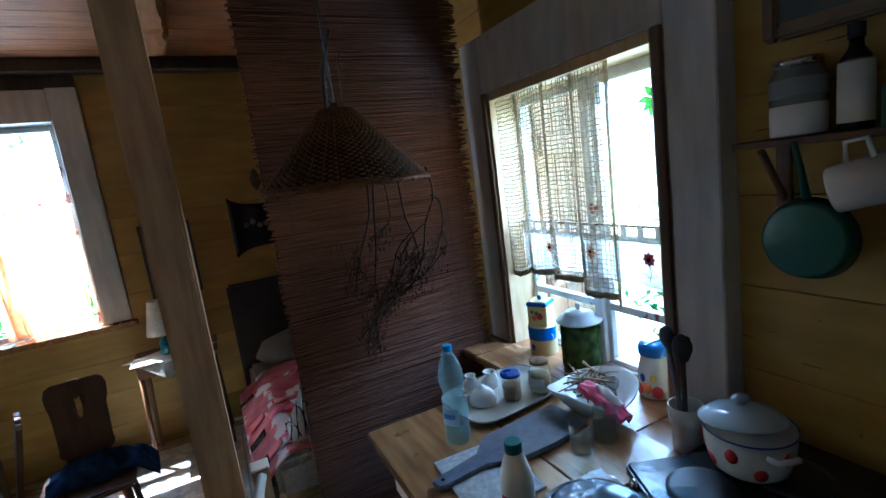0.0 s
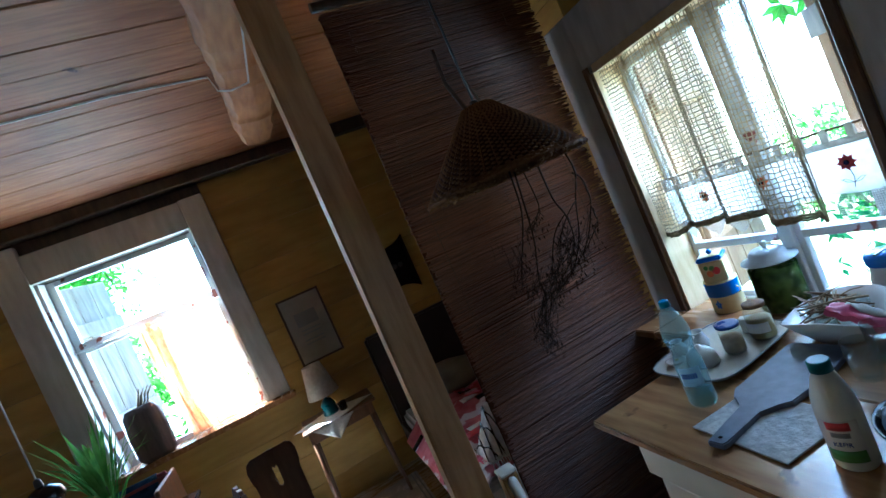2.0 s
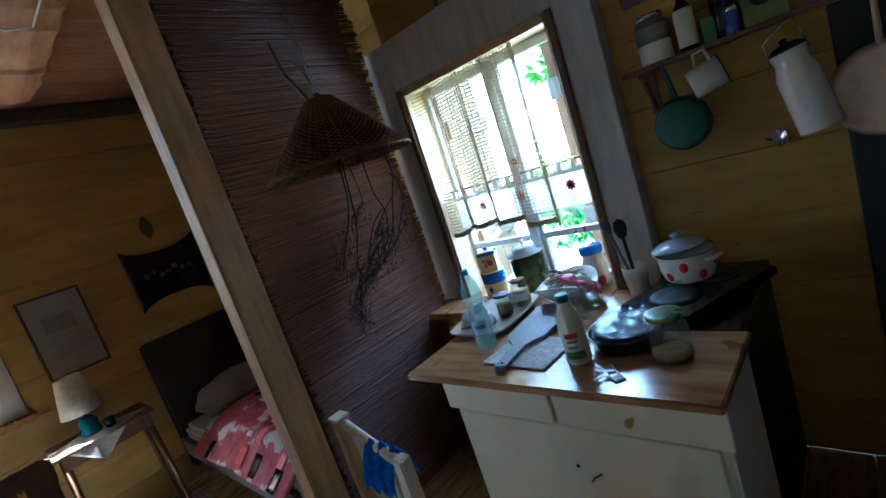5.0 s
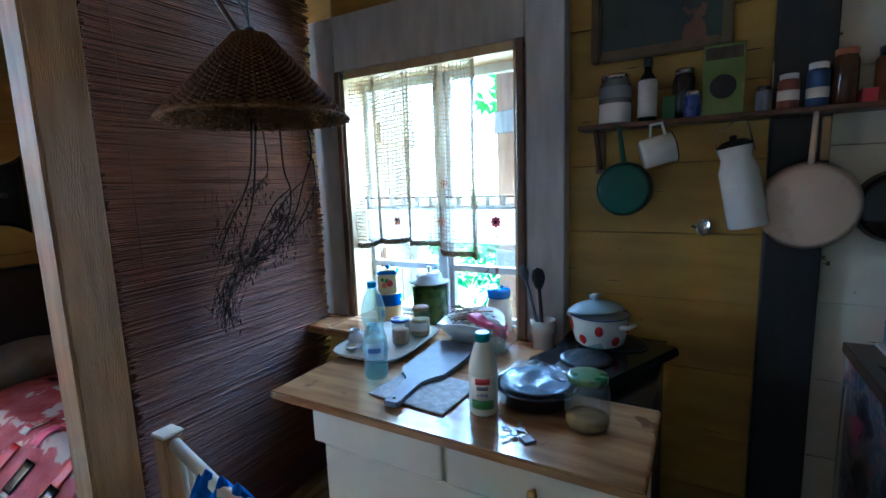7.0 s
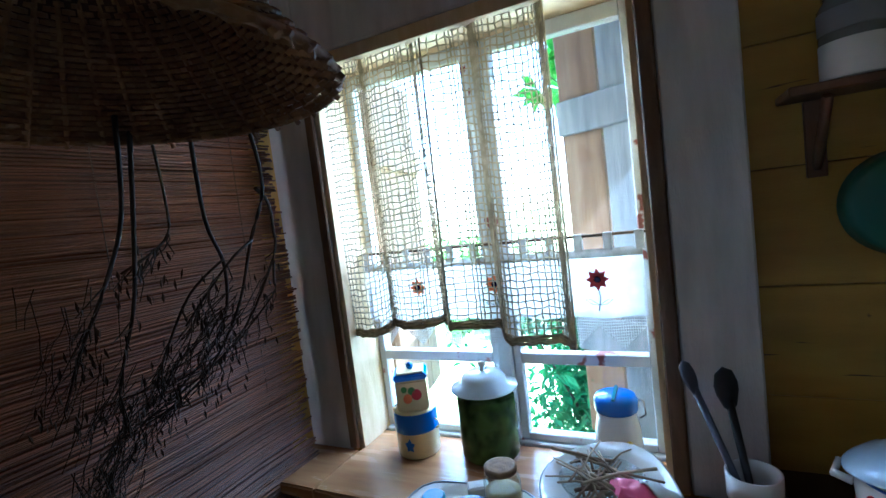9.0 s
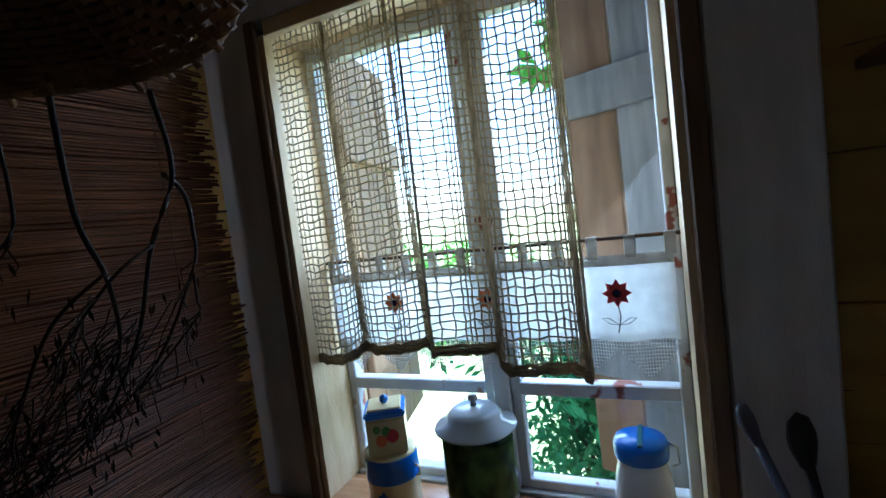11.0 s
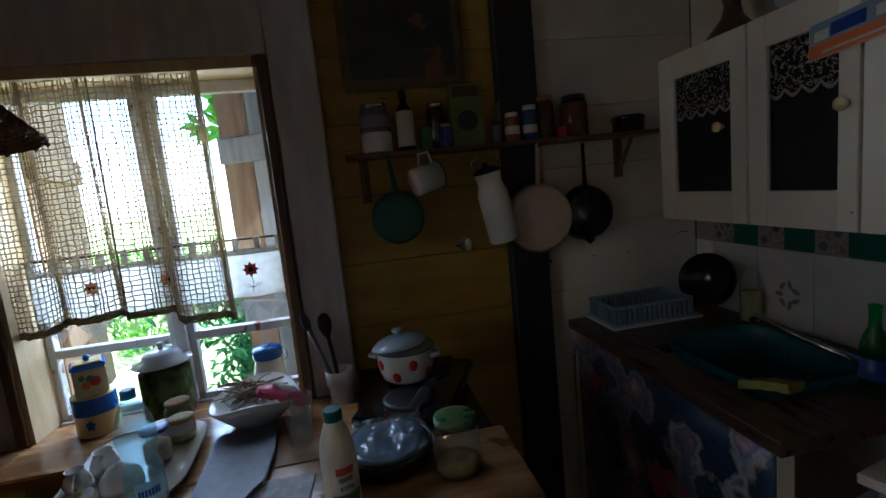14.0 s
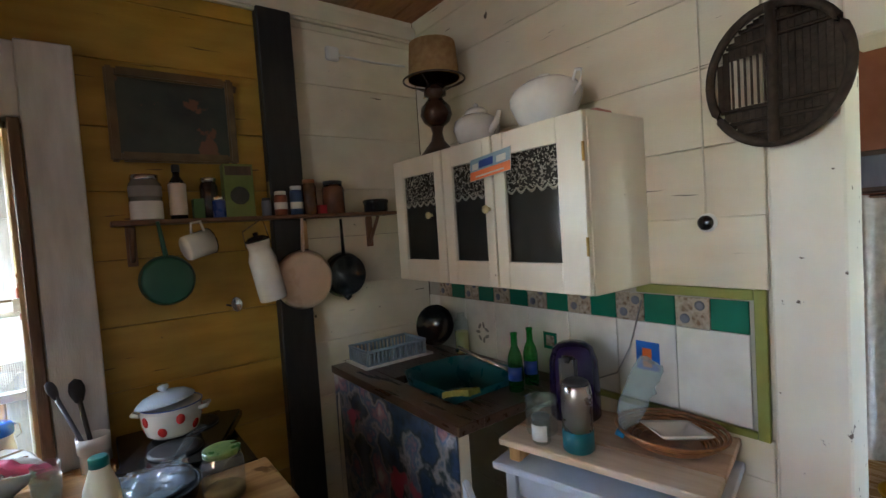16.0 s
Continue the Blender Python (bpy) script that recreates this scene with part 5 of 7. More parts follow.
tin.scale, tin2.scale = (1.04, 1.04, 1.30), (1.18, 1.18, 1.3)
part("box", box(B(), -0.042, 0.042, -0.042, 0.042, 0, 0.075, 0.004, 2), CREAM, tin2)
lid_ = part("lid", box(B(), -0.045, 0.045, -0.045, 0.045, 0.0755, 0.090, 0.004, 2), BLUE_PAINT, tin2, "blue-edged lid")
part("lid_top", box(B(), -0.037, 0.037, -0.037, 0.037, 0.0902, 0.094, 0.003), CREAM, lid_)
part("knob", lathe(B(), [(0.006, 0.094), (0.010, 0.10), (0.009, 0.107), (0.0, 0.111)], 16), BLUE_PAINT, lid_)
for y, z, m, r in ((-0.012, 0.04, RED, 0.014), (0.012, 0.032, ORANGE, 0.012), (0.0, 0.05, GREEN, 0.010), (0.02, 0.055, GREEN, 0.008)):
    part("painted_fruit", turned(lathe(B(), [(0.0, 0), (r, 0.0), (r * 0.9, 0.0012)], 14), pose(-0.042, y, z, 0, -90, 0)), m, tin2)

big = glass_jar("pickle_jar", "large glass jar of pickled greens with a white lid", (-0.066, 0.048, SL), 0.092, 0.185, PICKLE, 0.162, None, "", "jar", 0.80)
big.scale = (1.0, 1.0, 1.20)
for piece in big.children:
    if piece.name.startswith("glass"):
        piece.data.materials[0] = PANE
cap = part("lid", lathe(B(), [(0.098, 0.178), (0.102, 0.181), (0.100, 0.185), (0.070, 0.192), (0.066, 0.208), (0.052, 0.218), (0.0, 0.222)], 36), plain("bluish_white_enamel", (0.64, 0.70, 0.77), 0.12), big, "white enamel lid")
part("knob", lathe(B(), [(0.008, 0.222), (0.007, 0.230), (0.013, 0.236), (0.011, 0.244), (0.0, 0.246)], 18), ENAMEL, cap)
sj = thing("clip_jar", "white storage jar with painted fruit and a blue clip lid", "jar", (-0.045, -0.325, SL))
sj.scale = (1.12, 1.12, 1.47)
part("jar", lathe(B(), [(0.052, 0.0), (0.056, 0.004), (0.0555, 0.050), (0.052, 0.080), (0.046, 0.100), (0.045, 0.112)], 30), PORCELAIN, sj)
ld = part("lid", lathe(B(), [(0.049, 0.112), (0.051, 0.116), (0.051, 0.132), (0.046, 0.140), (0.0, 0.142)], 30), BLUE_PAINT, sj, "blue glazed lid")
part("cross_band", box(B(), -0.044, 0.044, -0.004, 0.004, 0.1405, 0.1440, 0), TEAL, ld)
part("clip", tube(B(), [(0.0, -0.050, 0.135), (0.0, -0.064, 0.130), (0.0, -0.066, 0.105), (0.0, -0.052, 0.098)], 0.0022, 6), STEEL, sj)
for a, z, m, r in ((2.7, 0.022, RED, 0.020), (3.3, 0.030, ORANGE, 0.018), (3.9, 0.022, RED, 0.020), (3.0, 0.055, NAVY, 0.013), (3.7, 0.058, YELLOW_P, 0.012)):
    part("painted_fruit", turned(lathe(B(), [(0.0, 0), (r, -0.004), (r * 0.8, 0.0022), (0.0, 0.003)], 14), Matrix.Translation((0.0545 * math.cos(a), 0.0545 * math.sin(a), z)) @ Matrix.Rotation(a, 4, "Z") @ Matrix.Rotation(radians(90), 4, "Y")), m, sj)

# ---- kitchen: shelf with jars and hanging pans ----
SX = -0.115
shelf = thing("wall_shelf", "narrow brown wooden wall shelf with brackets", "shelf")
part("board", box(B(), -0.185, -0.052, -2.0, -0.725, 1.700, 1.718, 0.003), MID_WOOD, shelf)
for y in (-0.79, -1.88):
    br = B()
    box(br, -0.066, -0.052, y - 0.018, y + 0.018, 1.535, 1.699, 0.002)
    tube(br, [(-0.06, y, 1.555), (-0.165, y, 1.692)], 0.010, 6)
    part("bracket", br, MID_WOOD, shelf)
SH = 1.718


def shelf_jar(y, r, h, body, lid, label, name="spice_jar", lid_h=0.02, x=SX):
    j = thing(name, label, "jar", (x, y, SH), 0, "jars on the wall shelf")
    part("jar", lathe(B(), [(r * 0.92, 0), (r, 0.004), (r, h * 0.78), (r * 0.8, h * 0.88), (r * 0.8, h - lid_h)], 22), body, j)
    part("lid", lathe(B(), [(r * 0.86, h - lid_h), (r * 0.88, h - 0.002), (r * 0.8, h)], 22), lid, j)
    return j


def shelf_box(y, w, h, m, label, d=0.05, name="tea_box"):
    b = thing(name, label, "box", (SX, y, SH), 0, "boxes on the wall shelf")
    part("carton", box(B(), -d / 2, d / 2, -w / 2, w / 2, 0, h, 0.0015), m, b)
    return b


j = shelf_jar(-0.850, 0.058, 0.185, surface("dim_glass_jar", (0.16, 0.16, 0.15), (0.26, 0.26, 0.24), 10, 0.15, 0.02), STEEL, "large glass jar half full of white sugar with a metal lid", "sugar_jar")
part("sugar", lathe(B(), [(0.0575, 0.003), (0.0588, 0.008), (0.0588, 0.075), (0.0575, 0.078)], 22), WHITE_PLASTIC, j, "white sugar behind the glass")
part("label_band", lathe(B(), [(0.0585, 0.095), (0.0592, 0.098), (0.0592, 0.135), (0.0585, 0.138)], 22), GREY_PRINT, j)
b = thing("sauce_bottle", "slim bottle with a white label and a dark cap", "bottle", (SX, -0.965, SH))
part("bottle", lathe(B(), [(0.030, 0), (0.032, 0.004), (0.032, 0.15), (0.014, 0.18), (0.013, 0.20)], 22), BLACK, b)
part("label", lathe(B(), [(0.0325, 0.018), (0.0335, 0.02), (0.0335, 0.145), (0.031, 0.152)], 22), PAPER, b)
part("cap", lathe(B(), [(0.016, 0.198), (0.016, 0.228), (0.013, 0.23)], 16), MATT_BLACK, b)
shelf_box(-1.045, 0.055, 0.085, plain("dull_green_print", (0.05, 0.13, 0.04), 0.5), "low green and white spice packet", 0.05, "spice_packet")
shelf_jar(-1.085, 0.036, 0.175, BLACK, STEEL, "tall dark jar with a shiny lid")
shelf_jar(-1.115, 0.026, 0.09, NAVY, STEEL, "small dark blue tin", x=-0.15)
gb = shelf_box(-1.205, 0.125, 0.235, surface("green_carton", (0.13, 0.17, 0.03), (0.20, 0.25, 0.06), 9, 0.4, 0.05), "tall green carton with a dark round picture", 0.06)
part("round_picture", turned(lathe(B(), [(0.0, 0), (0.040, 0.0), (0.040, 0.001)], 24), pose(-0.0305, 0, 0.095, 0, -90, 0)), BLACK, gb)
part("top_band", box(B(), -0.0318, -0.0306, -0.055, 0.055, 0.185, 0.225, 0), DARK_WOOD, gb)
shelf_jar(-1.325, 0.022, 0.085, GREY_BLUE, MATT_BLACK, "small grey spice tin")
yb = shelf_box(-1.385, 0.075, 0.165, plain("straw_print", (0.42, 0.33, 0.12), 0.5), "yellow spice carton at the wall", 0.03)
yb.location.x = -0.08
for y, m, lid in ((-1.392, plain("rusty_print", (0.26, 0.08, 0.04), 0.4), WHITE_PLASTIC), (-1.468, plain("dull_blue_print", (0.04, 0.08, 0.20), 0.4), WHITE_PLASTIC)):
    s = shelf_jar(y, 0.030, 0.115 if y > -1.4 else 0.140, m, lid, "round spice shaker with a printed label and white lid", "spice_shaker")
    part("label_band", lathe(B(), [(0.0303, 0.03), (0.0308, 0.032), (0.0308, 0.06), (0.0303, 0.062)], 22), PAPER, s)
shelf_jar(-1.535, 0.034, 0.172, surface("brown_jar", (0.05, 0.022, 0.012), (0.12, 0.05, 0.02), 10, 0.2, 0.03), plain("dull_orange_lid", (0.40, 0.14, 0.05), 0.4), "brown jar with an orange lid")
shelf_jar(-1.66, 0.055, 0.165, surface("dark_red_jar", (0.07, 0.03, 0.02), (0.20, 0.07, 0.03), 10, 0.15, 0.03), MATT_BLACK, "large dark jar with a black lid")
shelf_box(-1.60, 0.05, 0.045, RED, "small red carton on the shelf", 0.05, "spice_packet")
c = thing("flat_cap_tin", "dark low tin on the shelf", "tin", (SX, -1.90, SH))
part("tin", lathe(B(), [(0.06, 0), (0.064, 0.01), (0.064, 0.045), (0.069, 0.05), (0.069, 0.062), (0.06, 0.068)], 26), BLACK, c)


def hanging_pan(y, z, r, depth, m, inside, label, handle_top, lean=0.0, x=-0.125):
    """A pan hung by its handle on the shelf's edge, open side to the wall or to the room."""
    p = thing("frying_pan", label, "pan", (x, y, z), 0, "pans hanging under the shelf")
    part("pan", turned(lathe(B(), [(0.0, 0.0), (r * 0.82, 0.0), (r * 0.9, 0.004), (r, depth), (r * 0.98, depth), (r * 0.85, 0.006), (0.0, 0.005)], 40), pose(-depth, 0, 0, 0, 90, 0)), m, p)
    hb = B()
    tube(hb, [(-0.012, 0, r * 0.92), (-0.02, lean * 0.5, (r + handle_top - z) * 0.5), (-0.03, lean, handle_top - z)], 0.010, 8, 0.007)
    part("handle", hb, inside, p)
    return p


hanging_pan(-0.896, 1.472, 0.102, 0.04, GREEN_PAINT, GREEN_PAINT, "green enamel frying pan hung bottom outwards", 1.71, 0.02, -0.160)
hanging_pan(-1.458, 1.407, 0.142, 0.035, PALE_PAN, PALE_PAN, "cream enamel frying pan hung bottom outwards", 1.70, 0.0, -0.165)
bp = hanging_pan(-1.70, 1.40, 0.118, 0.045, BLACK, BLACK, "black iron frying pan with a pouring lip", 1.69, 0.01, -0.085)
part("lip", turned(lathe(B(), [(0.0, -0.02), (0.022, 0.0), (0.0, 0.03)], 12), pose(-0.03, 0.0, -0.115, 0, 0, 0)), BLACK, bp)
mug = thing("hanging_mug", "white enamel mug with a dark rim hanging under the shelf", "mug", (-0.200, -1.012, 1.607))
mug.scale = (1.2, 1.2, 1.2)
part("mug", turned(lathe(B(), [(0.0, -0.045), (0.040, -0.045), (0.043, -0.04), (0.045, 0.045), (0.043, 0.045), (0.040, -0.036), (0.0, -0.038)], 30), pose(0, 0, 0, 75, 0, 15)), ENAMEL, mug)
part("rim", ring(B(), 0.045, 0.0018, 0.045, 30, 1.0, pose(0, 0, 0, 75, 0, 15)), BLACK, mug)
part("handle", tube(B(), [(-0.01, 0.02, 0.040), (-0.015, 0.02, 0.075), (-0.01, -0.01, 0.080), (-0.01, -0.02, 0.044)], 0.005, 8), ENAMEL, mug)
can = thing("milk_can", "white enamel milk can hanging aslant under the shelf", "milk can", (-0.205, -1.272, 1.472))
ct = pose(0, 0, 0, -11, 0, 0)
part("can", turned(lathe(B(), [(0.056, -0.135), (0.060, -0.130), (0.060, 0.055), (0.050, 0.085), (0.046, 0.10), (0.052, 0.135), (0.049, 0.135)], 34), ct), ENAMEL, can)
part("lid", turned(lathe(B(), [(0.050, 0.134), (0.052, 0.142), (0.035, 0.156), (0.010, 0.160), (0.012, 0.172), (0.0, 0.176)], 28), ct), BLACK, can, "black lid")
part("bail", tube(B(), [ct @ Vector((0, 0.054, 0.115)), ct @ Vector((0, 0.05, 0.19)), (0.0, 0.0, 0.232), ct @ Vector((0, -0.05, 0.19)), ct @ Vector((0, -0.054, 0.115))], 0.0025, 6), STEEL, can)
sp = thing("hanging_spoon", "wooden spatula hanging under the shelf", "spatula", (-0.11, -1.50, 1.64))
part("blade", box(B(), -0.004, 0.004, -0.012, 0.012, -0.09, 0.05, 0.003), POST, sp)
hook = thing("wall_hook", "shiny steel ladle bowl on the wall", "ladle", (X_E, -1.168, 1.318))
part("bowl", turned(lathe(B(), [(0.0, 0.0), (0.020, 0.004), (0.032, 0.014), (0.034, 0.020), (0.030, 0.018), (0.0, 0.006)], 22, 0, 0, 0.7), pose(-0.006, 0, 0, 0, -75, 0)), STEEL, hook)
part("arm", tube(B(), [(-0.014, 0.02, 0.0), (-0.016, 0.042, 0.008)], 0.005, 6), MATT_BLACK, hook)

painting = thing("oil_painting", "dark still-life oil painting in a dull gilt frame", "painting", (X_E - 0.002, -0.985, 2.152))
part("canvas", box(B(), -0.018, -0.010, -0.215, 0.205, -0.155, 0.155, 0), OILS, painting)
for y0, y1, z0, z1 in ((-0.245, -0.21, -0.19, 0.19), (0.20, 0.235, -0.19, 0.19), (-0.2095, 0.1995, 0.15, 0.19), (-0.2095, 0.1995, -0.19, -0.15)):
    part("frame_bar", box(B(), -0.032, -0.001, y0, y1, z0, z1, 0.008, 2), GOLD, painting)
jb = thing("junction_box", "small white electric junction box", "junction box", (X_E, -1.735, 2.55))
part("box", box(B(), -0.03, 0.0, -0.035, 0.035, -0.035, 0.035, 0.006, 2), WHITE_PLASTIC, jb)
part("cable", tube(B(), [(-0.012, -0.035, 0.0), (-0.012, -0.25, -0.006), (-0.012, -0.45, 0.004)], 0.006, 6), WHITE_PLASTIC, jb)


# ---- kitchen: wall cabinet ----
# the cabinet's dim inside, put into the colour of a sheet behind the panes
LINING = surface("grey_brown_inside_tone", (0.20, 0.18, 0.15), (0.29, 0.26, 0.22), 6, 0.9, 0.2, (5, 5, 1))


def wall_cabinet():
    c = thing("wall_cabinet", "white wooden wall cabinet with glazed doors and lace curtains", "cabinet", (-0.875, Y_S + 0.002, 1.36))
    w, d, h = 0.565, 0.35, 0.592
    part("side_board", box(B(), -w - 0.013, -w + 0.018, 0, d - 0.022, 0, h, 0.002), WHITE_WOOD, c)
    part("side_board", box(B(), w - 0.018, w, 0, d - 0.022, 0, h, 0.002), WHITE_WOOD, c)
    part("bottom_board", box(B(), -w + 0.018, w - 0.018, 0, d - 0.022, 0, 0.018, 0.001), WHITE_WOOD, c)
    part("top_board", box(B(), -w + 0.018, w - 0.018, 0, d - 0.022, h - 0.018, h, 0.001), WHITE_WOOD, c)
    part("back_board", box(B(), -w + 0.018, w - 0.018, 0, 0.008, 0.018, h - 0.018, 0), WHITE_WOOD, c)
    part("inner_shelf", box(B(), -w + 0.0185, w - 0.0185, 0.01, d - 0.05, 0.295, 0.31, 0), WHITE_WOOD, c)
    for x0, x1, gx0, gx1, kx in ((0.165, 0.565, 0.225, 0.485, 0.255), (-0.155, 0.160, -0.105, 0.095, -0.130), (-0.578, -0.160, -0.468, -0.220, None)):
        f = B()
        z0, z1, g0, g1, y0, y1 = 0.003, h - 0.003, 0.105, 0.505, d - 0.0215, d
        box(f, x0 + 0.002, gx0, y0, y1, z0, z1, 0.003)
        box(f, gx1, x1 - 0.002, y0, y1, z0, z1, 0.003)
        box(f, gx0, gx1, y0, y1, z0, g0, 0.002)
        box(f, gx0, gx1, y0, y1, g1, z1, 0.002)
        door = part("door", f, WHITE_WOOD, c)
        see_through(part("pane", box(B(), gx0, gx1, y0 + 0.006, y0 + 0.009, g0, g1, 0), clear("dim_cabinet_glass", (0.55, 0.55, 0.53), 0.06, 0.3, 0.0, 0.15), door))
        part("dark_lining", box(B(), gx0 - 0.015, gx1 + 0.015, y0 - 0.012, y0 - 0.010, g0 - 0.01, g1 + 0.01, 0), LINING, door, "added sheet toned like the dim inside")
        lace_valance(door, gx0, gx1, y0 + 0.0115, g1)
        if kx is not None:
            part("knob", turned(lathe(B(), [(0.008, 0), (0.007, 0.010), (0.016, 0.018), (0.016, 0.026), (0.0, 0.032)], 18), pose(kx, d, 0.31, -90, 0, 0)), CREAM, door, "cream porcelain knob")
        if gx0 < -0.2:
            for z in (0.16, 0.46):
                part("hinge", tube(B(), [(-w - 0.009, d + 0.001, z - 0.03), (-w - 0.009, d + 0.001, z + 0.03)], 0.005, 8), BRASS, door)
    card = part("postcard", turned(box(B(), -0.115, 0.115, 0, 0.0015, -0.045, 0.045, 0), pose(-0.155, d + 0.008, 0.478, 8, 5, 0)), PAPER, c, "tourist postcard tucked in the door")
    for x0, x1, z0, z1, m in ((-0.113, 0.113, -0.043, -0.008, ORANGE), (-0.113, 0.113, -0.0075, 0.043, PALE_BLUE_PLASTIC), (-0.02, 0.06, 0.0, 0.03, NAVY), (-0.09, -0.04, 0.0, 0.025, PAPER), (0.065, 0.10, -0.002, 0.022, PAPER), (-0.08, 0.08, -0.034, -0.028, PAPER)):
        deep = 0.0022 if z1 - z0 > 0.034 else 0.0030
        part("print", turned(box(B(), x0, x1, 0.0016, deep, z0, z1, 0), pose(-0.155, d + 0.008, 0.478, 8, 5, 0)), m, card)
    return c


CABINET_LACE = cloth("beige_cabinet_lace", (0.44, 0.40, 0.32), (0.56, 0.52, 0.43), 0.35)


def lace_valance(door, x0, x1, y, top):
    """A short lace curtain: sprigs and leaves on a scalloped edge."""
    bm = B()
    random.seed(int(1000 * (x0 + 2)))
    w = x1 - x0
    n = max(3, round(w / 0.055))
    for k in range(int(w * 1500)):
        u, v = random.random(), random.random()
        foot = 0.120 + 0.016 * abs(math.sin(math.pi * n * u))
        leaf_mesh(bm, Vector((x0 + w * u, y, top - 0.002 - foot * v)), Vector((random.uniform(-1, 1), 0, random.uniform(-1, 1))), Vector((0, 1, 0)), random.uniform(0.009, 0.017), random.uniform(0.0028, 0.0055))
    pts = [(x0 + w * i / 60, y, top - 0.125 - 0.018 * abs(math.sin(math.pi * n * i / 60))) for i in range(61)]
    tube(bm, pts, 0.0022, 5)
    for k in range(60):
        p = pts[k]
        tube(bm, [p, (p[0], y, p[2] - 0.008)], 0.0012, 3)
    tagged(part("lace_curtain", bm, CABINET_LACE, door, "white leaf-patterned lace"), kind="stuff")


wall_cabinet()
random.seed(8)
CT = 1.36 + 0.592 + 0.0005
lamp = thing("oil_lamp", "old brown oil lamp with a paper shade on the cabinet", "lamp", (-0.50, -2.06, CT))
lamp.scale = (1.12, 1.12, 1.13)
part("foot", lathe(B(), [(0.078, 0.0), (0.081, 0.012), (0.058, 0.040), (0.030, 0.075), (0.022, 0.110), (0.030, 0.135)], 28), DARK_WOOD, lamp)
part("font", lathe(B(), [(0.030, 0.135), (0.056, 0.155), (0.070, 0.185), (0.064, 0.220), (0.040, 0.245), (0.030, 0.262), (0.048, 0.270), (0.048, 0.292), (0.036, 0.315)], 30), surface("brown_lamp_glass", (0.03, 0.012, 0.008), (0.07, 0.03, 0.02), 8, 0.12, 0.02), lamp)
part("wick_key", tube(B(), [(0.046, 0.0, 0.281), (0.085, 0.0, 0.281)], 0.004, 6), BRASS, lamp)
part("shade_ring", ring(B(), 0.134, 0.0040, 0.335, 36), DARK_WOOD, lamp)
for a in range(3):
    c, s = math.cos(a * 2.1), math.sin(a * 2.1)
    part("ring_arm", tube(B(), [(0.044 * c, 0.044 * s, 0.290), (0.134 * c, 0.134 * s, 0.335)], 0.0025, 5), DARK_WOOD, lamp)
part("shade", lathe(B(), [(0.112, 0.338), (0.100, 0.49), (0.098, 0.49), (0.110, 0.338)], 36), SHADE, lamp, "brownish paper shade")


def teapot(at, r, h, label, name, handles):
    t = thing(name, label, name.replace("_", " ").split()[-1], at)
    part("body", lathe(B(), [(r * 0.6, 0.0), (r * 0.62, h * 0.05), (r * 0.85, h * 0.18), (r, h * 0.42), (r * 0.92, h * 0.60), (r * 0.55, h * 0.72), (r * 0.42, h * 0.74)], 36, 0, 0, 0.8 if handles else 1.0), PORCELAIN, t)
    lid = part("lid", lathe(B(), [(r * 0.50, h * 0.725), (r * 0.48, h * 0.80), (r * 0.30, h * 0.88), (r * 0.08, h * 0.90), (r * 0.12, h * 0.96), (0.0, h)], 28, 0, 0, 0.8 if handles else 1.0), PORCELAIN, t)
    for s in ((1, -1) if handles else (1,)):
        part("handle", tube(B(), [(s * r * 0.88, 0, h * 0.55), (s * r * 1.15, 0, h * 0.72), (s * r * 1.28, 0, h * 0.55), (s * r * 1.05, 0, h * 0.32), (s * r * 0.9, 0, h * 0.30)], 0.007, 8), PORCELAIN, t)
    if not handles:
        part("spout", tube(B(), [(-r * 0.85, 0, h * 0.30), (-r * 1.2, 0, h * 0.45), (-r * 1.4, 0, h * 0.68)], 0.018, 10, 0.009), PORCELAIN, t)
    return t


teapot((-0.78, -2.07, CT), 0.105, 0.20, "white porcelain teapot on the cabinet", "tea_pot", False)
tu = thing("soup_tureen", "large oval white porcelain tureen on the cabinet", "tureen", (-1.165, -2.08, CT), -8)
tu.scale = (0.76, 0.95, 1.22)
part("body", lathe(B(), [(0.10, 0.0), (0.11, 0.01), (0.16, 0.035), (0.200, 0.085), (0.205, 0.105), (0.18, 0.13), (0.12, 0.15), (0.04, 0.157), (0.035, 0.17), (0.0, 0.175)], 44, 0, 0, 0.62), PORCELAIN, tu)
for s in (1, -1):
    part("handle", tube(B(), [(s * 0.195, 0, 0.08), (s * 0.24, 0, 0.105), (s * 0.25, 0, 0.14), (s * 0.215, 0, 0.145), (s * 0.195, 0, 0.12)], 0.006, 8), PORCELAIN, tu)
bk = thing("small_book", "small pinkish box behind the tureen", "box", (-1.34, -2.10, CT), 5)
part("box", box(B(), -0.06, 0.05, -0.05, 0.05, 0, 0.028, 0.002), plain("dull_pink_card", (0.45, 0.18, 0.14), 0.6), bk)

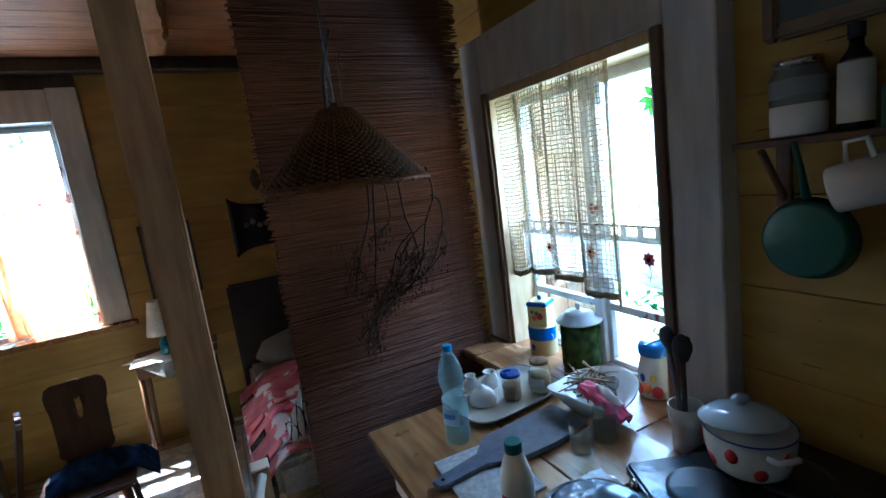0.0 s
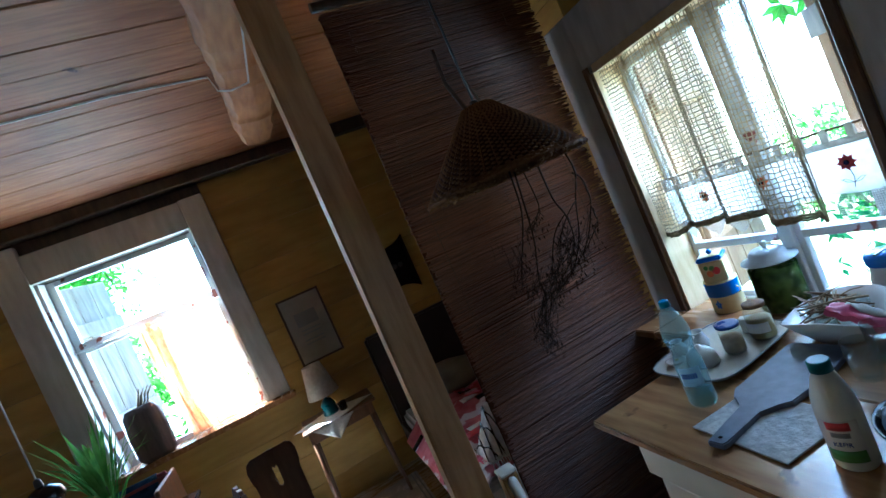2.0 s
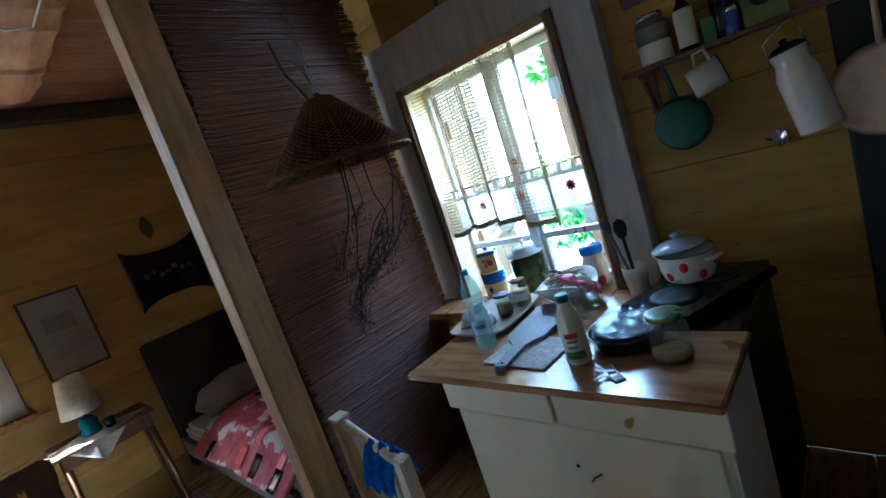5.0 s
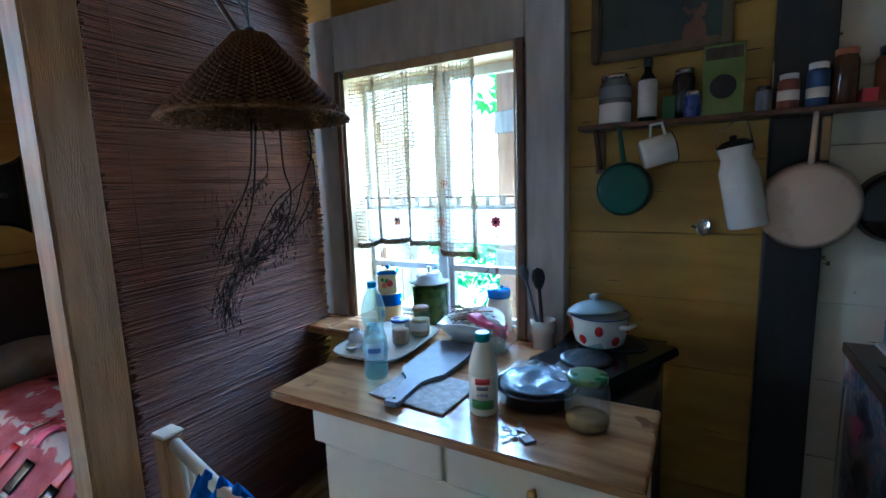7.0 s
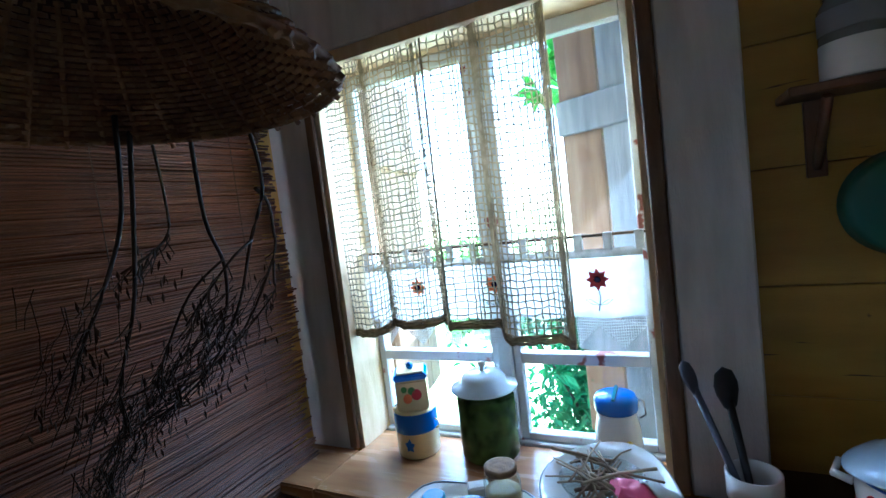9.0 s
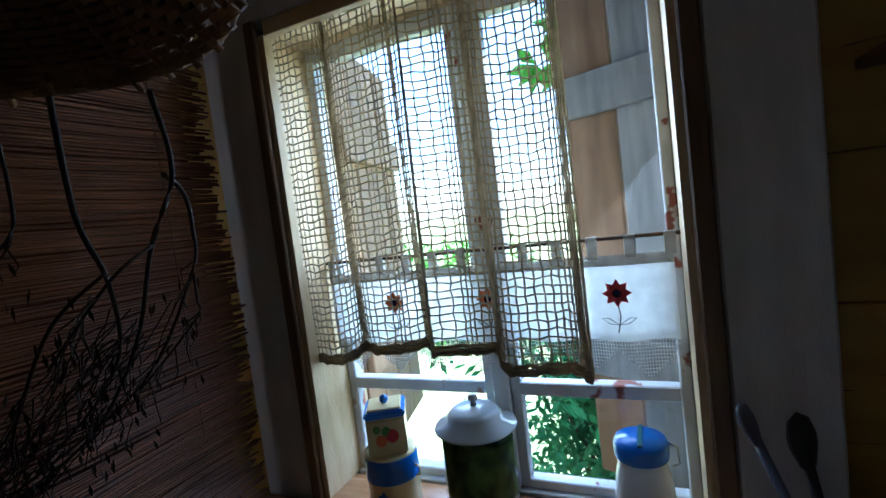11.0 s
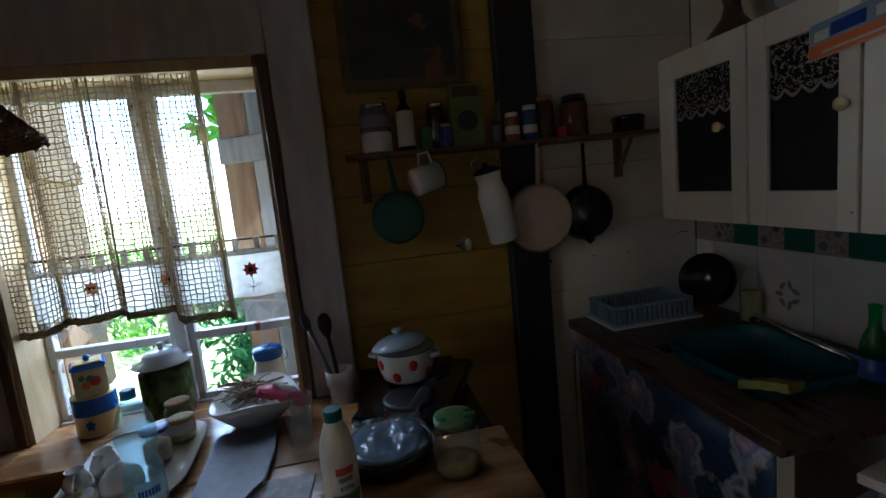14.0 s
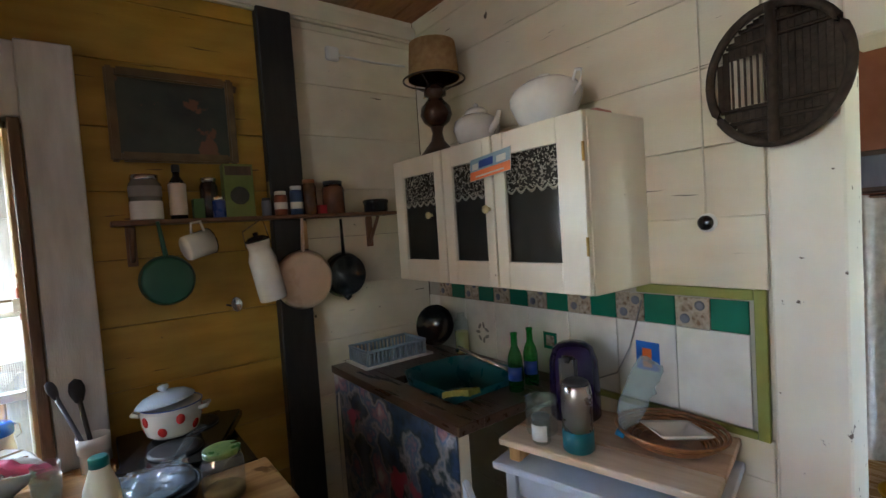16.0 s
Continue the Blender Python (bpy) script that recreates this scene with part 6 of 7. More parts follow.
# ---- kitchen: tiled splashback ----
tiles = fixed("splashback", box(B(), -1.78, X_E - 0.001, Y_S - 0.019, Y_S - 0.004, 0.90, 1.352, 0), plain("tile_grout", (0.40, 0.38, 0.34), 0.8), "white tiled splashback with a green and brown border", "splashback")
edges_x = [-1.766 + 0.2295 * k for k in range(8)]
for k in range(8):
    x0, x1 = edges_x[k] + 0.0015, min(edges_x[k] + 0.228, X_E - 0.004)
    part("tile", box(B(), x0, x1, Y_S - 0.004, Y_S + 0.004, 0.922, 1.216, 0.0015), TILE_W, tiles)
    xm = (edges_x[k] + edges_x[k] + 0.2295) / 2
    if xm < X_E - 0.02:
        part("border_tile", box(B(), x0, xm - 0.001, Y_S - 0.004, Y_S + 0.0042, 1.219, 1.322, 0.0015), TILE_G, tiles)
        bt = part("border_tile", box(B(), xm + 0.001, x1, Y_S - 0.004, Y_S + 0.0042, 1.219, 1.322, 0.0015), TILE_B, tiles)
        for i, (dx, dz) in enumerate(((0.008, 0.052), (0.058, 0.004))):
            if xm + dx + 0.048 < X_E:
                part("motif", box(B(), xm + dx, xm + dx + 0.046, Y_S + 0.0044, Y_S + 0.0054, 1.221 + dz, 1.221 + dz + 0.046, 0), plain("beige_tile_motif", (0.40, 0.34, 0.27), 0.3), bt)
                part("motif", turned(lathe(B(), [(0.008, 0.0), (0.017, 0.0), (0.017, 0.0010), (0.008, 0.0010)], 10), pose(xm + dx + 0.023, Y_S + 0.0055, 1.244 + dz, -90, 0, 0)), GREY_BLUE, bt)
deco = part("decor_tile", box(B(), -1.01, -0.935, Y_S + 0.0044, Y_S + 0.0056, 1.04, 1.115, 0), TILE_G, tiles)
part("motif", box(B(), -0.995, -0.95, Y_S + 0.0058, Y_S + 0.0066, 1.055, 1.10, 0), TILE_B, deco)
for k in range(7):
    a = k * 0.9
    part("painted_leaf", turned(lathe(B(), [(0.0, 0), (0.018, 0), (0.016, 0.0008)], 10, 0, 0, 0.5), Matrix.Translation((-0.52 + 0.035 * math.cos(a), Y_S + 0.0045, 1.05 + 0.04 * math.sin(a))) @ Matrix.Rotation(radians(-90), 4, "X") @ Matrix.Rotation(a, 4, "Z")), GREY_PRINT, tiles)
post_card = part("sticker", box(B(), -1.475, -1.385, Y_S + 0.0045, Y_S + 0.0055, 1.04, 1.145, 0), BLUE_PAINT, tiles, "colourful picture card")
part("print", box(B(), -1.445, -1.41, Y_S + 0.0057, Y_S + 0.0064, 1.05, 1.12, 0), ORANGE, post_card)
for x0, x1, z0, z1 in ((-1.815, -1.7815, 0.895, 1.362), (-1.7805, -1.40, 1.328, 1.360), (-1.7805, -0.1, 0.895, 0.918)):
    fixed("trim_olive", box(B(), x0, x1, Y_S - 0.002, Y_S + 0.014, z0, z1, 0.003), OLIVE, "olive green wooden trim strip", "trim")


# ---- kitchen: sink ----
def sink_unit():
    s = thing("sink_counter", "dark wooden sink counter with a floral curtain below", "counter")
    counter_wood = surface("dark_counter_wood", (0.06, 0.03, 0.018), (0.13, 0.07, 0.04), 5, 0.3, 0.1, (1, 7, 7))
    for x0, x1, y0, y1 in ((-1.12, -0.062, -1.72, -1.60), (-1.12, -0.062, -2.238, -2.15), (-1.12, -0.95, -2.1495, -1.7205), (-0.50, -0.062, -2.1495, -1.7205)):
        part("top_board", box(B(), x0, x1, y0, y1, 0.897, 0.935, 0.003), counter_wood, s)
    part("leg", box(B(), -1.10, -1.05, -1.66, -1.61, 0, 0.896, 0.003), WHITE_WOOD, s)
    part("leg", box(B(), -0.12, -0.07, -1.66, -1.61, 0, 0.896, 0.003), WHITE_WOOD, s)
    part("curtain", sheet(B(), lambda u, v: (-1.10 + 1.03 * u, -1.607 + 0.006 * math.sin(u * 31) * (0.4 + v), 0.893 - 0.86 * v), 90, 10, 0.002), FLORAL, s, "dark floral oilcloth curtain")
    b = part("basin", basin_mesh(), TEAL, s, "teal plastic washing-up bowl in the sink")
    part("faucet", tube(B(), [(-0.965, -2.04, 0.935), (-0.965, -2.035, 0.975), (-0.945, -2.00, 1.005), (-0.86, -1.96, 1.035), (-0.68, -1.965, 1.058), (-0.665, -1.965, 1.04)], 0.010, 10), STEEL, s, "long steel faucet")
    part("faucet_foot", lathe(B(), [(0.024, 0.935), (0.022, 0.955), (0.016, 0.965)], 18, -0.965, -2.04), STEEL, s)
    return s


def basin_mesh():
    bm = B()
    rows = []
    for w, d, z in ((0.235, 0.205, 0.958), (0.245, 0.215, 0.962), (0.242, 0.212, 0.956), (0.205, 0.18, 0.82), (0.20, 0.175, 0.815), (0.196, 0.170, 0.822), (0.228, 0.198, 0.952)):
        row = []
        for k in range(40):
            a = 2 * math.pi * k / 40
            q = (abs(math.cos(a)) ** 5 + abs(math.sin(a)) ** 5) ** -0.2
            row.append(bm.verts.new((-0.725 + w * q * math.cos(a) * 0.94, -1.935 + d * q * math.sin(a) * 0.94, z)))
        rows.append(row)
    for a, c in zip(rows[1:], rows[2:]):
        for k in range(40):
            bm.faces.new((a[k], a[(k + 1) % 40], c[(k + 1) % 40], c[k])).smooth = True
    bm.faces.new(rows[5])
    for v in rows[0]:
        bm.verts.remove(v)
    return bm


sink_unit()
SK = 0.935
rack = thing("dish_rack", "pale blue plastic dish drainer on a white board", "dish rack", (-0.185, -1.86, SK))
part("drip_board", box(B(), -0.115, 0.115, -0.225, 0.18, 0.0, 0.012, 0.003), WHITE_PLASTIC, rack)
part("base", box(B(), -0.105, 0.105, -0.19, 0.165, 0.0125, 0.022, 0.003), PALE_BLUE_PLASTIC, rack)
for x0, x1, y0, y1 in ((-0.105, 0.105, 0.157, 0.165), (-0.105, 0.105, -0.19, -0.182), (-0.105, -0.097, -0.1815, 0.1565), (0.097, 0.105, -0.1815, 0.1565)):
    part("rail", box(B(), x0, x1, y0, y1, 0.078, 0.092, 0.002), PALE_BLUE_PLASTIC, rack)
    long_x = x1 - x0 > 0.05
    n = 9 if long_x else 15
    for k in range(n):
        u = (k + 0.5) / n
        cx, cy = (x0 + (x1 - x0) * u, (y0 + y1) / 2) if long_x else ((x0 + x1) / 2, y0 + (y1 - y0) * u)
        part("bar", box(B(), cx - 0.0045, cx + 0.0045, cy - 0.0045, cy + 0.0045, 0.0222, 0.0778, 0), PALE_BLUE_PLASTIC, rack)
blp = thing("black_pan", "black pan standing on edge at the wall", "pan", (-0.262, -2.165, SK + 0.012))
blp.scale = (0.88, 0.88, 0.88)
part("pan", turned(lathe(B(), [(0.0, 0), (0.085, 0.0), (0.105, 0.012), (0.128, 0.075), (0.125, 0.075), (0.100, 0.014), (0.0, 0.005)], 40), pose(0.03, -0.02, 0.130, -74, 0, 30)), BLACK, blp)
glass_jar("oil_jar", "clear jar with yellowish oil by the tap", (-0.425, -2.19, SK), 0.038, 0.225, surface("pale_oil", (0.40, 0.36, 0.16), (0.55, 0.50, 0.26), 8, 0.2, 0.02), 0.125, None, "", "jar", 0.5)
spg = thing("sponge", "yellow-green sponge on the edge of the basin", "sponge", (-0.925, -1.77, SK + 0.022), 20)
part("foam", turned(sheet(B(), lambda u, v: (-0.06 + 0.12 * u, -0.045 + 0.09 * v, 0.022 + 0.008 * noise.noise((u * 4, v * 4, 3)) - 0.02 * u * u), 12, 10, 0.022), pose(0, 0, 0, 12, 4, 0)), SPONGE, spg)
for x, y in ((-0.981, -1.967), (-0.969, -2.070)):
    g = thing("beer_bottle", "empty green glass bottle on the counter", "bottle", (x - 0.035, y - 0.02, SK), 0, "green bottles")
    part("glass", lathe(B(), [(0.028, 0), (0.030, 0.004), (0.030, 0.13), (0.024, 0.155), (0.0135, 0.18), (0.0125, 0.225), (0.0145, 0.228), (0.0145, 0.236), (0.010, 0.237)], 26), GREEN_GLASSY, g)
    part("label", sheet(B(), lambda u, v: (0.0308 * math.cos(0.9 + 2.4 * u), 0.0308 * math.sin(0.9 + 2.4 * u), 0.045 + 0.055 * v), 14, 1, 0.0003), NAVY, g)


# ---- kitchen: side table ----
def side_table():
    t = thing("side_table", "small table of pale boards with a pale blue lower shelf", "table", (-1.46, -1.985, 0), 13)
    for k, (y0, y1) in enumerate(((0.075, 0.205), (-0.06, 0.07), (-0.20, -0.065))):
        part("board", box(B(), -0.325, 0.325, y0, y1, 0.862, 0.885, 0.004), surface("pale_table_board", (0.56, 0.43, 0.32), (0.70, 0.58, 0.46), 5, 0.5, 0.15, (1, 7, 7)) if k == 0 else surface("brown_table_board", (0.40, 0.26, 0.17), (0.56, 0.40, 0.28), 5, 0.5, 0.15, (1, 7, 7)), t)
    for x in (-0.29, 0.27):
        part("bearer", box(B(), x - 0.02, x + 0.02, -0.19, 0.195, 0.815, 0.8615, 0.003), POST, t)
    part("lower_shelf", box(B(), -0.335, 0.335, -0.19, 0.235, 0.79, 0.8145, 0.004), LIGHT_BLUE_WOOD, t, "pale blue painted board")
    for x in (-0.30, 0.26):
        for y in (-0.16, 0.17):
            part("leg", box(B(), x, x + 0.04, y, y + 0.04, 0.0, 0.7895, 0.003), LIGHT_BLUE_WOOD, t)
    part("apron", box(B(), -0.2595, 0.2595, 0.175, 0.195, 0.70, 0.789, 0.003), LIGHT_BLUE_WOOD, t)


side_table()
TT = 0.8855
k = thing("pump_thermos", "dark purple pump thermos on the table", "thermos", (-1.255, -2.05, TT))
k.scale = (1.08, 1.08, 1.03)
part("body", lathe(B(), [(0.080, 0.0), (0.084, 0.006), (0.084, 0.10), (0.080, 0.20), (0.066, 0.245), (0.045, 0.262), (0.0, 0.268)], 34), PURPLE, k)
part("front_panel", turned(box(B(), -0.03, 0.03, 0.062, 0.088, 0.12, 0.235, 0.010, 3), pose(0, 0, 0, 0, 0, 25)), MATT_BLACK, k, "black pump front")
part("spout", turned(lathe(B(), [(0.013, 0), (0.011, 0.03), (0.0, 0.032)], 14), pose(-0.035, 0.078, 0.225, -70, 0, 25)), MATT_BLACK, k)
th = thing("steel_thermos", "brushed steel thermos mug with a teal base", "thermos", (-1.425, -1.84, TT))
th.scale = (1.32, 1.32, 1.22)
part("body", lathe(B(), [(0.036, 0.055), (0.036, 0.150), (0.034, 0.166), (0.031, 0.172)], 32), plain("brushed_steel", (0.66, 0.66, 0.66), 0.27, 1.0), th)
part("base", lathe(B(), [(0.034, 0.0), (0.037, 0.004), (0.037, 0.0549), (0.036, 0.055)], 32), TEAL, th, "teal rubber base")
part("lid", lathe(B(), [(0.031, 0.1715), (0.030, 0.178), (0.024, 0.182), (0.0, 0.183)], 28), MATT_BLACK, th)
for x, y, r, h, lab in ((-1.262, -1.855, 0.054, 0.122, "clip-top glass jar, empty"), (-1.312, -1.795, 0.030, 0.090, "small glass jar with a white label")):
    g = glass_jar("glass_jar", lab, (x, y, TT), r, h, None, 0, clear("glass_lid", (0.85, 0.88, 0.88), 0.05, 1.2, 0.1), "glass lid", "jar", 0.9)
    if r > 0.04:
        part("clip", tube(B(), [(r * 0.95, 0.0, h * 0.72), (r * 1.08, 0.0, h * 0.86), (r * 0.9, 0.0, h * 0.99)], 0.0022, 6), STEEL, g, "steel wire clip")
        part("lid_flange", ring(B(), r * 0.97, 0.004, h * 0.89, 30), GLASS, g)
    if r < 0.04:
        part("label", sheet(B(), lambda u, v: (0.0308 * math.cos(0.7 + 2.2 * u), 0.0308 * math.sin(0.7 + 2.2 * u), 0.012 + 0.052 * v), 12, 1, 0.0004), PAPER, g)


def bread_basket():
    b = thing("bread_basket", "shallow brown wicker basket on the table", "basket", (-1.60, -2.07, TT))
    for j in range(7):
        u = j / 6
        part("coil", ring(B(), 0.10 + 0.065 * u, 0.006, 0.006 + 0.042 * u ** 1.5, 40, 0.85), surface_basket, b)
    part("base", lathe(B(), [(0.0, 0.001), (0.10, 0.001), (0.10, 0.006)], 30, 0, 0, 0.85), surface_basket, b)


surface_basket = surface("orange_brown_wicker", (0.17, 0.062, 0.020), (0.38, 0.16, 0.055), 30, 0.5, 0.2)
bread_basket()
pl = thing("square_plate", "square white porcelain plate lying on the basket", "plate", (-1.645, -2.015, TT + 0.058), -36)
bm = B()
sheet(bm, lambda u, v: (-0.076 + 0.152 * u, -0.076 + 0.152 * v, 0.022 * (max(abs(2 * u - 1), abs(2 * v - 1)) ** 3)), 16, 16, 0.004)
part("dish", turned(bm, pose(0, 0, 0, 4, 6, 0)), PORCELAIN, pl)
pb = thing("crumpled_bottle", "empty clear plastic bottle lying aslant with a blue cap", "bottle", (-1.50, -1.972, TT + 0.056), 0)
bt_m = Matrix.Translation((0, 0, 0)) @ Vector((-0.04, -0.12, 0.20)).to_track_quat("Z", "Y").to_matrix().to_4x4()
crumple = B()
lathe(crumple, [(0.012, -0.02), (0.014, 0.0), (0.036, 0.04), (0.042, 0.07), (0.040, 0.09), (0.038, 0.11), (0.042, 0.125), (0.044, 0.14), (0.040, 0.16), (0.044, 0.18), (0.043, 0.21), (0.036, 0.225), (0.0, 0.22)], 26)
for v in crumple.verts:
    if v.co.z > 0.03:
        v.co += Vector((noise.noise(v.co * 42), noise.noise(v.co * 42 + Vector((9, 0, 0))), noise.noise(v.co * 30 + Vector((0, 9, 0))))) * 0.016
see_through(part("shell", turned(crumple, bt_m), clear("clear_bottle_plastic", (0.70, 0.78, 0.82), 0.08, 1.2, 0.20), pb))
part("cap", turned(lathe(B(), [(0.014, -0.036), (0.0145, -0.03), (0.0145, -0.019), (0.0, -0.018)], 18), bt_m), BLUE_PLASTIC, pb, "bright blue cap")
wire = thing("appliance_cord", "thin dark cord hanging before the tiles", "cord")
part("cord", tube(B(), [(-1.42, Y_S + 0.012, 1.30), (-1.37, Y_S + 0.02, 1.12), (-1.33, Y_S + 0.05, 1.02), (-1.25, Y_S + 0.10, 0.985)], 0.003, 6), GREY_PRINT, wire)
ch = thing("kitchen_chair", "white painted kitchen chair with a folded pink cloth on its back", "chair", (-1.32, -1.50, 0), -28)
part("top_rail", box(B(), -0.19, 0.19, -0.012, 0.012, 0.71, 0.775, 0.006, 2), LIGHT_BLUE_WOOD, ch)
part("mid_rail", box(B(), -0.17, 0.17, -0.010, 0.010, 0.58, 0.62, 0.004), LIGHT_BLUE_WOOD, ch)
for x in (-0.19, 0.165):
    part("rear_leg", box(B(), x, x + 0.025, -0.0125, 0.0125, 0.0, 0.7095, 0.003), LIGHT_BLUE_WOOD, ch)
    part("front_leg", box(B(), x, x + 0.025, 0.33, 0.355, 0.0, 0.43, 0.003), LIGHT_BLUE_WOOD, ch)
part("seat", box(B(), -0.20, 0.20, 0.014, 0.37, 0.4305, 0.455, 0.006, 2), LIGHT_BLUE_WOOD, ch)
tw = thing("pink_cloth", "pink and white patterned cloth over the chair's rail", "cloth", (-1.36, -1.48, 0.776), -28)
part("cloth", sheet(B(), lambda u, v: (-0.11 + 0.16 * u, 0.022 * math.cos(math.pi * v) + 0.0, 0.012 * math.sin(math.pi * v) - 0.10 * abs(v - 0.5) * 2 + 0.010 * math.sin(u * 14)), 16, 12, 0.003), PATCHWORK, tw)

# ---- kitchen: wall basket and switch ----
BASKET_DARK = surface("smoked_dark_wicker", (0.020, 0.012, 0.008), (0.058, 0.037, 0.023), 24.0, 0.7, 0.4, stain=0.3, gloss=0.25)
wb = thing("wall_basket", "round dark wicker tray with a centre bar on the wall", "basket", (-1.875, Y_S + 0.03, 1.968))
wb.scale = (0.82, 0.84, 0.92)
wt_m = pose(0, 0, 0, -90, 0, 0)
rim_b = B()
ring(rim_b, 0.20, 0.015, 0.06, 44, 1.0, wt_m)
part("rim", rim_b, BASKET_DARK, wb)
for k in range(-9, 10):
    x = k * 0.02
    half = math.sqrt(max(0.0, 0.195 ** 2 - x * x))
    if abs(x + 0.0) > 0.02 and 0.03 < x < 0.15:
        for s0, s1 in ((-half, -0.070), (0.080, half)):
            if s1 - s0 > 0.02:
                part("slat", box(B(), x - 0.0098, x + 0.0098, 0.018, 0.024, s0, s1, 0.001), BASKET_DARK, wb)
        part("slat", box(B(), x - 0.0035, x + 0.0035, 0.018, 0.024, -0.069, 0.079, 0.001), BASKET_DARK, wb)
    else:
        part("slat", box(B(), x - 0.0098, x + 0.0098, 0.016, 0.024, -half, half, 0.001), BASKET_DARK, wb)
for k in range(9):
    z = -0.16 + k * 0.04
    half = math.sqrt(0.195 ** 2 - z * z)
    if not -0.07 < z < 0.09:
        part("weft", tube(B(), [(-half, 0.028, z), (0, 0.036, z), (half, 0.028, z)], 0.006, 5), BASKET_DARK, wb)
part("centre_bar", tube(B(), [(0.0, 0.08, 0.20), (0.0, 0.075, 0.0), (0.0, 0.08, -0.20)], 0.017, 8), BASKET_DARK, wb)
sw = thing("rotary_switch", "old black rotary light switch with a surface cable", "switch", (-1.655, Y_S, 1.57))
part("plate", turned(lathe(B(), [(0.030, 0), (0.030, 0.008), (0.026, 0.014), (0.0, 0.014)], 26), pose(0, 0, 0, -90, 0, 0)), WHITE_PLASTIC, sw)
part("knob", turned(lathe(B(), [(0.024, 0.0142), (0.024, 0.022), (0.016, 0.030), (0.0, 0.032)], 26), pose(0, 0, 0, -90, 0, 0)), BLACK, sw)
part("cable", tube(B(), [(0.004, 0.006, 0.03), (0.006, 0.005, 0.5), (0.008, 0.005, 1.20)], 0.0030, 6), WHITE_WOOD, sw, "cable painted over in white")

# ---- living room ----
def sill_things():
    s = thing("cloth_bundle", "dark tall pot wrapped in cloth on the window sill", "pot", (-3.03, Y_N - 0.0, 0.985))
    part("sack", lathe(B(), [(0.10, 0.0), (0.125, 0.03), (0.13, 0.20), (0.115, 0.34), (0.09, 0.38), (0.0, 0.39)], 28, 0, 0, 0.55), surface("dark_wrapped_cloth", (0.05, 0.04, 0.04), (0.14, 0.10, 0.09), 6, 0.8, 0.3, (4, 4, 0.5)), s)
    for k in range(4):
        part("dry_blade", tube(B(), [(0.02 * k, 0, 0.37), (0.02 * k + 0.03, 0, 0.45), (0.03 * k + 0.05, 0, 0.50)], 0.012, 6, 0.003), surface_twigs[0], s)


sill_things()
oc = thing("sheer_curtain", "orange sheer curtain drawn over half the window", "curtain")
part("sheer", sheet(B(), lambda u, v: (-2.80 + 0.47 * u + 0.02 * math.sin(u * 20 + v * 2), Y_N + 0.075 + 0.020 * math.sin(u * 26 + v), 1.86 - 0.86 * v + 0.01 * math.sin(u * 15)), 50, 24, 0.001), AMBER, oc)
part("sheer_edge", sheet(B(), lambda u, v: (-2.86 + 0.14 * u + 0.012 * math.sin(u * 16 + v * 3) + 0.05 * v * v, Y_N + 0.058 + 0.02 * math.sin(u * 22), 1.86 - 0.86 * v), 22, 24, 0.001), AMBER, oc)
part("rod", tube(B(), [(-3.26, Y_N + 0.078, 1.885), (-2.27, Y_N + 0.078, 1.87)], 0.006, 8), WHITE_PLASTIC, oc)
for x in (-2.86, -2.78, -2.70, -2.60, -2.50, -2.42):
    part("tab", box(B(), x - 0.016, x + 0.016, Y_N + 0.068, Y_N + 0.088, 1.852, 1.895, 0.002), AMBER, oc)


def dining_table():
    t = thing("dining_table", "dark varnished dining table", "table", (-3.22, 1.33, 0))
    part("tabletop", box(B(), -0.48, 0.440, -0.75, 0.79, 0.728, 0.762, 0.006, 2), surface("glossy_table_top", (0.10, 0.07, 0.06), (0.18, 0.13, 0.11), 4, 0.12, 0.04, (6, 1, 6), gloss=0.9), t)
    part("apron", box(B(), -0.43, 0.39, -0.70, 0.74, 0.63, 0.7275, 0.004), DARK_WOOD, t)
    for x in (-0.40, 0.35):
        for y in (-0.66, 0.70):
            part("leg", lathe(B(), [(0.022, 0.0), (0.028, 0.06), (0.034, 0.25), (0.026, 0.30), (0.040, 0.42), (0.030, 0.50), (0.038, 0.629)], 18, x, y), DARK_WOOD, t)


dining_table()
TB = 0.762
dl = thing("doily", "white crocheted doily on the dining table", "doily", (-3.12, 1.88, TB))
bm = B()
lathe(bm, [(0.0, 0.0015), (0.11, 0.0015), (0.11, 0.0005)], 36)
part("centre", bm, WHITE_CLOTH, dl)
for k in range(18):
    a = k * math.pi / 9
    part("scallop", lathe(B(), [(0.0, 0.0016), (0.026, 0.0016), (0.026, 0.0004)], 12, 0.118 * math.cos(a), 0.118 * math.sin(a)), WHITE_CLOTH, dl)
pot = thing("potted_plant", "grassy houseplant in a pale pot on the doily", "plant", (-3.125, 1.885, TB + 0.0022))
pot.scale = (1.1, 1.1, 1.15)
part("pot", lathe(B(), [(0.060, 0.0), (0.066, 0.004), (0.078, 0.10), (0.082, 0.125), (0.076, 0.125), (0.070, 0.10), (0.0, 0.095)], 30), plain("pale_grey_pot", (0.52, 0.54, 0.55), 0.4), pot)
random.seed(17)
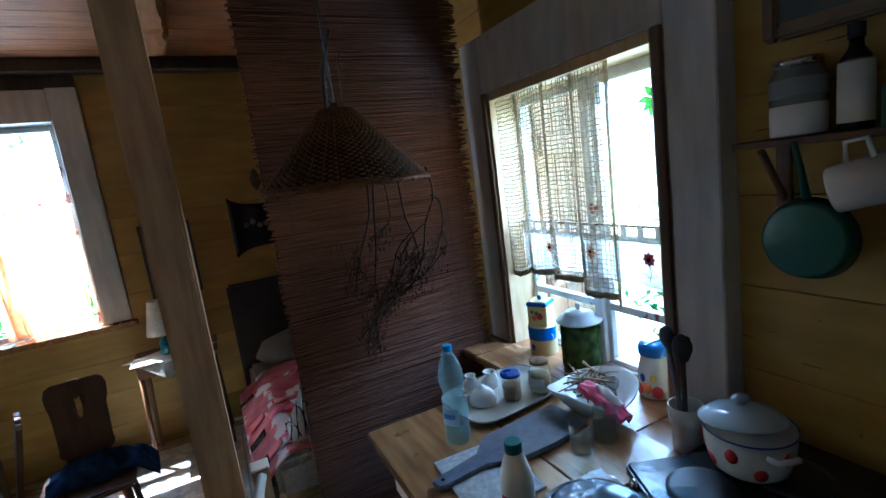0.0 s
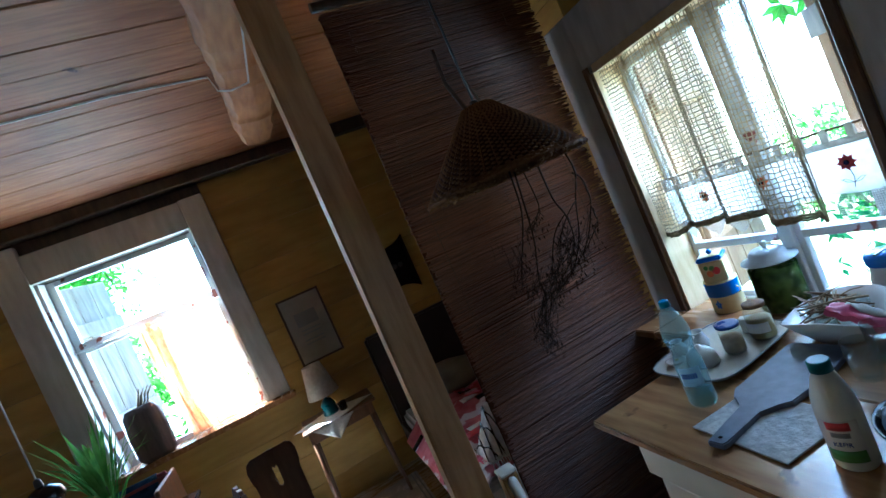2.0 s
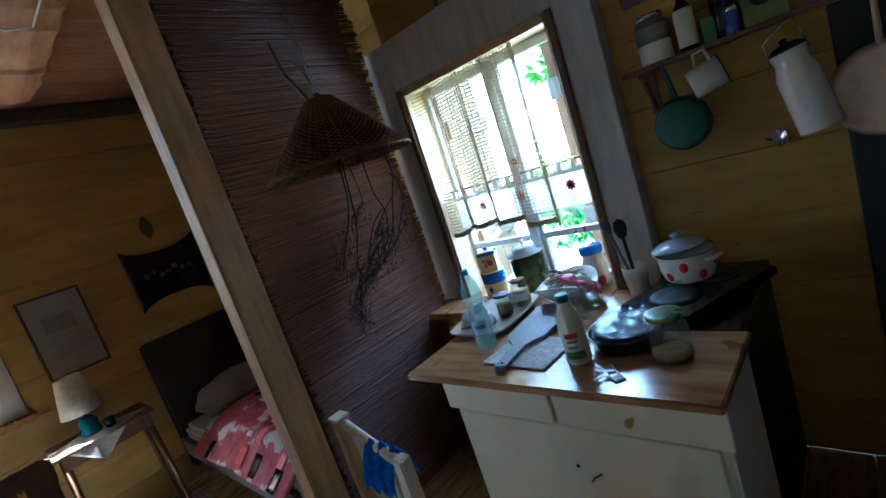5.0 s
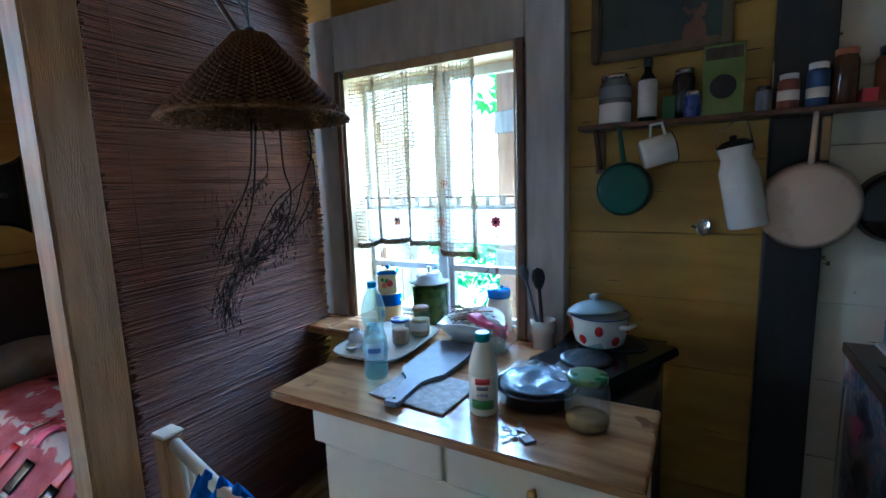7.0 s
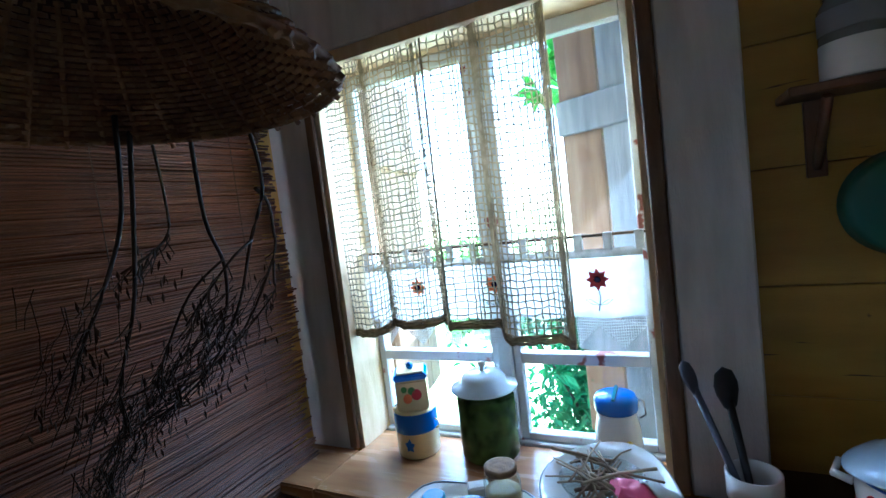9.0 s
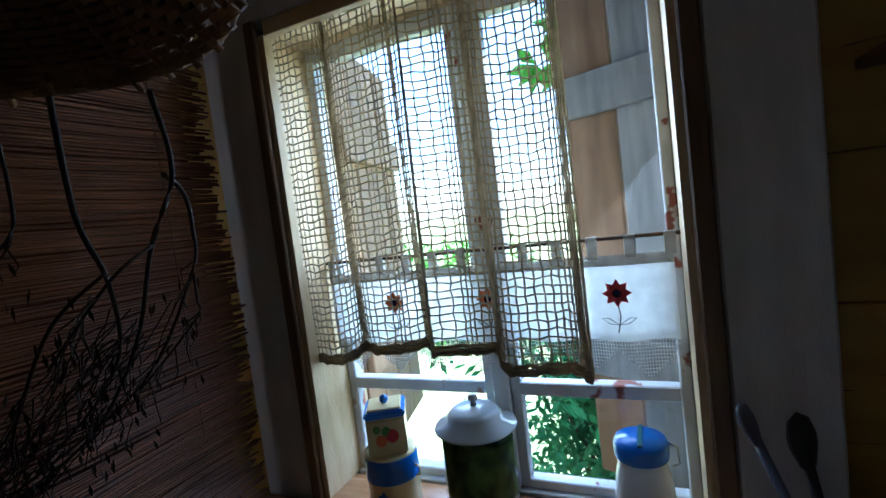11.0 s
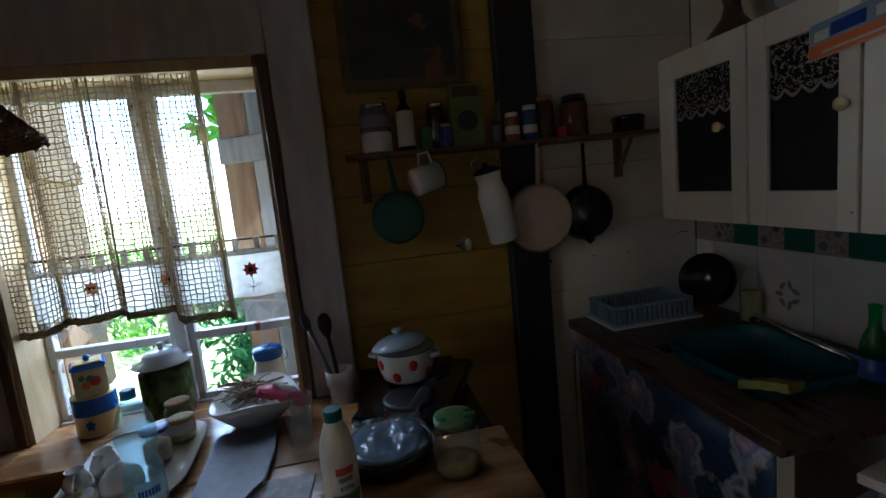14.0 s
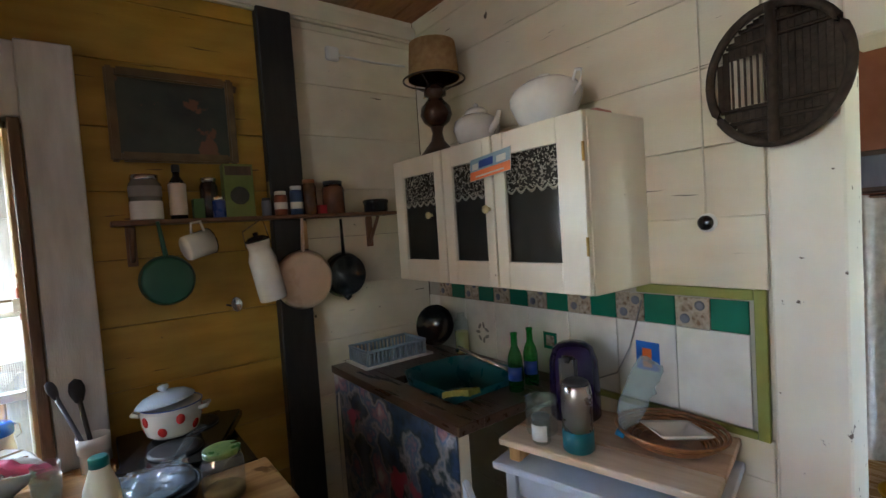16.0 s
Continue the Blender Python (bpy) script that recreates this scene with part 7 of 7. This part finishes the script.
for k in range(64):
    a, tilt, ln_ = random.uniform(0, 6.28), random.uniform(0.10, 1.0), random.uniform(0.24, 0.50)
    base = Vector((0.02 * math.cos(a), 0.02 * math.sin(a), 0.10 + random.uniform(0, 0.20)))
    d = Vector((math.cos(a) * math.sin(tilt), math.sin(a) * math.sin(tilt), math.cos(tilt)))
    mid = base + d * ln_ * 0.55
    tip = base + d * ln_ + Vector((0, 0, -0.10 * math.sin(tilt) * ln_ / 0.3))
    side = d.cross(Vector((0, 0, 1))).normalized() * 0.012
    bm = B()
    v = [bm.verts.new(p) for p in (base - side * 0.4, base + side * 0.4, mid + side, mid - side, tip)]
    c1, c2 = bm.verts.new(base + Vector((0, 0, -0.003))), bm.verts.new(mid + Vector((0, 0, -0.005)))
    for f in ((v[0], c1, c2, v[3]), (c1, v[1], v[2], c2), (v[3], c2, v[4]), (c2, v[2], v[4])):
        bm.faces.new(f)
    part("leaf", bm, PALM, pot)
part("stem", tube(B(), [(0, 0, 0.09), (0.005, 0, 0.2), (0, 0.005, 0.28)], 0.010, 7), TWIG, pot)
for at, size, turn in (((-3.12, 1.42, TB), (0.15, 0.105), 15), ((-3.22, 1.62, TB), (0.10, 0.07), -20)):
    pp = thing("paper_sheet", "loose paper lying on the dining table", "paper", at, turn, "papers on the table")
    part("sheet", sheet(B(), lambda u, v: (size[0] * (2 * u - 1), size[1] * (2 * v - 1), 0.003 + 0.004 * noise.noise((u * 2, v * 2, at[0]))), 8, 6, 0.0008), PAPER, pp)
bag = thing("black_bag", "small dark bag on the dining table", "bag", (-3.22, 1.05, TB))
part("bag", lathe(B(), [(0.10, 0.0), (0.13, 0.03), (0.12, 0.07), (0.06, 0.10), (0.0, 0.105)], 24, 0, 0, 0.7), NAVY_CLOTH, bag)
part("strap", tube(B(), [(-0.08, 0, 0.08), (0.0, 0.02, 0.13), (0.08, 0, 0.08)], 0.006, 6), MATT_BLACK, bag)


pen = thing("black_pendant_lamp", "small round black lamp hanging on a pale cord", "lamp", (-3.05, 1.20, 1.235))
part("shade", lathe(B(), [(0.030, 0.0), (0.062, 0.014), (0.074, 0.042), (0.066, 0.072), (0.040, 0.094), (0.016, 0.104)], 30), BLACK, pen)
part("socket", lathe(B(), [(0.014, 0.100), (0.016, 0.112), (0.013, 0.135), (0.004, 0.142)], 18), MATT_BLACK, pen)
part("cord", tube(B(), [(0, 0, 0.140), (0.004, 0.002, 0.8), (0, 0, TOP - 1.237)], 0.0035, 6), PAPER, pen, "pale twisted cord")


def peasant_chair(at, turn, label):
    c = thing("carved_chair", label, "chair", at, turn, "carved wooden chairs")
    bm = B()
    half = [(0.0, 0.458), (0.022, 0.455), (0.036, 0.438), (0.042, 0.418), (0.052, 0.424), (0.070, 0.448), (0.098, 0.455), (0.124, 0.438), (0.136, 0.400), (0.132, 0.345), (0.114, 0.275), (0.098, 0.200), (0.090, 0.130), (0.102, 0.105), (0.122, 0.100), (0.116, 0.072), (0.098, 0.060), (0.092, 0.0)]
    hole = [(0.0, 0.352), (0.014, 0.372), (0.032, 0.366), (0.036, 0.340), (0.020, 0.300), (0.012, 0.262), (0.0, 0.250)]
    for s in (1, -1):
        def strip(y0, y1):
            return [bm.verts.new((s * x, y0, z)) for x, z in half]
        a, b = strip(-0.011, 0), strip(0.011, 0)
        ha, hb = [bm.verts.new((s * x, -0.011, z)) for x, z in hole], [bm.verts.new((s * x, 0.011, z)) for x, z in hole]
        bot_a, bot_b = bm.verts.new((0, -0.011, 0.0)), bm.verts.new((0, 0.011, 0.0))
        outer_a, outer_b = a + [bot_a], b + [bot_b]
        loop_a, loop_b = outer_a + list(reversed(ha)), outer_b + list(reversed(hb))
        bm.faces.new(loop_a)
        bm.faces.new(list(reversed(loop_b)))
        for p, q in ((a, b), (ha, hb)):
            for k in range(len(p) - 1):
                bm.faces.new((p[k], p[k + 1], q[k + 1], q[k]))
    bmesh.ops.triangulate(bm, faces=[f for f in bm.faces if len(f.verts) > 4])
    part("backrest", turned(bm, pose(0, 0.17, 0.475, -10, 0, 0)), MID_WOOD, c, "carved heart-shaped back board")
    part("seat", box(B(), -0.20, 0.20, -0.20, 0.19, 0.44, 0.468, 0.010, 2), MID_WOOD, c)
    for x, y in ((-0.15, -0.15), (0.15, -0.15), (-0.14, 0.14), (0.14, 0.14)):
        part("leg", tube(B(), [(x, y, 0.439), (x * 1.28, y * 1.3, 0.0)], 0.021, 8, 0.014), MID_WOOD, c)
    return c


peasant_chair((-2.22, 1.28, 0), 6, "carved wooden chair with a heart cut in its back")
peasant_chair((-2.60, 1.05, 0), -72, "carved wooden chair pushed to the table, seen edge-on")
jk = thing("jacket", "dark navy jacket thrown over the chair seat", "jacket", (-2.19, 1.27, 0.470), 6)
part("cloth", sheet(B(), lambda u, v: (-0.19 + 0.46 * u, -0.10 + 0.26 * v, 0.012 + 0.085 * math.sin(math.pi * v) * math.sin(math.pi * min(1, u * 1.2)) + 0.035 * noise.noise((u * 5, v * 4, 2)) - 0.22 * max(0, u - 0.82) * 2.2 + 0.02), 30, 20, 0.006), NAVY_CLOTH, jk)
ben = thing("bench_back", "red upholstered bench behind the table", "bench", (-3.45, 2.28, 0))
part("backrest", box(B(), -0.55, 0.50, 0.0, 0.06, 0.45, 0.93, 0.02, 3), surface("dark_red_upholstery", (0.14, 0.015, 0.02), (0.26, 0.04, 0.04), 12, 0.8, 0.2), ben)
part("seat", box(B(), -0.55, 0.50, -0.36, -0.001, 0.38, 0.45, 0.02, 3), surface("dark_seat_cloth", (0.03, 0.03, 0.05), (0.06, 0.05, 0.08), 12, 0.8, 0.2), ben)
part("end_board", box(B(), 0.501, 0.53, -0.36, 0.06, 0.0, 0.92, 0.008), MID_WOOD, ben)
part("end_board", box(B(), -0.58, -0.551, -0.36, 0.06, 0.0, 0.92, 0.008), MID_WOOD, ben)
thr = thing("blue_throw", "dark blue throw hung over the bench's back", "throw", (-3.12, 2.31, 0.935))
part("cloth", sheet(B(), lambda u, v: (-0.16 + 0.26 * u, -0.05 + 0.10 * v, 0.006 - 0.34 * abs(v - 0.5) ** 1.6), 12, 16, 0.006), NAVY_CLOTH, thr)


def lamp_table():
    t = thing("lamp_table", "slender brown side table with splayed legs", "table", (-1.83, 2.27, 0))
    part("tabletop", box(B(), -0.27, 0.27, -0.17, 0.20, 0.725, 0.745, 0.004), MID_WOOD, t)
    part("apron", box(B(), -0.24, 0.24, -0.14, 0.17, 0.64, 0.7245, 0.003), MID_WOOD, t)
    for x in (-0.22, 0.22):
        for y in (-0.12, 0.15):
            part("leg", tube(B(), [(x, y, 0.70), (x * 1.12, y * 1.15, 0.0)], 0.020, 8, 0.012), MID_WOOD, t)


lamp_table()
cl = thing("table_cloth", "small white cloth laid cornerwise on the lamp table", "cloth", (-1.86, 2.25, 0.7455), 0)
bm = B()
sheet(bm, lambda u, v: ((u - v) * 0.30, (u + v - 1) * 0.19 - 0.02, 0.0015), 10, 10, 0.001)
part("top", bm, WHITE_CLOTH, cl)
bm = B()
top_l, top_r, tip = (-0.27, -0.195), (0.18, -0.195), None
sheet(bm, lambda u, v: (-0.02 + (u - 0.5) * 0.30 * (1 - v), -0.195 - 0.006 * math.sin(u * 9), 0.0015 - 0.13 * v), 14, 8, 0.0012)
part("hanging_corner", bm, WHITE_CLOTH, cl)
tl = thing("table_lamp", "small table lamp with a cream shade and dark teal foot", "lamp", (-1.87, 2.27, 0.748))
part("foot", lathe(B(), [(0.055, 0.0), (0.058, 0.010), (0.050, 0.04), (0.052, 0.08), (0.030, 0.11), (0.010, 0.12), (0.010, 0.17)], 26), TEAL, tl)
part("shade", lathe(B(), [(0.115, 0.150), (0.070, 0.385), (0.068, 0.385), (0.113, 0.150)], 36), SHADE_W, tl, "cream paper shade")
sg = thing("dark_glass", "small dark glass beside the lamp", "glass", (-1.78, 2.20, 0.748))
part("glass", lathe(B(), [(0.024, 0), (0.028, 0.004), (0.030, 0.06), (0.027, 0.06), (0.0, 0.01)], 20), BLACK, sg)


def picture(name, label, x0, x1, z0, z1, frame_m, inner, w):
    p = thing(name, label, "picture", ((x0 + x1) / 2, Y_N - 0.002, (z0 + z1) / 2))
    a, b = (x1 - x0) / 2, (z1 - z0) / 2
    part("sheet", box(B(), -a + w, a - w, -0.010, -0.004, -b + w, b - w, 0), inner, p)
    for q in ((-a, -a + w, -b, b), (a - w, a, -b, b), (-a + w, a - w, -b, -b + w), (-a + w, a - w, b - w, b)):
        part("frame_bar", box(B(), q[0], q[1], -0.024, -0.001, q[2], q[3], 0.003), frame_m, p)
    return p


pc = picture("framed_print", "framed drawing with faint lettering in a thin dark frame", -1.925, -1.585, 1.10, 1.65, DARK_WOOD, surface("aged_paper", (0.30, 0.27, 0.22), (0.42, 0.38, 0.32), 5, 0.6, 0.1), 0.016)
part("drawing", box(B(), -0.085, 0.085, -0.0125, -0.0105, 0.02, 0.13, 0.001), GREY_PRINT, pc, "faint grey drawing")
for z in (-0.02, -0.05, -0.10, -0.13):
    part("line", box(B(), -0.075, 0.075, -0.0122, -0.0105, z, z + 0.010, 0), GREY_PRINT, pc)
hd = thing("wall_hanging", "black embroidered cloth stretched on the wall", "wall hanging", (-1.04, Y_N - 0.012, 1.54))
part("cloth", sheet(B(), lambda u, v: (-0.26 + 0.52 * u, -0.006 + 0.004 * math.sin(u * 9), -0.20 + 0.02 * math.sin(math.pi * u) * (1 - 2 * v) + 0.38 * v + 0.05 * (abs(2 * u - 1) ** 4) * (2 * v - 1)), 20, 12, 0.004), BLACK, hd)
for k in range(7):
    part("stitching", lathe(B(), [(0.0, 0), (0.022, 0.0), (0.02, 0.001)], 8), DARK_WOOD, hd).matrix_local = pose(-0.15 + 0.05 * k, -0.012, 0.02 * math.sin(k * 2.0), 90, 0, 0)
orn = thing("wall_ornament", "small dark carved ornament on the wall", "ornament", (-1.06, Y_N - 0.004, 1.89))
part("carving", turned(lathe(B(), [(0.0, -0.09), (0.03, -0.05), (0.045, 0.0), (0.028, 0.05), (0.0, 0.09)], 16, 0, 0, 0.4), pose(0, -0.015, 0)), DARK_WOOD, orn)


def bed():
    b = thing("bed", "wooden bed with a dark headboard and a red patchwork quilt", "bed", (-0.93, 1.60, 0))
    part("headboard", box(B(), -0.50, 0.40, 0.86, 0.92, 0.10, 1.10, 0.02, 3), surface("very_dark_headboard", (0.018, 0.012, 0.010), (0.04, 0.025, 0.02), 5, 0.4, 0.1), b)
    part("side_rail", box(B(), -0.50, -0.465, -0.82, 0.859, 0.22, 0.36, 0.006), DARK_WOOD, b)
    part("side_rail", box(B(), 0.365, 0.40, -0.82, 0.859, 0.22, 0.36, 0.006), DARK_WOOD, b)
    for x in (-0.495, 0.36):
        part("leg", box(B(), x, x + 0.035, -0.82, -0.785, 0.0, 0.2195, 0.004), DARK_WOOD, b)
    part("mattress", box(B(), -0.46, 0.36, -0.80, 0.855, 0.25, 0.44, 0.03, 3), WHITE_CLOTH, b)


bed()
ql = thing("quilt", "red, white and black patchwork quilt on the bed", "quilt", (-0.93, 1.50, 0.44))
part("cloth", sheet(B(), lambda u, v: (-0.56 + 0.95 * u, -0.74 + 1.25 * v, 0.075 + 0.03 * noise.noise((u * 4, v * 5, 1)) - 0.24 * max(0.0, 0.18 - u) ** 1.0 * 3.2 + 0.03 * math.sin(math.pi * v)), 40, 46, 0.012), PATCHWORK, ql)
random.seed(23)
for k in range(46):
    u, v = random.uniform(0.02, 0.95), random.uniform(0.02, 0.98)
    z = 0.082 + 0.03 * noise.noise((u * 4, v * 5, 1)) - 0.24 * max(0.0, 0.18 - u) * 3.2 + 0.03 * math.sin(math.pi * v)
    m = (WHITE_CLOTH, RED, BLACK, PINK)[k % 4]
    part("patch", sheet(B(), lambda a, c: (-0.56 + 0.95 * u + 0.09 * (a - 0.5), -0.74 + 1.25 * v + 0.07 * (c - 0.5), 0.008 + 0.075 + 0.03 * noise.noise(((u + 0.095 * (a - 0.5)) * 4, (v + 0.056 * (c - 0.5)) * 5, 1)) - 0.24 * max(0.0, 0.18 - u - 0.095 * (a - 0.5)) * 3.2 + 0.03 * math.sin(math.pi * (v + 0.056 * (c - 0.5)))), 4, 4, 0.002), m, ql)
pil = thing("pillow", "plump dim grey pillow at the head of the bed", "pillow", (-1.0, 2.22, 0.46))
part("case", lathe(B(), [(0.0, 0.0), (0.26, 0.02), (0.33, 0.09), (0.27, 0.19), (0.10, 0.24), (0.0, 0.245)], 32, 0, 0, 0.55), surface("dim_pillow_cloth", (0.16, 0.14, 0.12), (0.28, 0.25, 0.21), 6, 0.9, 0.2), pil)
wl = thing("fringed_blanket", "white fringed blanket heaped at the foot of the bed", "blanket", (-1.13, 0.86, 0.50))
part("blanket", sheet(B(), lambda u, v: (-0.16 + 0.36 * u, -0.07 + 0.20 * v, 0.05 + 0.24 * math.sin(math.pi * u) * math.sin(math.pi * v) + 0.04 * noise.noise((u * 6, v * 6, 8))), 24, 18, 0.008), WHITE_CLOTH, wl)
def heap(u, v):
    return Vector((-0.16 + 0.36 * u, -0.07 + 0.20 * v, 0.054 + 0.24 * math.sin(math.pi * u) * math.sin(math.pi * v) + 0.04 * noise.noise((u * 6, v * 6, 8))))


for k in range(9):
    u0 = 0.06 + 0.11 * k
    for lean in (0.16, -0.16):
        part("dark_stripe", tube(B(), [heap(min(1, max(0, u0 + lean * (i / 9 - 0.5))), i / 9) for i in range(10)], 0.0040, 5), BLACK, wl, "black zigzag stripe")
for k in range(26):
    x = -0.15 + 0.013 * k
    part("fringe", tube(B(), [(x, -0.07, 0.06), (x + random.uniform(-0.01, 0.01), -0.085, 0.0), (x + random.uniform(-0.02, 0.02), -0.08, -0.08)], 0.0025, 4), WHITE_CLOTH, wl)


def spindle_chair():
    c = thing("spindle_chair", "white worn spindle-backed chair with a blue cloth", "chair", (-1.47, -0.22, 0), 0)
    part("corner_post", box(B(), -0.005, 0.045, 0.195, 0.245, 0.0, 0.915, 0.006, 2), POST, c, "bare wooden post with a white top")
    part("post_cap", box(B(), -0.008, 0.048, 0.192, 0.248, 0.9155, 0.925, 0.003), WHITE_WOOD, c)
    part("corner_post", box(B(), -0.07, -0.03, -0.19, -0.15, 0.0, 0.90, 0.006, 2), WHITE_WOOD, c)
    part("top_rail", tube(B(), [(0.02, 0.194, 0.895), (-0.02, 0.0, 0.885), (-0.05, -0.15, 0.88)], 0.016, 8), WHITE_WOOD, c)
    for k in range(7):
        u = (k + 1) / 8
        part("spindle", tube(B(), [(0.02 - 0.07 * u, 0.194 - 0.345 * u, 0.885 - 0.012 * u), (0.03 - 0.07 * u, 0.194 - 0.345 * u, 0.46)], 0.007, 6), WHITE_WOOD, c)
    part("seat", box(B(), -0.34, 0.03, -0.18, 0.19, 0.43, 0.459, 0.008, 2), WHITE_WOOD, c)
    for x, y in ((-0.32, -0.15), (-0.32, 0.15)):
        part("leg", box(B(), x, x + 0.035, y - 0.017, y + 0.017, 0.0, 0.4295, 0.003), WHITE_WOOD, c)


spindle_chair()
bc = thing("blue_cloth", "bright blue cloth hung over the chair's rail", "cloth", (-1.50, -0.26, 0.885))
part("cloth", sheet(B(), lambda u, v: (-0.05 * math.cos(math.pi * v), -0.09 + 0.15 * u, 0.016 * math.sin(math.pi * v) - 0.22 * abs(v - 0.5) + 0.012 * math.sin(u * 18)), 18, 14, 0.004), BLUE_CLOTH, bc)

rug = thing("floor_covering", "pale dotted linoleum strip on the board floor", "linoleum")
part("lino", box(B(), -2.62, -1.48, 0.55, 2.36, 0.0005, 0.0035, 0.001), LINO, rug)
bm = B()
for i in range(18):
    for j in range(30):
        x, y = -2.58 + i * 0.062 + (0.031 if j % 2 else 0), 0.58 + j * 0.06
        if x < -1.5:
            box(bm, x - 0.004, x + 0.004, y - 0.004, y + 0.004, 0.0036, 0.0041, 0)
tagged(part("dots", bm, GREY_PRINT, rug), kind="stuff")
for x in (-1.535, -1.505):
    part("border_line", box(B(), x, x + 0.010, 0.551, 2.359, 0.0036, 0.0042, 0), GREY_PRINT, rug)
wi = thing("ceiling_cable", "thin white cable along the ceiling boards and beam", "cable")
part("cable", tube(B(), [(-3.2, 1.06, TOP - 0.006), (-2.13, 1.07, TOP - 0.006), (-1.73, 1.13, TOP - 0.006), (-1.715, 1.05, 2.70), (-1.66, 1.00, 2.664), (-1.575, 0.96, 2.662), (-1.56, 0.40, 2.662), (-1.57, -0.6, 2.662)], 0.0045, 6), WHITE_PLASTIC, wi)

# ---- things in the next room ----
wc = thing("white_curtain", "long white curtain hung before a shelf", "curtain", (-2.15, -3.0, 0))
part("cloth", sheet(B(), lambda u, v: (-0.40 + 0.70 * u, 0.02 * math.sin(u * 42) * (0.5 + v), 1.622 - 1.01 * v + 0.006 * math.sin(u * 42)), 70, 8, 0.002), WHITE_CLOTH, wc)
part("rail", tube(B(), [(-0.71, 0, 1.620), (0.71, 0, 1.620)], 0.008, 8), STEEL, wc)
mw = thing("dark_cupboard", "dark cupboard with a pale framed front above the curtain", "cupboard", (-2.15, -3.22, 0))
part("body", box(B(), -0.72, 0.72, -0.20, 0.25, 1.635, 1.79, 0.006), DARK_WOOD, mw)
part("front", box(B(), -0.30, 0.265, 0.251, 0.258, 1.655, 1.77, 0.003), GREY_BLUE, mw)
for x in (-0.715, 0.69):
    part("side_post", box(B(), x, x + 0.025, -0.18, 0.24, 0.0, 1.6345, 0.003), DARK_WOOD, mw)
bk2 = thing("yellow_bucket", "bright yellow plastic bucket on the floor", "bucket", (-1.975, -3.52, 0.0))
part("bucket", lathe(B(), [(0.11, 0.0), (0.115, 0.004), (0.150, 0.26), (0.158, 0.265), (0.158, 0.272), (0.148, 0.27), (0.112, 0.012), (0.0, 0.010)], 32), plain("bright_yellow_plastic", (0.72, 0.55, 0.02), 0.35), bk2)
part("handle", tube(B(), [(-0.155, 0, 0.25), (-0.11, 0.11, 0.262), (0.0, 0.165, 0.268), (0.11, 0.11, 0.262), (0.155, 0, 0.25)], 0.004, 6), STEEL, bk2)
